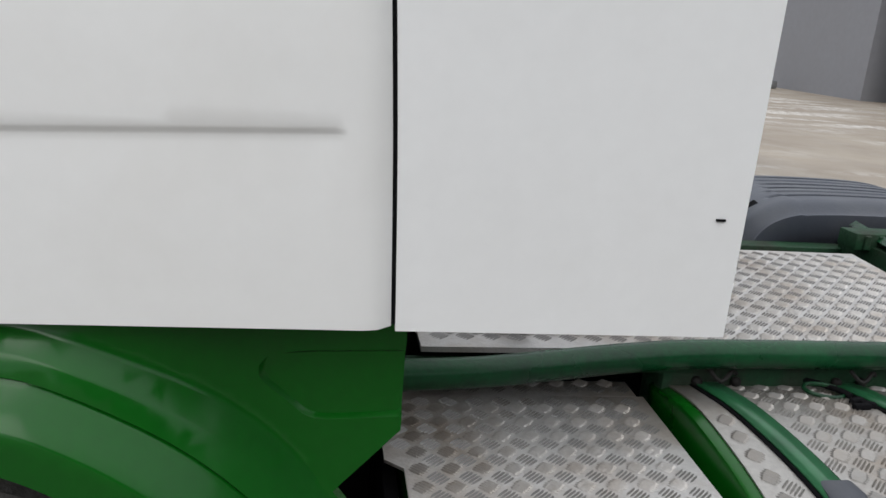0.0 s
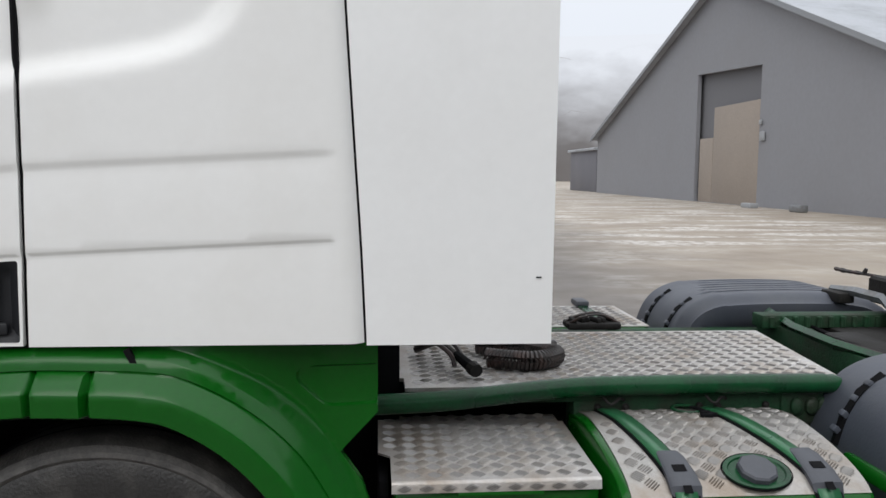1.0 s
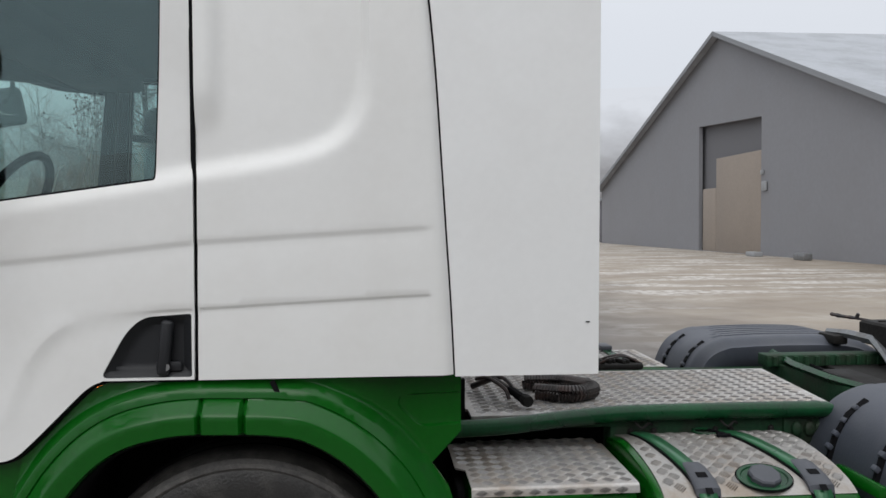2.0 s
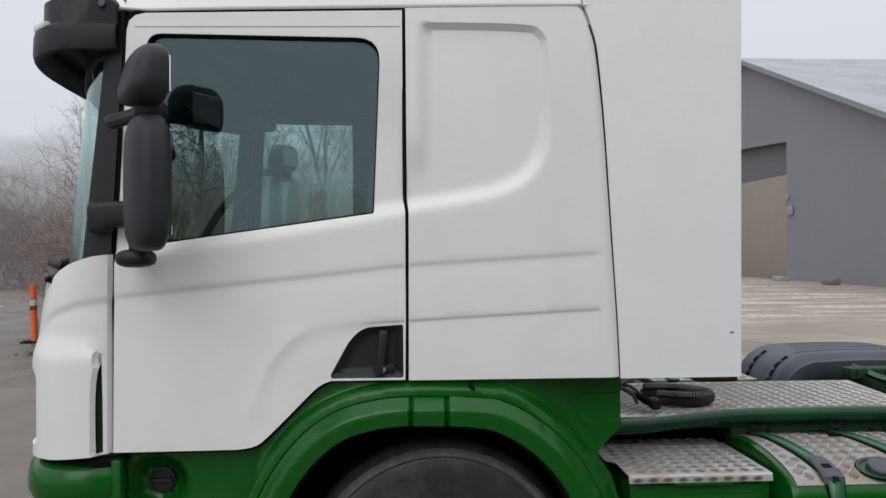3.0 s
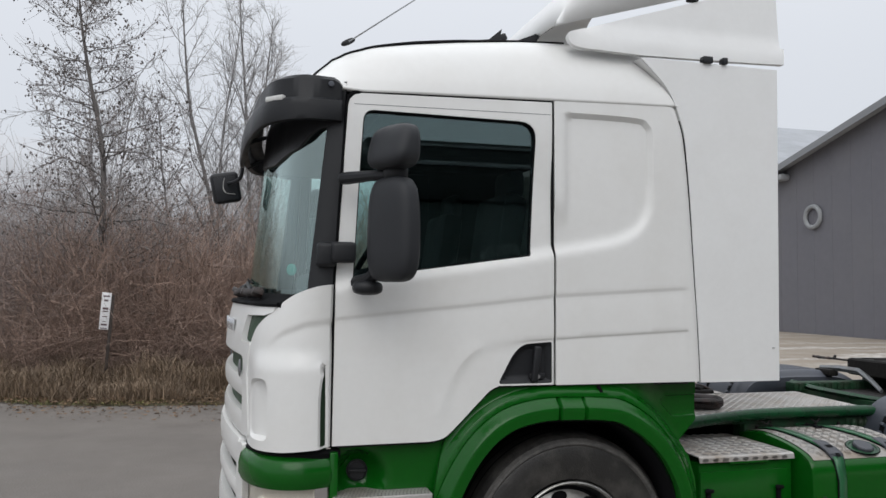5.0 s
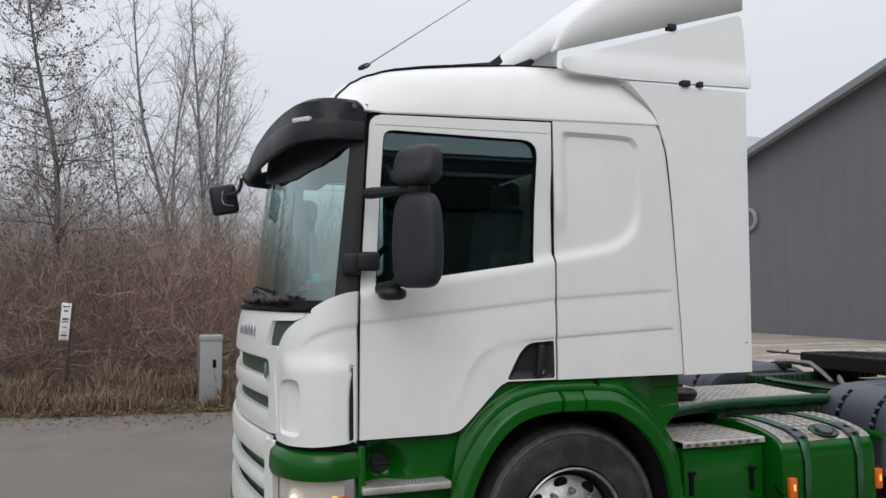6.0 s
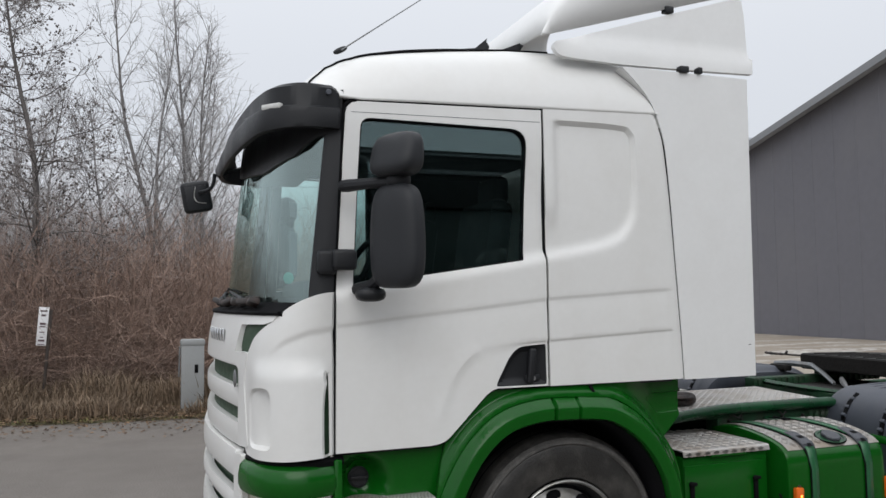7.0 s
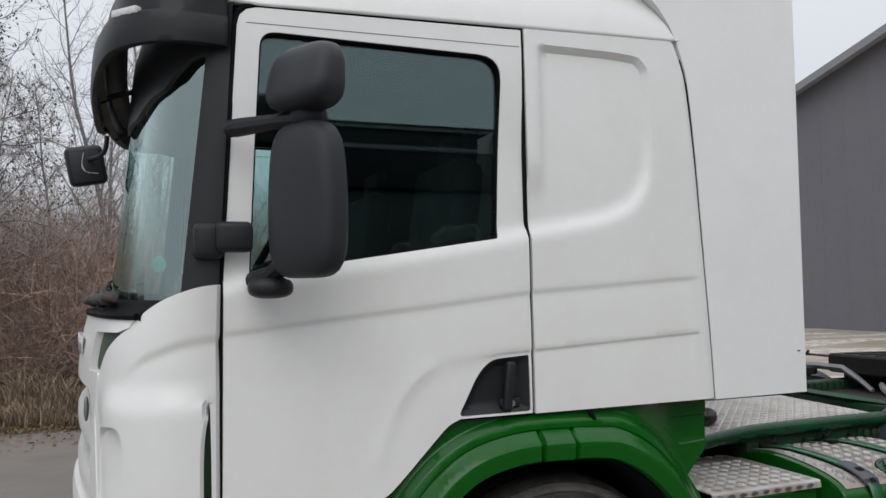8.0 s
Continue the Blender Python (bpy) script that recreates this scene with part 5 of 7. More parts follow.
def tank_top(u, s, h):
    """Point on the tank's curved top: s runs from its back edge to the front."""
    y, z = float(np.interp(s, TOP_S, TOP[:, 0])), float(np.interp(s, TOP_S, TOP[:, 1]))
    y2, z2 = float(np.interp(s + 0.01, TOP_S, TOP[:, 0])), float(np.interp(s + 0.01, TOP_S, TOP[:, 1]))
    d = math.hypot(y2 - y, z2 - z) + 1e-9
    return (u, y + (z2 - z) / d * h, z - (y2 - y) / d * h)


S_TOP = float(TOP_S[-1]) - 0.015
CAP_AT = (1.765, float(np.interp(-0.120, -TOP[:, 0], TOP_S)))
pv, pf = [], []
for i in range(28):
    s = 0.04 + (S_TOP - 0.04) * i / 27
    for u in (1.412, 2.042):
        pv += [tank_top(u, s, 0.004), tank_top(u, s, 0.0)]
for i in range(27):
    a = i * 4
    pf += [(a, a + 4, a + 6, a + 2), (a, a + 1, a + 5, a + 4), (a + 2, a + 6, a + 7, a + 3)]
pf += [(0, 2, 3, 1), (108, 109, 111, 110)]
plate = mesh_object("tank_plate", pv, [f[::-1] for f in pf], TANK_PLATE, tank, "worn aluminium tread plate")
STRAPS = ((1.495, 1.552), (1.825, 1.925))


def strap_x(x, y):
    return x[0] + (x[1] - x[0]) * min(1.0, max(0.0, (0.5 - y) / 0.40))


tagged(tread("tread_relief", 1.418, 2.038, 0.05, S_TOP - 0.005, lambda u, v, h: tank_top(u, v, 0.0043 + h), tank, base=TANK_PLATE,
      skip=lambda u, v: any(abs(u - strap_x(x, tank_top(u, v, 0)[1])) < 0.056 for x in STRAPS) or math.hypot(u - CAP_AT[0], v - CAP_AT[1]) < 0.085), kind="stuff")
for x in STRAPS:
    for w, h, mt, nm in ((0.036, 0.006, GAP, "strap_rubber"), (0.029, 0.011, STRAP_GREEN, "tank_strap")):
        sv, sf = [], []
        path = [tank_top(0, s, h) for s in np.linspace(0.0, S_TOP + 0.01, 30)]
        path += [(0, 0.028 - h, z) for z in (0.74, 0.6, 0.45)]
        for p in path:
            xx = strap_x(x, p[1])
            k = w * (1.0 if p[2] > 0.80 else 0.75)
            sv += [(xx - k, p[1], p[2]), (xx + k, p[1], p[2])]
        sf = [(2 * i, 2 * i + 1, 2 * i + 3, 2 * i + 2) for i in range(len(path) - 1)]
        ob = mesh_object(nm, sv, sf, mt, tank, "green steel tank strap" if mt is STRAP_GREEN else "black rubber strap lining")
        mod = ob.modifiers.new("thickness", "SOLIDIFY")
        mod.thickness, mod.offset = 0.004, 0
    x = x[1] + 0.003
    # moulded buckle: sections across the strap, following the tank's curve
    bv, bf = [], []
    runs = ((-0.165, 0.026, 0.010), (-0.160, 0.031, 0.016), (-0.13, 0.035, 0.021), (-0.06, 0.040, 0.022), (-0.02, 0.041, 0.022), (0.015, 0.037, 0.020), (0.035, 0.031, 0.015), (0.040, 0.026, 0.010))
    for ds, half, high in runs:
        for du, h in ((-half, 0.004), (-half, high * 0.75), (-half + 0.008, high), (half - 0.008, high), (half, high * 0.75), (half, 0.004)):
            bv.append(tank_top(x + du, S_TOP + ds, h))
    for k in range(len(runs) - 1):
        for q in range(6):
            bf.append((k * 6 + q, k * 6 + (q + 1) % 6, k * 6 + 6 + (q + 1) % 6, k * 6 + 6 + q)[::-1])
    bf += [tuple(range(6)), tuple(len(bv) - 6 + q for q in range(6))[::-1]]
    buckle = mesh_object("strap_buckle", bv, bf, BUCKLE_GREY, tank, "blue-grey plastic strap buckle", sharp=40)
    for ds, w, d, hh in ((-0.075, 0.017, 0.012, 0.0226), (-0.012, 0.011, 0.009, 0.0226)):
        sv = [tank_top(x + a * w, S_TOP + ds + b * d, hh + c) for c in (0.0, 0.0012) for a, b in ((-1, -1), (1, -1), (1, 1), (-1, 1))]
        mesh_object("slot", sv, [(0, 1, 2, 3), (7, 6, 5, 4), (0, 4, 5, 1), (1, 5, 6, 2), (2, 6, 7, 3), (3, 7, 4, 0)], GAP, buckle, smooth=False)
c = Vector(tank_top(*CAP_AT, 0.006))
tilt = Euler((radians(20), 0, 0)).to_matrix().to_4x4()
bm = bmesh.new()
lathe(bm, (0, 0, 0), [(0.0, 0.0), (0.0, 0.074), (0.004, 0.074), (0.004, 0.064), (-0.001, 0.060)], 36, "z")
bmesh.ops.scale(bm, vec=(1.2, 0.90, 1.0), verts=bm.verts)
bmesh.ops.transform(bm, matrix=Matrix.Translation(c) @ tilt, verts=bm.verts)
part("filler_ring", bm, GREEN_WORN, tank, "green filler recess ring")
bm = bmesh.new()
rings = lathe(bm, (0, 0, 0), [(0.0, 0.052), (0.013, 0.052), (0.018, 0.047), (0.020, 0.0)], 9, "z")
bmesh.ops.transform(bm, matrix=Matrix.Translation(c) @ tilt, verts=bm.verts)
part("fuel_cap", bm, BUCKLE_GREY, tank, "grey many-sided fuel cap", sharp=20)
bm = bmesh.new()
lathe(bm, (0, 0, 0), [(0.005, 0.0775), (0.001, 0.079), (-0.004, 0.0775), (0.001, 0.074)], 36, "z")
bmesh.ops.scale(bm, vec=(1.19, 0.90, 0.7), verts=bm.verts)
bmesh.ops.transform(bm, matrix=Matrix.Translation(c) @ tilt, verts=bm.verts)
part("recess_gasket", bm, GAP, tank, "black rubber edge of the filler recess")
loop = [(1.735 + 0.042 * math.cos(a), 0.520 - 0.2 * 0.042 * math.cos(a) + 0.024 * math.sin(a), 0.922 + 0.004 * math.sin(a)) for a in np.linspace(0, 2 * math.pi, 25)[:-1]]
keeper = tube_part("cap_chain", loop, 0.0048, GREEN_WORN, tank, 6, "green wire loop with a black connector", closed=True)
tube_part("hose_end", smooth_line([(1.700, 0.625, 0.905), (1.735, 0.575, 0.918), (1.765, 0.520, 0.924), (1.775, 0.490, 0.924)], 4), 0.007, GAP, keeper, 6)
for dx, dy, w, t in ((0.0, 0.0, 0.034, 0.3), (0.016, -0.016, 0.030, -0.5), (-0.006, -0.026, 0.040, 0.1)):
    box_part("connector", (1.775 + dx, 0.468 + dy, 0.924), (w, 0.014, 0.014), GAP, keeper, 0.004, turn=Euler((0, 0, t)).to_matrix())
for x, y in ((1.43, 0.010), (2.065, 0.03)):
    lamp = box_part("side_lamp", (x, y, 0.60), (0.05, 0.03, 0.115), AMBER, tank, 0.008, "amber side marker lamp")
    box_part("lit_bulb", (x + 0.004, y - 0.016, 0.605), (0.010, 0.004, 0.035), AMBER_LIT, lamp, 0.001)
    box_part("lamp_bracket", (x + 0.02, y + 0.05, 0.60), (0.02, 0.08, 0.13), GREEN_DIRTY, lamp, 0.004)
tube_part("lamp_cable", smooth_line([(1.36, 0.07, 0.62), (1.37, 0.05, 0.58), (1.39, 0.04, 0.56), (1.42, 0.03, 0.57)], 4), 0.006, GAP, tank, 6)

# deck, tube and frame
DECK_Z = 0.985
deck = panel("deck_plate", np.array([(0.865, 0.575), (2.30, 0.59), (2.40, 1.41), (1.2, 1.41), (0.855, 1.41), (0.858, 0.80), (0.845, 0.78), (0.845, 0.70), (0.865, 0.69)]),
             lambda p: np.stack([p[:, 0], p[:, 1], np.full(len(p), DECK_Z)], 1), PLATE, truck, step=0.12, thick=(0, 0, -0.012), label="aluminium tread plate deck over the frame")
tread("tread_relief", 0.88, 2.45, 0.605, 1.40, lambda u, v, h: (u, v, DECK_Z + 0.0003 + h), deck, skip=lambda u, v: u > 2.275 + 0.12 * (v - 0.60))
tube_part("air_tank_pipe", smooth_line([(0.70, 0.49, 0.958), (0.95, 0.50, 0.963), (1.12, 0.515, 0.974), (1.30, 0.535, 0.985), (1.48, 0.548, 0.990), (1.9, 0.552, 0.990), (2.20, 0.553, 0.988)], 8), 0.031, GREEN_WORN, truck, 18,
                 "long worn green pipe along the deck")
box_part("rail_edge", (1.15, 0.585, 0.945), (0.72, 0.03, 0.022), GREEN_DIRTY, truck, 0.004, "dirty green edge under the deck")
tube_part("pipe_end", [(2.18, 0.553, 0.988), (2.23, 0.555, 0.985), (2.27, 0.558, 0.981)], [0.029, 0.031, 0.018], GREEN_WORN, truck, 14)
# Added black sheet: paints the gap behind the lid as dark shade.
box_part("frame_gap_shade", (1.15, 0.81, 0.78), (0.74, 0.02, 0.38), GAP, truck, 0.0)
for y in (0.66, 1.70):
    box_part("frame_rail", (2.95, y, 0.80), (3.1, 0.08, 0.27), GREEN_DIRTY, truck, 0.008, "dirty green frame rail")
box_part("under_deck", (1.87, 0.60, 0.86), (0.95, 0.04, 0.20), GREEN_DIRTY, truck, 0.004)
for x in (1.47, 1.56, 1.80, 1.86, 2.02):
    bm = bmesh.new()
    superball(bm, (x, 0.572, 0.915), (0.012, 0.012, 0.012), 2, 6, 10)
    part("frame_bolt", bm, GREASE, truck)
for x in (1.50, 1.83):
    tube_part("strap_hook", smooth_line([(x - 0.02, 0.55, 0.955), (x, 0.53, 0.935), (x + 0.03, 0.545, 0.95), (x + 0.05, 0.56, 0.94)], 3), 0.005, GREASE, truck, 6)
bm = bmesh.new()
rbox(bm, (2.16, 0.60, 0.90), (0.18, 0.06, 0.10), 0.01)
for x in (2.12, 2.17, 2.21):
    superball(bm, (x, 0.565, 0.91), (0.022, 0.015, 0.03), 2.2, 8, 12)
part("valve_block", bm, GREEN_DIRTY, truck, "dirty green valve block")

# far side tank seen past the deck
bm = bmesh.new()
rbox(bm, (1.72, 2.02, 0.74), (0.72, 0.66, 0.40), 0.06, 4)
far_tank = part("far_fuel_tank", bm, GREEN, truck, "green fuel tank on the far side")
plate2 = panel("tank_plate", np.array([(1.38, 1.74), (2.05, 1.74), (2.05, 2.30), (1.38, 2.30)]), lambda p: np.stack([p[:, 0], p[:, 1], np.full(len(p), 0.943)], 1), PLATE, far_tank, step=0.3, thick=(0, 0, -0.004))
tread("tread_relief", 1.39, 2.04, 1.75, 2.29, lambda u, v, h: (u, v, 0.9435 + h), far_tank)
for x in (1.55, 1.86):
    box_part("tank_strap", (x, 2.02, 0.95), (0.05, 0.66, 0.012), GREEN_WORN, far_tank, 0.003)
    box_part("strap_buckle", (x, 2.28, 0.965), (0.07, 0.13, 0.035), BUCKLE_GREY, far_tank, 0.012)
tray = box_part("valve_tray", (1.74, 1.62, 0.975), (0.24, 0.12, 0.03), GREASE, truck, 0.01, "black valve and cable gear")
for k in range(6):
    box_part("valve", (1.65 + 0.034 * k, 1.61 + 0.015 * (k % 3), 0.995), (0.022, 0.08, 0.03), GREASE, tray, 0.008, turn=Euler((0, 0, 0.3 * (k % 2))).to_matrix())
for y in (1.59, 1.64):
    tube_part("cable", smooth_line([(1.62, y, 0.98), (1.68, y - 0.03, 1.02), (1.78, y + 0.02, 1.02), (1.86, y, 0.985)], 5), 0.006, HOSE, tray, 6)


# ---- rear mudguards ----
GUARD = smooth_line([(2.15, 0.62), (2.165, 0.80), (2.20, 0.94), (2.26, 1.035), (2.36, 1.09), (2.50, 1.11), (2.80, 1.115), (3.06, 1.105), (3.20, 1.065), (3.32, 0.98), (3.40, 0.84), (3.44, 0.66)], 6)


def mudguard(y0, y1, drop=0.0):
    ny = 160
    vv, ff = [], []
    for i, q in enumerate(GUARD):
        a, b = GUARD[max(i - 1, 0)], GUARD[min(i + 1, len(GUARD) - 1)]
        t = (b - a) / np.linalg.norm(b - a)
        nrm = np.array([-t[1], t[0]])
        for k in range(-1, ny + 2):
            v = min(1.0, max(0.0, k / ny))
            skirt = 0.15 if k in (-1, ny + 1) else 0.0
            edge = min(v, 1 - v)
            o = -0.045 * (1 - float(ease(0.0, 0.14, np.array(edge)))) ** 2
            if 2.34 < q[0] < 3.38 and 0.18 < v < 0.88:
                w = (v - 0.18) / 0.70 * 6.0
                f = w - math.floor(w)
                o -= 0.030 * (1 - float(ease(0.10, 0.20, np.array(abs(f - 0.5))))) * float(ease(2.34 + 0.03 * w, 2.40 + 0.03 * w, np.array(q[0])))
            if q[0] < 2.42:
                o += 0.004
            p = q + nrm * (o - skirt)
            vv.append((p[0], y0 + (y1 - y0) * v, p[1] - drop))
    for i in range(len(GUARD) - 1):
        for k in range(ny + 2):
            f = (i * (ny + 3) + k, i * (ny + 3) + k + 1, (i + 1) * (ny + 3) + k + 1, (i + 1) * (ny + 3) + k)
            ff.append(f[::-1])
    ob = mesh_object("rear_mudguard", vv, ff, GREY, truck, "ribbed grey plastic rear mudguard", sharp=60)
    mod = ob.modifiers.new("thickness", "SOLIDIFY")
    mod.thickness, mod.offset = 0.012, -1
    for fy in (0.22, 0.66):
        y = y0 + (y1 - y0) * fy
        clip = tube_part("clip", [(2.172, y, 0.862 - drop), (2.196, y, 0.940 - drop), (2.245, y, 1.020 - drop), (2.315, y, 1.072 - drop)], 0.017, GAP, ob, 4, "black slotted clip")
        for k in range(4):
            u = (k + 0.5) / 4
            box_part("slot", (2.172 + 0.135 * u * (0.5 + 0.5 * u) - 0.014, y, 0.875 + 0.185 * u + 0.012 - drop), (0.02, 0.026, 0.02), GREY, clip, 0.003, turn=Euler((0, radians(-48), 0)).to_matrix())
    return ob


mudguard(0.02, 0.64, 0.03)
mudguard(1.76, 2.38, 0.03)
for y0, y1 in ((0.04, 0.30), (2.10, 2.36)):
    box_part("guard_bracket", (2.125, (y0 + y1) / 2, 0.835), (0.035, y1 - y0, 0.045), GREEN, truck, 0.012, turn=Euler((0, 0.3, 0)).to_matrix())

# fifth wheel and the rear frame
box_part("cross_beam", (2.57, 1.2, 0.91), (0.05, 0.98, 0.15), GREEN_DIRTY, truck, 0.006)
tube_part("frame_brace", [(2.61, 1.71, 1.012), (2.555, 1.38, 1.002), (2.54, 1.05, 1.0), (2.60, 0.80, 0.99)], 0.020, GREEN_WORN, truck, 4, "worn green diagonal brace")
bm = bmesh.new()
rbox(bm, (3.10, 1.56, 1.0), (1.24, 0.10, 0.06), 0.006)
for k in range(22):
    rbox(bm, (2.52 + 0.055 * k, 1.505, 1.0), (0.022, 0.014, 0.05), 0.003, 1)
part("ribbed_rail", bm, GREEN_DIRTY, truck, "ribbed green mounting rail")
PLATE_EDGE = [(3.05, 0.76), (3.04, 0.90), (3.04, 1.50), (3.05, 1.64), (3.20, 1.67), (3.55, 1.66), (3.75, 1.55), (3.86, 1.36), (3.55, 1.25),
              (3.48, 1.20), (3.55, 1.15), (3.86, 1.04), (3.75, 0.85), (3.55, 0.74), (3.20, 0.73)]
fifth = bmesh.new()
levels = []
for inset, z in ((0.012, 1.070), (0.0, 1.080), (0.0, 1.178), (0.014, 1.190)):
    levels.append([fifth.verts.new((x + (3.40 - x) * inset * 2, y + (1.2 - y) * inset * 2, z - 0.02 * (x - 3.04))) for x, y in PLATE_EDGE])
fifth.faces.new(levels[-1])
fifth.faces.new(levels[0][::-1])
for a, b in zip(levels, levels[1:]):
    for i in range(len(a)):
        k = (i + 1) % len(a)
        fifth.faces.new((a[i], a[k], b[k], b[i]))
bmesh.ops.recalc_face_normals(fifth, faces=fifth.faces)
fw = part("fifth_wheel", fifth, GREASE, truck, "greasy black fifth wheel plate", sharp=30)
for k in range(7):
    box_part("plate_rib", (3.30, 0.86 + 0.113 * k, 1.186), (0.42, 0.016, 0.012), GREASE, fw, 0.003, turn=Euler((0, 0.02, 0)).to_matrix())
for y in (0.80, 1.60):
    box_part("pedestal", (3.36, y, 1.01), (0.36, 0.10, 0.15), GREASE, fw, 0.02)
tube_part("release_bar", smooth_line([(3.26, 2.26, 1.148), (3.28, 2.18, 1.143), (3.30, 2.08, 1.143), (3.33, 1.92, 1.140), (3.38, 1.64, 1.140)], 4), [0.007, 0.013, 0.010, 0.015, 0.010, 0.012, 0.009, 0.013] + [0.009] * 9, HOSE, fw, 6, "rusty release bar")
tube_part("release_knob", [(3.30, 2.06, 1.148), (3.305, 2.05, 1.172)], [0.012, 0.009], HOSE, fw, 8)
tube_part("lock_arm", [(3.02, 1.88, 1.095), (3.03, 1.70, 1.105), (3.05, 1.52, 1.10), (3.02, 1.38, 1.045), (2.98, 1.25, 0.99)], [0.020, 0.026, 0.026, 0.018, 0.014], STEEL, fw, 6, "grey steel locking arm")
tube_part("lock_link", [(3.02, 1.22, 1.03), (2.97, 1.16, 1.01), (2.94, 1.10, 0.98)], [0.016, 0.022, 0.014], STEEL, fw, 6)
box_part("arm_bracket", (3.0, 1.80, 1.07), (0.08, 0.16, 0.05), GREASE, fw, 0.01)
box_part("cross_plate", (3.14, 1.2, 0.95), (0.70, 0.80, 0.05), GREASE, truck, 0.01, "greasy mounting plate under the fifth wheel")
box_part("spring_hanger", (2.74, 1.1, 0.965), (0.16, 0.50, 0.05), GREASE, truck, 0.02)
for k, (dx, dz, r, mt) in enumerate(((0.0, 0.0, 0.009, GAP), (0.05, -0.012, 0.010, HOSE), (0.10, -0.006, 0.008, GAP))):
    w = 0.02 * math.sin(2.1 * k)
    line = smooth_line([(2.62 + dx, 1.62, 0.985 + dz), (2.60 + dx, 1.38 + w, 0.982 + dz), (2.59 + dx + w, 1.15, 0.986 + dz), (2.62 + dx, 0.95 + w, 0.990 + dz), (2.68 + dx * 0.6, 0.80, 0.985 + dz), (2.76, 0.70, 0.95)], 5)
    tube_part("air_line", line, r, mt, truck, 6, "black air line behind the deck")

# coiled air hoses lying on the deck
def coil(path, turns, r, thick, name, label):
    path = smooth_line(path, 10)
    seg = np.concatenate([[0], np.cumsum(np.linalg.norm(np.diff(path, axis=0), axis=1))])
    pts = []
    n = turns * 12
    for i in range(n + 1):
        s = seg[-1] * i / n
        c = np.array([np.interp(s, seg, path[:, k]) for k in range(3)])
        d = np.array([np.interp(min(s + 0.02, seg[-1]), seg, path[:, k]) - np.interp(max(s - 0.02, 0), seg, path[:, k]) for k in range(3)])
        d = d / np.linalg.norm(d)
        side = np.cross(d, (0, 0, 1))
        side = side / np.linalg.norm(side)
        up = np.cross(side, d)
        a = 2 * math.pi * 12 * i / n * (turns / 12)
        pts.append(c + (side * math.cos(a) + up * math.sin(a)) * r)
    v, f = tube_arrays(pts, thick, 6)
    return tagged(mesh_object(name, v, f, HOSE), label, "hose")


coil([(1.15, 0.80, 1.024), (1.26, 0.760, 1.022), (1.33, 0.765, 1.022), (1.395, 0.84, 1.022), (1.35, 0.925, 1.024), (1.27, 0.97, 1.026), (1.14, 0.99, 1.026)], 50, 0.027, 0.0082, "coiled_air_hose", "black coiled air hose lying on the deck")
tag = tube_part("hose_coupling", [(0.995, 0.93, 1.06), (1.03, 0.82, 1.045), (1.045, 0.775, 1.04)], 0.011, HOSE, None, 8)
tagged(tag, "black hose coupling lying on the deck", "hose coupling")
tube_part("sleeve", [(1.045, 0.775, 1.04), (1.075, 0.70, 1.025), (1.085, 0.675, 1.022)], [0.016, 0.018, 0.018], GAP, tag, 10)
tube_part("end_fitting", [(1.085, 0.675, 1.022), (1.095, 0.645, 1.018)], [0.024, 0.022], GREASE, tag, 10)
for d in (-0.03, 0.03):
    tube_part("hose_tail", smooth_line([(0.96 + d, 0.95, 1.05), (1.0 + d, 0.86, 1.07), (1.04 + d * 0.6, 0.77, 1.045), (1.05 + d * 0.5, 0.74, 1.01)], 4), 0.008, HOSE, tag, 6)
tag = tube_part("loose_hose", smooth_line([(0.92, 1.0, 1.01), (1.0, 0.92, 1.06), (1.1, 0.98, 1.09), (1.2, 1.05, 1.05), (1.32, 1.0, 1.01), (1.45, 1.1, 1.005)], 6), 0.013, HOSE, None, 8)
tagged(tag, "thin black loose hose on the deck", "hose")

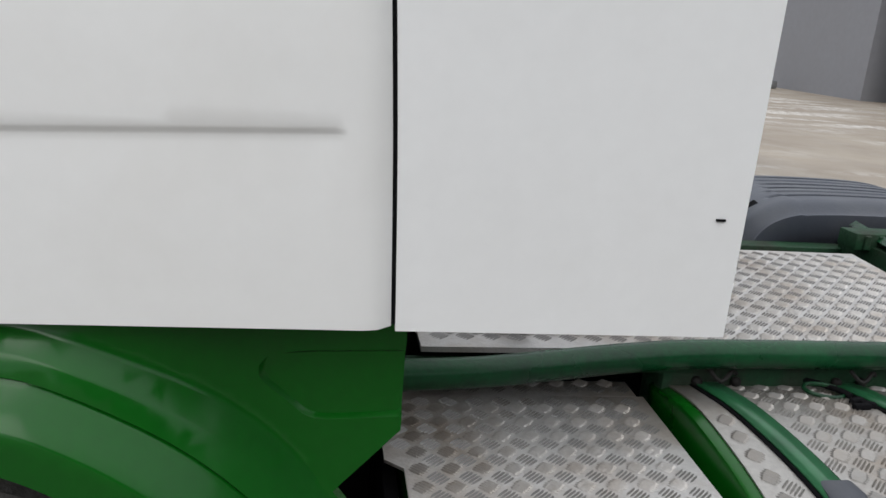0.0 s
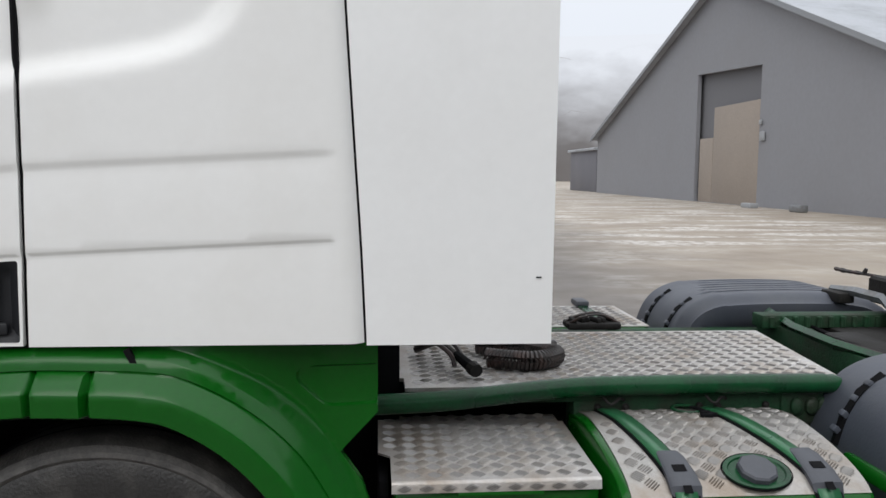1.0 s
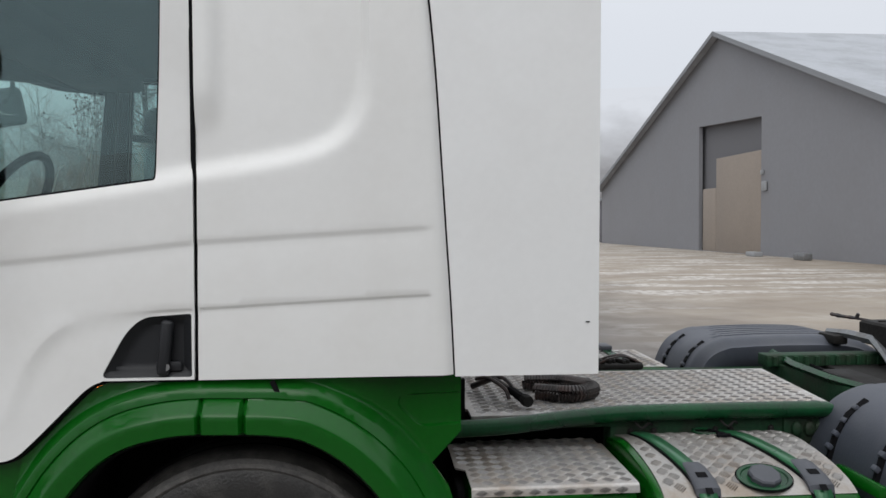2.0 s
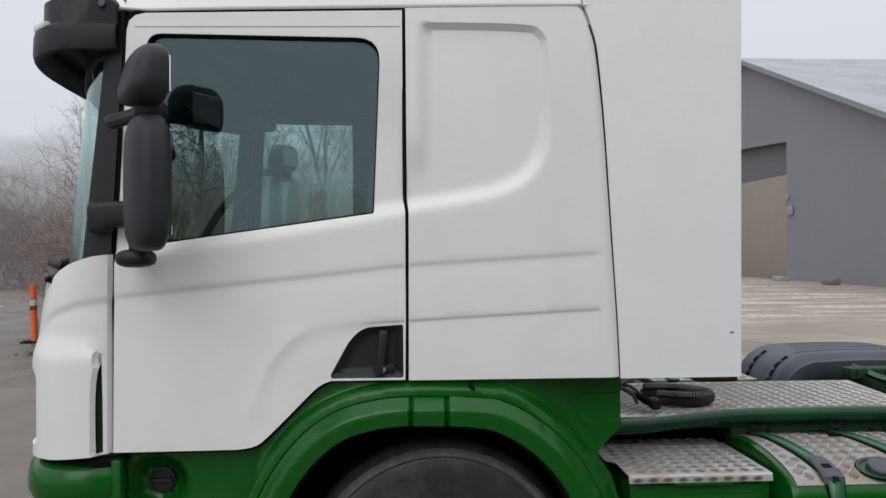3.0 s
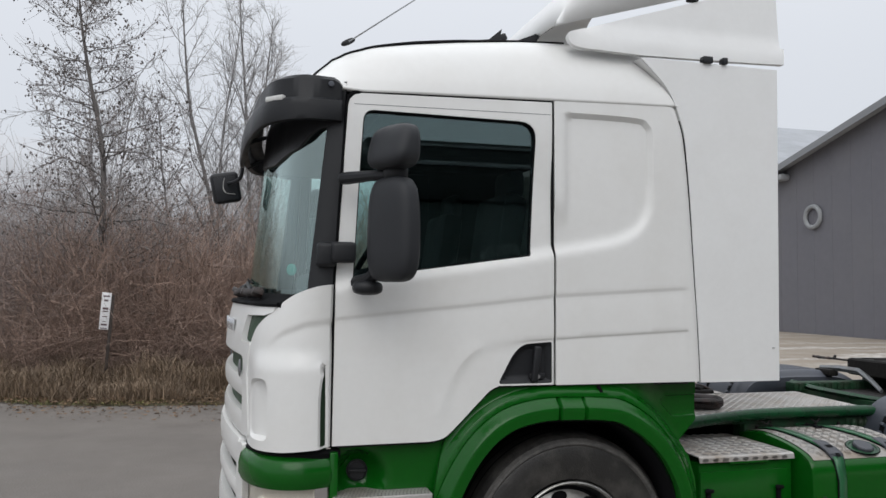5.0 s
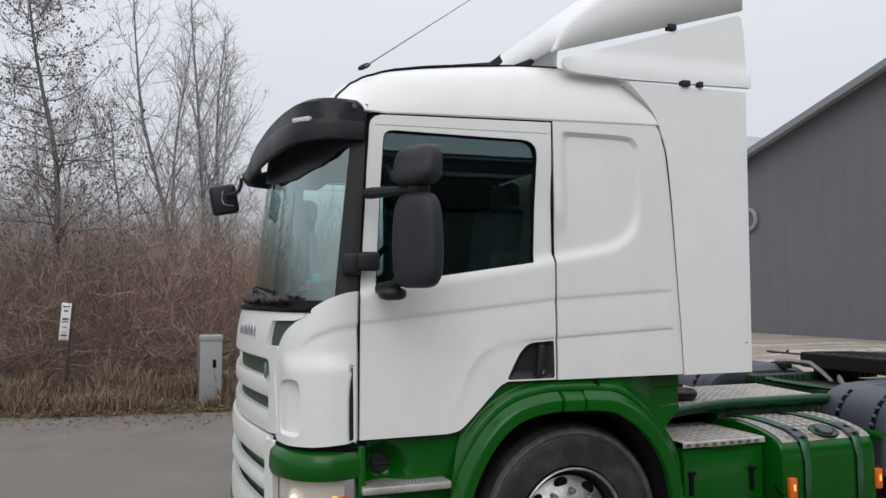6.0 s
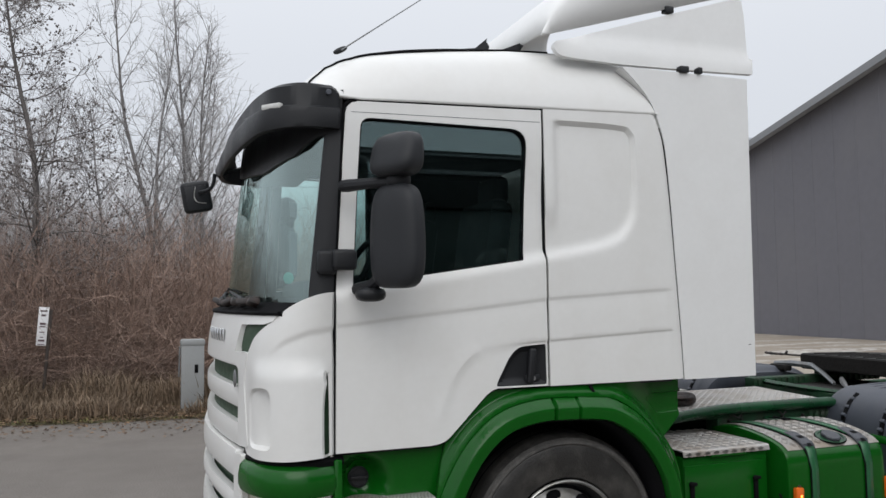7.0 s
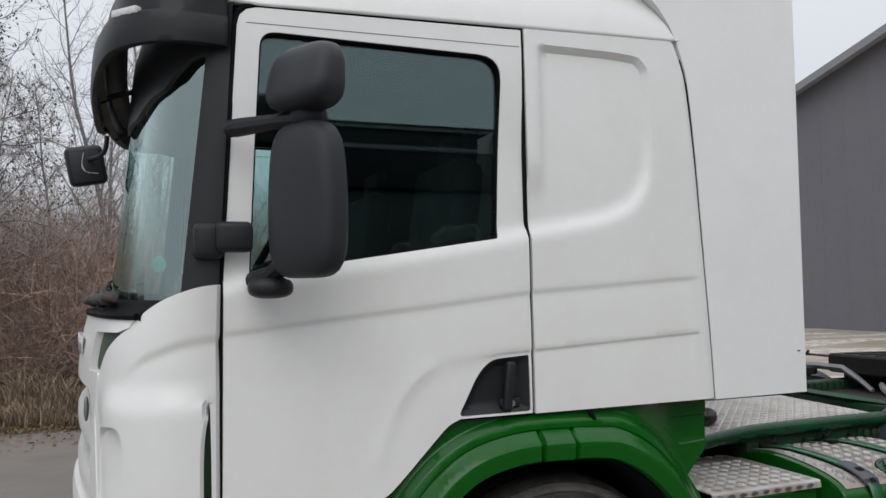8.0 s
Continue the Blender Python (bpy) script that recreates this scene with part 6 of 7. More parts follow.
# ---- barns across the yard ----
def barn_prism(name, label, gable, x0, x1, door=None, clad=None):
    """A long barn: gable outline (y, z) in the plane x0, run back to x1."""
    barn = empty(name, label, "barn")
    clad = clad or BARN
    holes = [np.array(door)] if door else []
    panel("wall", np.array(gable), lambda p: np.stack([np.full(len(p), x0), p[:, 0], p[:, 1]], 1), clad, barn, holes=holes, step=3.0, thick=(0.25, 0, 0), label="grey clad gable wall", flip=True)
    ys = [g[0] for g in gable]
    apex = max(gable, key=lambda g: g[1])
    left = [g for g in gable if g[0] == min(ys) and g[1] > 0.5][0]
    right = [g for g in gable if g[0] == max(ys) and g[1] > 0.5][0]
    for eave in (left, right):
        d = np.array([eave[0] - apex[0], eave[1] - apex[1]])
        d = d / np.linalg.norm(d)
        over = np.array(eave) + d * 0.7
        nrm = np.array([-d[1], d[0]])
        nrm = nrm if nrm[1] > 0 else -nrm
        pts = [np.array(apex), over, over + nrm * 0.10, np.array(apex) + nrm * 0.10]
        v = [(x, p[0], p[1] + 0.02) for x in (x0 - 0.5, x1) for p in pts]
        f = [(0, 1, 2, 3), (7, 6, 5, 4), (0, 4, 5, 1), (1, 5, 6, 2), (2, 6, 7, 3), (3, 7, 4, 0)]
        mesh_object("roof", v, f, BARN_ROOF, barn, "pale grey roof slope", smooth=False)
        t = [np.array(apex) - d * 0.02 + nrm * 0.12, over + nrm * 0.12, over - nrm * 0.14, np.array(apex) - nrm * 0.14]
        v = [(x, p[0], p[1]) for x in (x0 - 0.56, x0 - 0.50) for p in t]
        mesh_object("barge_board", v, f, BARN_EDGE, barn, smooth=False)
        wall_y = eave[0]
        s = 1 if eave is right else -1
        v = [(x, wall_y - s * k, z) for x in (x0 + 0.25, x1) for k, z in ((0, 0), (0, eave[1]), (0.25, eave[1]), (0.25, 0))]
        mesh_object("wall", v, f, clad, barn, smooth=False)
    v = [(x1 + k, y, z) for k in (0, 0.2) for y, z in gable]
    n = len(gable)
    mesh_object("wall", v, [tuple(range(n)), tuple(range(n, 2 * n))[::-1]] + [(i, (i + 1) % n, n + (i + 1) % n, n + i) for i in range(n)], clad, barn, smooth=False)
    # cladding ribs
    pv, pf = [], []
    step_y = 1.0
    y = min(ys) + 0.5 if not door else max(ys)
    while y < max(ys):
        zt = float(np.interp(y, [left[0], apex[0], right[0]], [left[1], apex[1], right[1]])) - 0.05
        spans = [(0.05, zt)]
        for a, b in spans:
            k = len(pv)
            for yy, xx in ((y - 0.04, x0), (y - 0.02, x0 - 0.015), (y + 0.02, x0 - 0.015), (y + 0.04, x0)):
                pv += [(xx - 0.002, yy, a), (xx - 0.002, yy, b)]
            pf += [(k + 2 * i, k + 2 * i + 1, k + 2 * i + 3, k + 2 * i + 2) for i in range(3)]
        y += step_y
    if pv:
        tagged(mesh_object("cladding_rib", pv, pf, clad, barn, smooth=False), kind="stuff")
    return barn


GX = 21.2
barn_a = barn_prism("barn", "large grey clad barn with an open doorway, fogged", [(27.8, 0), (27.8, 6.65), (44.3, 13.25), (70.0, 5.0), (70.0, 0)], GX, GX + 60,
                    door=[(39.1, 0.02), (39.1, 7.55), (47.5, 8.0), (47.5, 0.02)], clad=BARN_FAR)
barn_b = barn_prism("barn", "grey clad barn with a round vent in its gable", [(-14.0, 0), (-14.0, 6.56), (6.0, 12.11), (26.2, 6.56), (26.2, 0)], GX, GX + 60)
# Flat sheet: the barn's shaded, hazy inside is painted as one grey.
v = [(GX + k, y, z) for k in (0.45, 0.6) for y, z in ((37.6, 0), (37.6, 9), (48.4, 9), (48.4, 0))]
mesh_object("doorway_shade_sheet", v, [(0, 1, 2, 3)], BARN_DARK, barn_a, "grey sheet toned as the shaded, hazy barn inside", smooth=False)
stack = empty("bale_stack", "tan stack filling the barn doorway", "bale stack")
for y0, y1, z1 in ((39.15, 45.0, 5.75), (45.05, 47.0, 3.95)):
    box_part("bale", (GX + 0.24, (y0 + y1) / 2, 0.5 * z1), (0.35, y1 - y0, z1), STACK, stack, 0.02)
box_part("wall_lamp", (GX - 0.08, 38.6, 3.75), (0.1, 0.5, 0.5), BARN_TRIM, barn_a, 0.03)
box_part("wall_switch", (GX - 0.08, 38.85, 4.5), (0.1, 0.25, 0.25), BARN_TRIM, barn_a, 0.03)
ringp = [(GX - 0.08, 23.45 + 0.42 * math.cos(a), 4.72 + 0.42 * math.sin(a)) for a in np.linspace(0, 2 * math.pi, 32, endpoint=False)]
vent = tube_part("round_vent", ringp, 0.09, BARN_TRIM, barn_b, 8, "round pale vent ring", closed=True)
bm = bmesh.new()
rbox(bm, (GX - 0.25, 25.6, 6.52), (0.45, 1.6, 0.28), 0.08)
part("wall_light", bm, BARN_TRIM, barn_b, "pale fitting under the eaves")
shed = empty("low_shed", "low grey shed beside the barn, fogged", "shed")
box_part("wall", (GX + 5, 77, 2.0), (9, 10, 4.0), BARN, shed, 0.05)
box_part("roof", (GX + 5, 77, 4.1), (9.6, 10.6, 0.25), BARN_ROOF, shed, 0.05)
bm = bmesh.new()
rbox(bm, (GX - 1.0, 33.0, 0.17), (0.5, 0.9, 0.35), 0.08)
tagged(part("concrete_block", bm, STEEL, None), "pale block lying by the barn wall", "block")
bm = bmesh.new()
rbox(bm, (GX - 1.0, 37.8, 0.12), (0.5, 1.0, 0.25), 0.05)
tagged(part("concrete_block", bm, BARN_TRIM, None), "pale slab lying by the barn doorway", "block")

# ---- fogged distance: glowing sheet, woods and haze painted on ----
def fog_material():
    m = bpy.data.materials.new("painted_fog_woods")
    m.use_nodes = True
    n, l = m.node_tree.nodes, m.node_tree.links
    n.clear()
    out, em = n.new("ShaderNodeOutputMaterial"), n.new("ShaderNodeEmission")
    pos = n.new("ShaderNodeTexCoord")
    sep = n.new("ShaderNodeSeparateXYZ")
    l.new(pos.outputs["Object"], sep.inputs[0])
    mp = n.new("ShaderNodeMapping")
    mp.inputs["Scale"].default_value = (0.05, 0.05, 0.10)
    l.new(pos.outputs["Object"], mp.inputs["Vector"])
    t = n.new("ShaderNodeTexNoise")
    t.inputs["Scale"].default_value, t.inputs["Detail"].default_value, t.inputs["Roughness"].default_value = 2.0, 7, 0.5
    l.new(mp.outputs[0], t.inputs["Vector"])
    h = n.new("ShaderNodeMath")
    h.operation = "MULTIPLY_ADD"
    h.inputs[1].default_value, h.inputs[2].default_value = 16.0, -8.0
    l.new(t.outputs["Fac"], h.inputs[0])
    a = n.new("ShaderNodeMath")
    a.operation = "ADD"
    l.new(sep.outputs["Z"], a.inputs[0])
    l.new(h.outputs[0], a.inputs[1])
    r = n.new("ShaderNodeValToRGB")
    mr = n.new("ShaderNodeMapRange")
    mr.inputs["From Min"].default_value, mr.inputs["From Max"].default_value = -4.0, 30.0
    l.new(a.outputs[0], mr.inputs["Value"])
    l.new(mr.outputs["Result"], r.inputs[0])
    # Height ramp paints the haze, ending in the sky's own colour.
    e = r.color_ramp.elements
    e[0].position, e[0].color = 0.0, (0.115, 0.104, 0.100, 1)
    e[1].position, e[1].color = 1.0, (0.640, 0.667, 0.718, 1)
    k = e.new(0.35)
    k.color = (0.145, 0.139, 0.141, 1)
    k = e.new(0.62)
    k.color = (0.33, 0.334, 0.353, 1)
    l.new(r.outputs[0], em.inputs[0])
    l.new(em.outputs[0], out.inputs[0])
    return m


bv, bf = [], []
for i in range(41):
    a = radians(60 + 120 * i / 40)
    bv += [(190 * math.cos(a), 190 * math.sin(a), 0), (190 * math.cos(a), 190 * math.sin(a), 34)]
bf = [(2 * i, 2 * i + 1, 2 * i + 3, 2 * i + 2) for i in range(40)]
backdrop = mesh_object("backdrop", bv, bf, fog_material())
tagged(backdrop, "glowing backdrop painted as bare woods in fog", "backdrop", kind="structure")

# ---- verge ----
VERGE = material("verge_soil", (0.11, 0.085, 0.055), 0.95, vary=0.3, scale=2, fine=30, tint=(0.085, 0.10, 0.035), tint_amount=0.9, tint_scale=0.8, bump=0.8, bump_scale=25)
edge = smooth_line([(-1.0, 8.35), (-2.1, 8.45), (-3.7, 8.75), (-4.85, 9.45), (-5.4, 10.0), (-5.85, 10.8), (-6.25, 12.2), (-6.5, 13.5), (-7.2, 18.0), (-8.4, 26.0)], 4)
edge = np.concatenate([np.array([(2.6, 45.0), (2.5, 20.0), (2.4, 11.0), (2.1, 9.6), (1.6, 8.9), (1.0, 8.5)]), edge])
verge_v, verge_f = [], []
for x, y in edge:
    w = np.array([-1.0, 30.0]) - np.array([x, y])
    w = w / np.linalg.norm(w)
    verge_v += [(x, y, -0.01), (x + w[0] * 0.5, y + w[1] * 0.5, 0.07), (x + w[0] * 3, y + w[1] * 3, 0.14), (-1.0 + (x + 1) * 0.15, 30.0, 0.2)]
for i in range(len(edge) - 1):
    for k in range(3):
        verge_f.append((i * 4 + k, i * 4 + k + 1, (i + 1) * 4 + k + 1, (i + 1) * 4 + k)[::-1])
verge = mesh_object("verge", verge_v, verge_f, VERGE)
tagged(verge, "rough grass verge with bare soil", "verge", kind="structure")


def verge_line(x):
    o = edge[edge[:, 0].argsort()]
    return float(np.interp(x, o[:, 0], o[:, 1]))


# dry grass
def blades(name, label, count, region, height, mat, seed, lean=0.35, width=0.007):
    rng = np.random.default_rng(seed)
    vv, ff = [], []
    made = 0
    while made < count:
        x, y, dens = region(rng)
        tuft = int(rng.integers(6, 16))
        for _ in range(tuft):
            h = height * rng.uniform(0.4, 1.25) * dens
            a = rng.uniform(0, 6.283)
            bx, by = x + rng.normal(0, 0.07), y + rng.normal(0, 0.07)
            lx, ly = math.cos(a) * h * lean * rng.uniform(0.2, 1.6), math.sin(a) * h * lean * rng.uniform(0.2, 1.6)
            wx, wy = -math.sin(a) * width, math.cos(a) * width
            k = len(vv)
            vv += [(bx - wx, by - wy, 0.03), (bx + wx, by + wy, 0.03), (bx + lx * 0.4 + wx * 0.7, by + ly * 0.4 + wy * 0.7, h * 0.65), (bx + lx * 0.4 - wx * 0.7, by + ly * 0.4 - wy * 0.7, h * 0.65), (bx + lx, by + ly, h * rng.uniform(0.75, 1.0))]
            ff += [(k, k + 1, k + 2, k + 3), (k + 3, k + 2, k + 4)]
            made += 1
    return tagged(mesh_object(name, vv, ff, mat, smooth=False), label, "grass", kind="stuff")


DRY = material("dry_winter_grass", (0.20, 0.145, 0.098), 0.9, vary=0.2, scale=1.0, fine=5, spread=0.45)
MOSSY = material("mossy_green_grass", (0.175, 0.165, 0.062), 0.9, vary=0.25, scale=1.0, fine=5, spread=0.4)


def strip(lo, hi, d0, d1):
    def pick(rng):
        x = rng.uniform(lo, hi)
        d = d0 + (d1 - d0) * rng.uniform(0, 1) ** 1.3
        clump = 0.5 + 0.5 * math.sin(2.3 * x + 1.7 * math.sin(1.9 * d + 0.8 * x)) * math.cos(1.3 * x - 2.1 * d)
        return x, verge_line(x) + d, min(1.0, 0.35 + d * 0.6) * (0.45 + 0.95 * clump)
    return pick


blades("dry_grass", "tall dry straw-coloured grass along the verge", 24000, strip(-5.8, 2.0, 0.25, 3.2), 0.50, DRY, 1, 0.5)
blades("short_grass", "low mossy green grass at the verge edge", 13000, strip(-5.8, 2.0, 0.03, 1.6), 0.14, MOSSY, 2, 0.7)
blades("corner_grass", "tangled yellow-green grass at the verge corner", 9000, lambda rng: (rng.uniform(-6.1, -3.9), rng.uniform(10.4, 14.5), rng.uniform(0.5, 1.1)), 0.24, MOSSY, 3, 0.9)


# fallen leaves and crumbs of soil, thinning out on to the asphalt
LITTER = material("brown_leaf_litter", (0.15, 0.095, 0.055), 0.9, vary=0.3, scale=3, spread=0.6)
rng = np.random.default_rng(31)
vv, ff = [], []
for _ in range(9000):
    x = rng.uniform(-5.7, 2.0)
    d = abs(rng.normal(0.35, 0.75)) if rng.uniform() < 0.90 else -abs(rng.normal(0, 0.5))
    y = verge_line(x) + d
    z = 0.004 if d < 0 else min(0.08, 0.012 + 0.16 * d) + rng.uniform(0, 0.03)
    a, r = rng.uniform(0, 6.283), rng.uniform(0.012, 0.04)
    k = len(vv)
    for t, w in ((0, 1.0), (1.7, 0.55), (3.14, 1.0), (4.6, 0.55)):
        vv.append((x + r * w * math.cos(a + t), y + r * w * math.sin(a + t), z + rng.uniform(0, 0.02)))
    ff += [(k, k + 1, k + 2), (k, k + 2, k + 3)]
tagged(mesh_object("leaf_litter", vv, ff, LITTER, smooth=False), "brown fallen leaves scattered along the verge", "leaves", kind="stuff")

# ---- trees and thicket ----
# BARK, TWIG, PALE_TWIG and RED_TWIG are lightened: fog is put into the colours.
BARK = material("grey_brown_bark", (0.20, 0.19, 0.186), 0.9, vary=0.3, scale=4, fine=40, bump=0.5, bump_scale=40)
TWIG = material("haze_greyed_twigs", (0.33, 0.313, 0.307), 0.9, vary=0.2, scale=2, spread=0.3)
# Palest twigs: haze over the farther trees is painted in.
PALE_TWIG = material("haze_paled_twigs", (0.41, 0.405, 0.41), 0.9, vary=0.2, scale=2, spread=0.3)
RED_TWIG = material("red_brown_thicket_twigs", (0.275, 0.195, 0.157), 0.9, vary=0.25, scale=1.5, spread=0.45)
ALDER_TWIG = material("dark_alder_twigs", (0.235, 0.215, 0.208), 0.9, vary=0.2, scale=2, spread=0.3)
ALDER_BARK = material("dark_alder_bark", (0.115, 0.105, 0.10), 0.9, vary=0.3, scale=4, fine=40, bump=0.5, bump_scale=40)
BUSH_TWIG = material("grey_brown_bush_twigs", (0.235, 0.185, 0.165), 0.9, vary=0.2, scale=1.5, spread=0.4)
# Grey-brown with the far fog put into the colour.
FOG_TWIG = material("fog_toned_brush_twigs", (0.20, 0.187, 0.186), 0.9, vary=0.15, scale=0.5, spread=0.12)
CONE = material("dark_alder_cones", (0.125, 0.108, 0.100), 0.9, vary=0.3, spread=0.5)


class Sticks:
    """Collects tapered sticks as one mesh."""

    def __init__(self):
        self.v, self.f = [], []

    def add(self, pts, r0, r1, sides):
        k0 = len(self.v)
        n = len(pts)
        for i, p in enumerate(pts):
            d = (pts[min(i + 1, n - 1)] - pts[max(i - 1, 0)])
            d = d / (np.linalg.norm(d) + 1e-9)
            ref = np.array((1.0, 0, 0)) if abs(d[0]) < 0.8 else np.array((0, 1.0, 0))
            a = np.cross(d, ref)
            a = a / np.linalg.norm(a)
            b = np.cross(d, a)
            r = r0 + (r1 - r0) * i / (n - 1)
            for k in range(sides):
                w = 2 * math.pi * k / sides
                self.v.append(p + (a * math.cos(w) + b * math.sin(w)) * r)
        for i in range(n - 1):
            for k in range(sides):
                q = (k + 1) % sides
                self.f.append((k0 + i * sides + k, k0 + i * sides + q, k0 + (i + 1) * sides + q, k0 + (i + 1) * sides + k))


def bent(rng, start, way, length, n, wander, lift):
    pts = [np.array(start, float)]
    d = np.array(way, float)
    d = d / np.linalg.norm(d)
    for _ in range(n):
        d = d + rng.normal(0, wander, 3) + np.array((0, 0, lift))
        d = d / np.linalg.norm(d)
        pts.append(pts[-1] + d * length / n)
    return pts


def tree(name, label, base, height, seed, twig_mat, limbs=34, lowest=0.22, spread=0.42, upright=0.35, cones=0, stems=1, trunk_r=0.09, bark=None, fine=9):
    rng = np.random.default_rng(seed)
    thing = empty(name, label, "tree")
    wood, twigs, cv, cf = Sticks(), Sticks(), [], []
    for s in range(stems):
        lean = rng.normal(0, 0.06 if stems == 1 else 0.16, 2)
        trunk = bent(rng, base, (lean[0], lean[1], 1), height * rng.uniform(0.9, 1.05), 14, 0.045, 0.03)
        wood.add(trunk, trunk_r * rng.uniform(0.5, 0.7), 0.010, 8)
        tp = np.array(trunk)
        for i in range(limbs):
            u = lowest + (1 - lowest) * (i + rng.uniform(0, 1)) / limbs
            at = tp[min(int(u * 14), 13)] * (1 - (u * 14) % 1) + tp[min(int(u * 14) + 1, 14)] * ((u * 14) % 1)
            a = rng.uniform(0, 6.283)
            ln = height * spread * (1.05 - u) ** 0.8 * rng.uniform(0.55, 1.1) + 0.35
            limb = bent(rng, at, (math.cos(a), math.sin(a), upright + rng.uniform(-0.1, 0.5)), ln, 6, 0.14, 0.05)
            wood.add(limb, 0.017 * (1.05 - u) * height / 8 + 0.006, 0.003, 5)
            for j in range(int(3 + ln * 3)):
                k = int(rng.integers(1, 6))
                b = bent(rng, limb[k], limb[k] - limb[k - 1] + rng.normal(0, ln * 0.12, 3), ln * rng.uniform(0.25, 0.55), 4, 0.2, 0.05)
                twigs.add(b, 0.0075, 0.003, 3)
                for q in range(fine):
                    m = int(rng.integers(1, 5))
                    c = bent(rng, b[m], b[m] - b[m - 1] + rng.normal(0, 0.07, 3), rng.uniform(0.15, 0.5), 2, 0.25, 0.03)
                    twigs.add(c, 0.004, 0.002, 3)
                    if rng.uniform() < cones:
                        for _ in range(int(rng.integers(1, 4))):
                            p = c[-1] + rng.normal(0, 0.03, 3)
                            z = len(cv)
                            r = rng.uniform(0.009, 0.024)
                            cv += [p + np.array(o) * r for o in ((1, 0, 0), (-1, 0, 0), (0, 1, 0), (0, -1, 0), (0, 0, 1.3), (0, 0, -1.3))]
                            cf += [tuple(z + e for e in t) for t in ((0, 2, 4), (2, 1, 4), (1, 3, 4), (3, 0, 4), (2, 0, 5), (1, 2, 5), (3, 1, 5), (0, 3, 5))]
    mesh_object("trunk", wood.v, wood.f, bark or BARK, thing, sharp=60)
    mesh_object("crown", twigs.v, twigs.f, twig_mat, thing, smooth=False)
    if cv:
        tagged(mesh_object("cone", cv, cf, CONE, thing, smooth=False), "dark alder cones", kind="stuff")
    return thing


tree("alder_tree", "bare alder with dark cones and a slender trunk", (-3.75, 12.6, 0.0), 8.9, 11, ALDER_TWIG, limbs=64, lowest=0.14, spread=0.235, upright=0.12, cones=0.42, trunk_r=0.13, bark=ALDER_BARK)
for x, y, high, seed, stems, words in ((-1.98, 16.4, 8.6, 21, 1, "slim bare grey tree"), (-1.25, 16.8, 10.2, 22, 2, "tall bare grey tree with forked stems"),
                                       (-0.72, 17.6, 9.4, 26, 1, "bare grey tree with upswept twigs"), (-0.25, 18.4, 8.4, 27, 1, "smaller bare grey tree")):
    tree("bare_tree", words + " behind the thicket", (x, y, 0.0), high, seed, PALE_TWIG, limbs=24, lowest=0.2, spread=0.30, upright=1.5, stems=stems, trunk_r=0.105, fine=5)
tree("bare_tree", "slim brown tree with dry clusters in the thicket", (-2.75, 15.0, 0.0), 6.6, 23, ALDER_TWIG, limbs=30, lowest=0.2, spread=0.28, upright=0.5, trunk_r=0.07, cones=0.14)
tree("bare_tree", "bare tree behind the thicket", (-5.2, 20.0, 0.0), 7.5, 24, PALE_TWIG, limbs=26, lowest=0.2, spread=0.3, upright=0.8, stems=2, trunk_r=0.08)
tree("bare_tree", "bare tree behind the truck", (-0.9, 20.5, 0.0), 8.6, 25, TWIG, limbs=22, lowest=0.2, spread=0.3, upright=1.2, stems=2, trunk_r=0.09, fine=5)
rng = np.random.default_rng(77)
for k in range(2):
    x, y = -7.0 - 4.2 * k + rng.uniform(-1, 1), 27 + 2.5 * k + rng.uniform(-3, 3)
    tree("misty_tree", "bare tree paled as if standing in fog", (x, y, 0.0), rng.uniform(7, 10), 40 + k, PALE_TWIG, limbs=14, lowest=0.2, spread=0.3, upright=0.8, stems=2, trunk_r=0.09, bark=PALE_TWIG, fine=4)


def thicket(name, label, count, region, height, mat, seed, branch=9, arch=0.0, twigs=0):
    """Many thin stems from the ground; arch: how far side branches lie flat; twigs: fine ones on each branch."""
    rng = np.random.default_rng(seed)
    st = Sticks()
    for _ in range(count):
        x, y, h = region(rng)
        h = height * h * rng.uniform(0.5, 1.1)
        a = rng.uniform(0, 6.283)
        out = 0.35 + 0.4 * arch
        stem = bent(rng, (x, y, 0.0), (math.cos(a) * out, math.sin(a) * out, 1), h, 5, 0.16, 0.02 - 0.06 * arch)
        st.add(stem, 0.008, 0.003, 3)
        for _ in range(branch):
            m = int(rng.integers(1, 6))
            w = rng.uniform(0, 6.283)
            way = (stem[m] - stem[m - 1]) * (1 - 0.8 * arch) + rng.normal(0, 0.22, 3) + np.array((math.cos(w), math.sin(w), 0.0)) * arch * 0.6
            b = bent(rng, stem[m], way, rng.uniform(0.3, 0.9) * (1 + 0.5 * arch), 2, 0.25, 0.02 - 0.10 * arch)
            st.add(b, 0.0042, 0.0018, 3)
            for _ in range(twigs):
                c = bent(rng, b[int(rng.integers(1, 3))], b[1] - b[0] + rng.normal(0, 0.25, 3), rng.uniform(0.15, 0.45), 1, 0.2, 0.0)
                st.add(c, 0.0026, 0.0014, 3)
    return tagged(mesh_object(name, st.v, st.f, mat, smooth=False), label, "shrubs", kind="stuff")


thicket("red_brown_thicket", "dense red-brown leafless thicket", 2100, lambda r: (r.uniform(-4.6, 1.9), 11.6 + r.uniform(0, 1) ** 1.2 * 4.5, r.uniform(0.6, 1.05)), 3.1, RED_TWIG, 5, twigs=1)
thicket("low_brush", "low tangled brown brush before the thicket", 900, lambda r: (r.uniform(-5.0, 1.9), 10.9 + r.uniform(0, 1.6), r.uniform(0.5, 1.1)), 1.5, RED_TWIG, 6, 10, 0.5, 1)
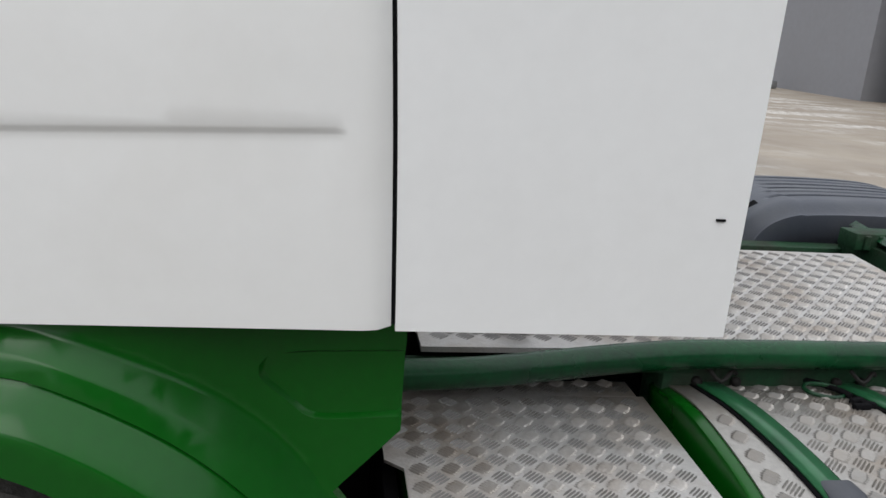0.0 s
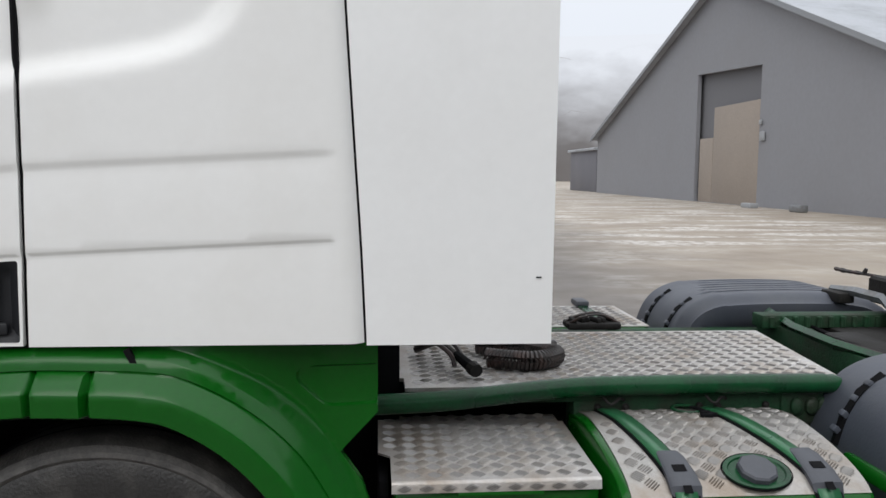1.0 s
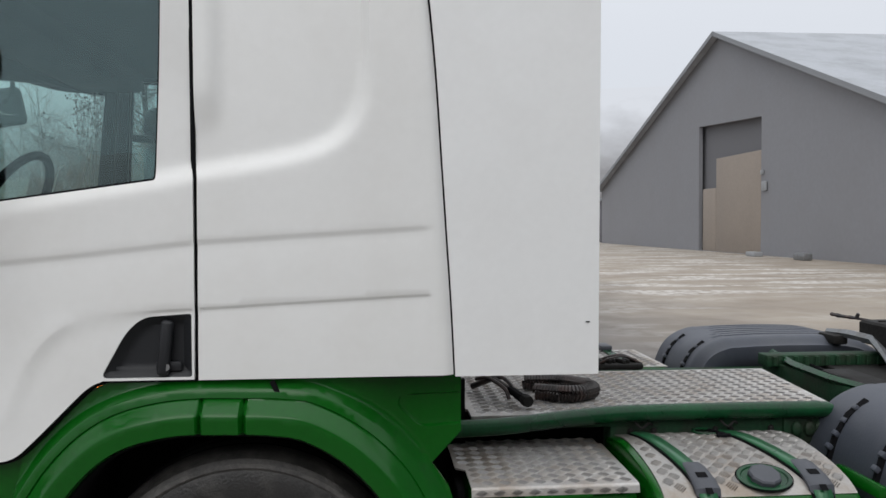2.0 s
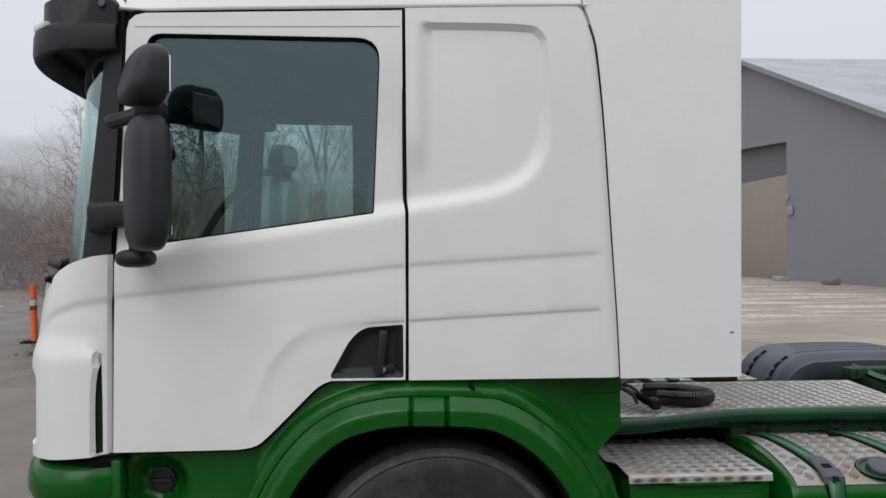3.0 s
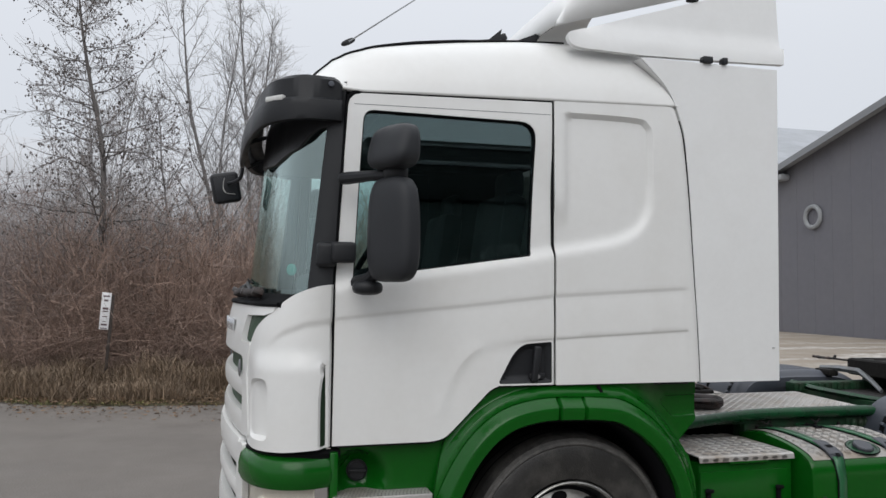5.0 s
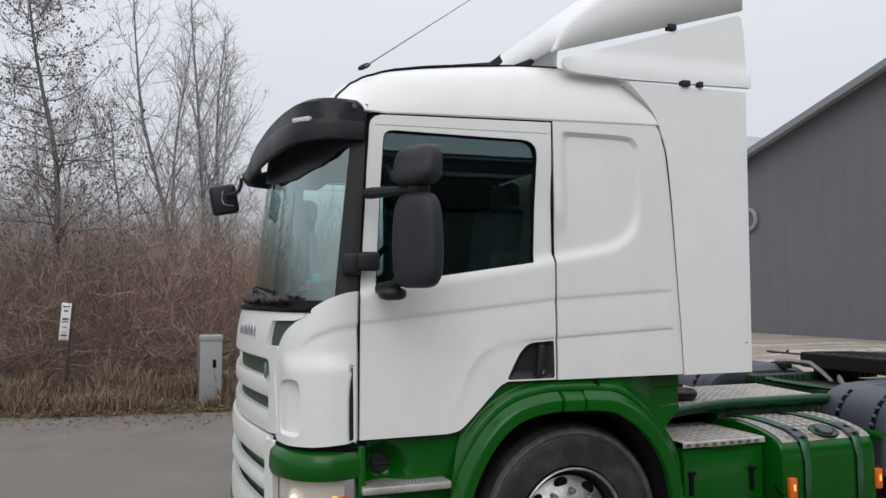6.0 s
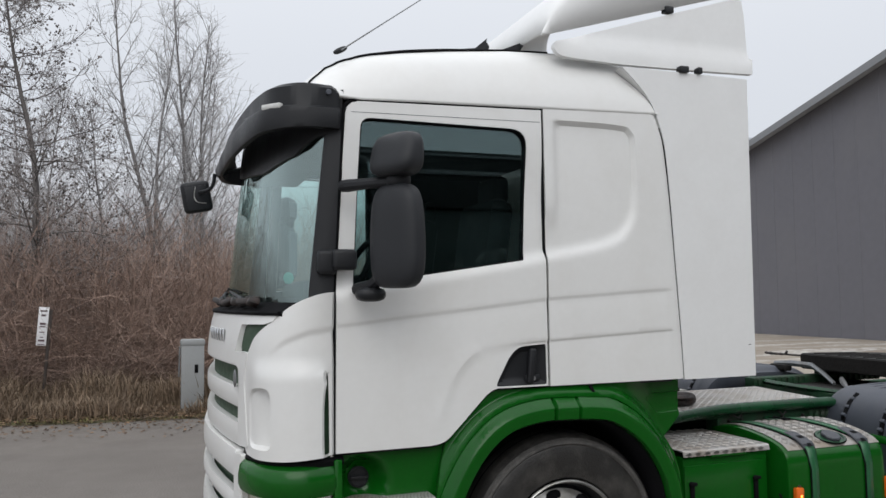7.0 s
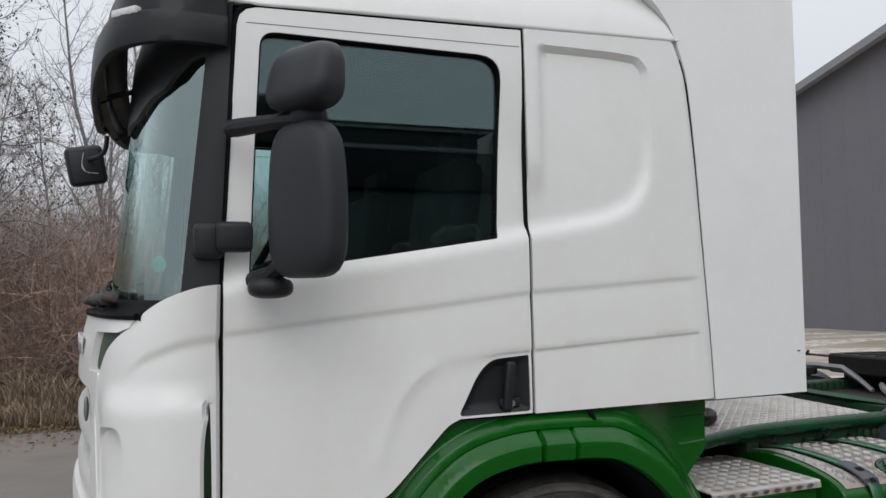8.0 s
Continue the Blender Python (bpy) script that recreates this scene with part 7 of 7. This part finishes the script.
thicket("big_bush", "spreading grey-brown bush at the verge corner", 330, lambda r: (-4.55 + r.normal(0, 0.62), 14.0 + r.normal(0, 0.8), r.uniform(0.7, 1.15)), 3.9, BUSH_TWIG, 7, 16, 0.75, 3)
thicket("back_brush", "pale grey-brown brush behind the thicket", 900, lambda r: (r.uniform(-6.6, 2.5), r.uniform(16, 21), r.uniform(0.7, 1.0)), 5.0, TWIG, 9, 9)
thicket("far_brush", "grey-brown woodland edge toned as if deep in fog", 2600, lambda r: (r.uniform(-34, -7), 33 + r.uniform(0, 8), r.uniform(0.5, 1.1)), 6.2, FOG_TWIG, 8, 9, 0.2)

# ---- sign, cabinet, marker post ----
sign = empty("sign_post", "narrow white notice board on a thin dark post", "sign")
lean = Euler((0, radians(3), 0)).to_matrix()
box_part("post", (-3.34, 10.52, 0.76), (0.045, 0.045, 1.55), POST, sign, 0.004, turn=Euler((0, radians(4), 0)).to_matrix())
board = box_part("board", (-3.40, 10.49, 1.275), (0.145, 0.015, 0.60), SIGN_WHITE, sign, 0.004, "white notice board", turn=Euler((0, radians(4), 0)).to_matrix())
for dz, w, h, mt in ((0.24, 0.10, 0.022, SIGN_INK), (0.17, 0.06, 0.03, SIGN_INK), (0.04, 0.085, 0.035, SIGN_INK), (-0.005, 0.08, 0.02, SIGN_INK), (-0.09, 0.07, 0.014, SIGN_INK), (-0.17, 0.05, 0.012, SIGN_INK), (-0.22, 0.09, 0.03, SIGN_INK), (-0.28, 0.10, 0.012, SIGN_INK)):
    box_part("printed_bar", (-3.40 + 0.07 * dz, 10.481, 1.275 + dz), (w, 0.003, h), mt, board, 0.0, turn=Euler((0, radians(4), 0)).to_matrix())

cabinet = empty("cable_cabinet", "grey outdoor cable cabinet standing on the verge edge", "cabinet")
box_part("body", (-1.22, 8.95, 0.50), (0.32, 0.24, 1.0), CABINET, cabinet, 0.012)
box_part("lid", (-1.22, 8.95, 1.035), (0.345, 0.265, 0.10), CABINET, cabinet, 0.03)
box_part("latch", (-1.17, 8.825, 0.66), (0.05, 0.014, 0.12), GAP, cabinet, 0.004, "black cabinet latch")
box_part("base", (-1.22, 8.95, 0.03), (0.34, 0.26, 0.10), CABINET, cabinet, 0.006)
tube_part("side_pipe", [(-1.41, 8.9, 0.55), (-1.40, 8.88, 0.98), (-1.37, 8.9, 1.02)], 0.012, STEEL, cabinet, 6)

post = empty("marker_post", "orange plastic marker post with a grey reflex band", "marker post")
PX, PY = -6.86, 12.55
tube_part("post_body", [(PX, PY, 0.0), (PX - 0.02, PY, 0.62), (PX - 0.035, PY, 1.10)], 0.060, ORANGE, post, 14)
tube_part("reflex_band", [(PX - 0.023, PY, 0.70), (PX - 0.027, PY, 0.81)], 0.0625, REFLEX, post, 14)
tube_part("dark_band", [(PX - 0.021, PY, 0.62), (PX - 0.0235, PY, 0.70)], 0.0625, POST, post, 14)
box_part("foot", (PX, PY, 0.02), (0.42, 0.3, 0.04), GAP, post, 0.01)
for x, y, w in ((-13.3, 22.9, 1.6),):
    tagged(box_part("road_mark", (x, y, 0.006), (w, 0.35, 0.006), SIGN_WHITE, None, 0.0), "white painted road mark", "road mark", kind="structure")

# ---- dark trailer standing behind the viewer, seen as a reflection in the side window ----
TRAILER = material("dark_green_trailer_side", (0.02, 0.035, 0.03), 0.5, vary=0.15, scale=1.0)
TRAILER_TOP = material("black_trailer_top", (0.008, 0.010, 0.010), 0.6, vary=0.15, scale=1.0)
trailer = empty("parked_trailer", "dark box trailer parked opposite the truck", "trailer")
box_part("body", (6.33, -6.28, 1.80), (12.7, 2.5, 1.70), TRAILER, trailer, 0.03)
box_part("upper_body", (6.295, -6.20, 2.985), (12.7, 2.5, 0.65), TRAILER_TOP, trailer, 0.02, "darker overhanging upper body")
for z, h in ((3.255, 0.03), (3.06, 0.05)):
    box_part("rail", (6.3, -4.94, z), (12.6, 0.03, h), STEEL, trailer, 0.005)
for x in (8.8, 10.1, 11.4):
    bm = bmesh.new()
    lathe(bm, (x, -5.0, 0.5), [(0.0, 0.0), (0.0, 0.49), (-0.05, 0.5), (-0.3, 0.5), (-0.3, 0.0)], 32)
    bmesh.ops.reverse_faces(bm, faces=bm.faces)
    part("wheel", bm, TYRE, trailer)
for x in (1.6,):
    box_part("landing_leg", (x, -5.4, 0.6), (0.12, 0.12, 1.2), STEEL, trailer, 0.01)
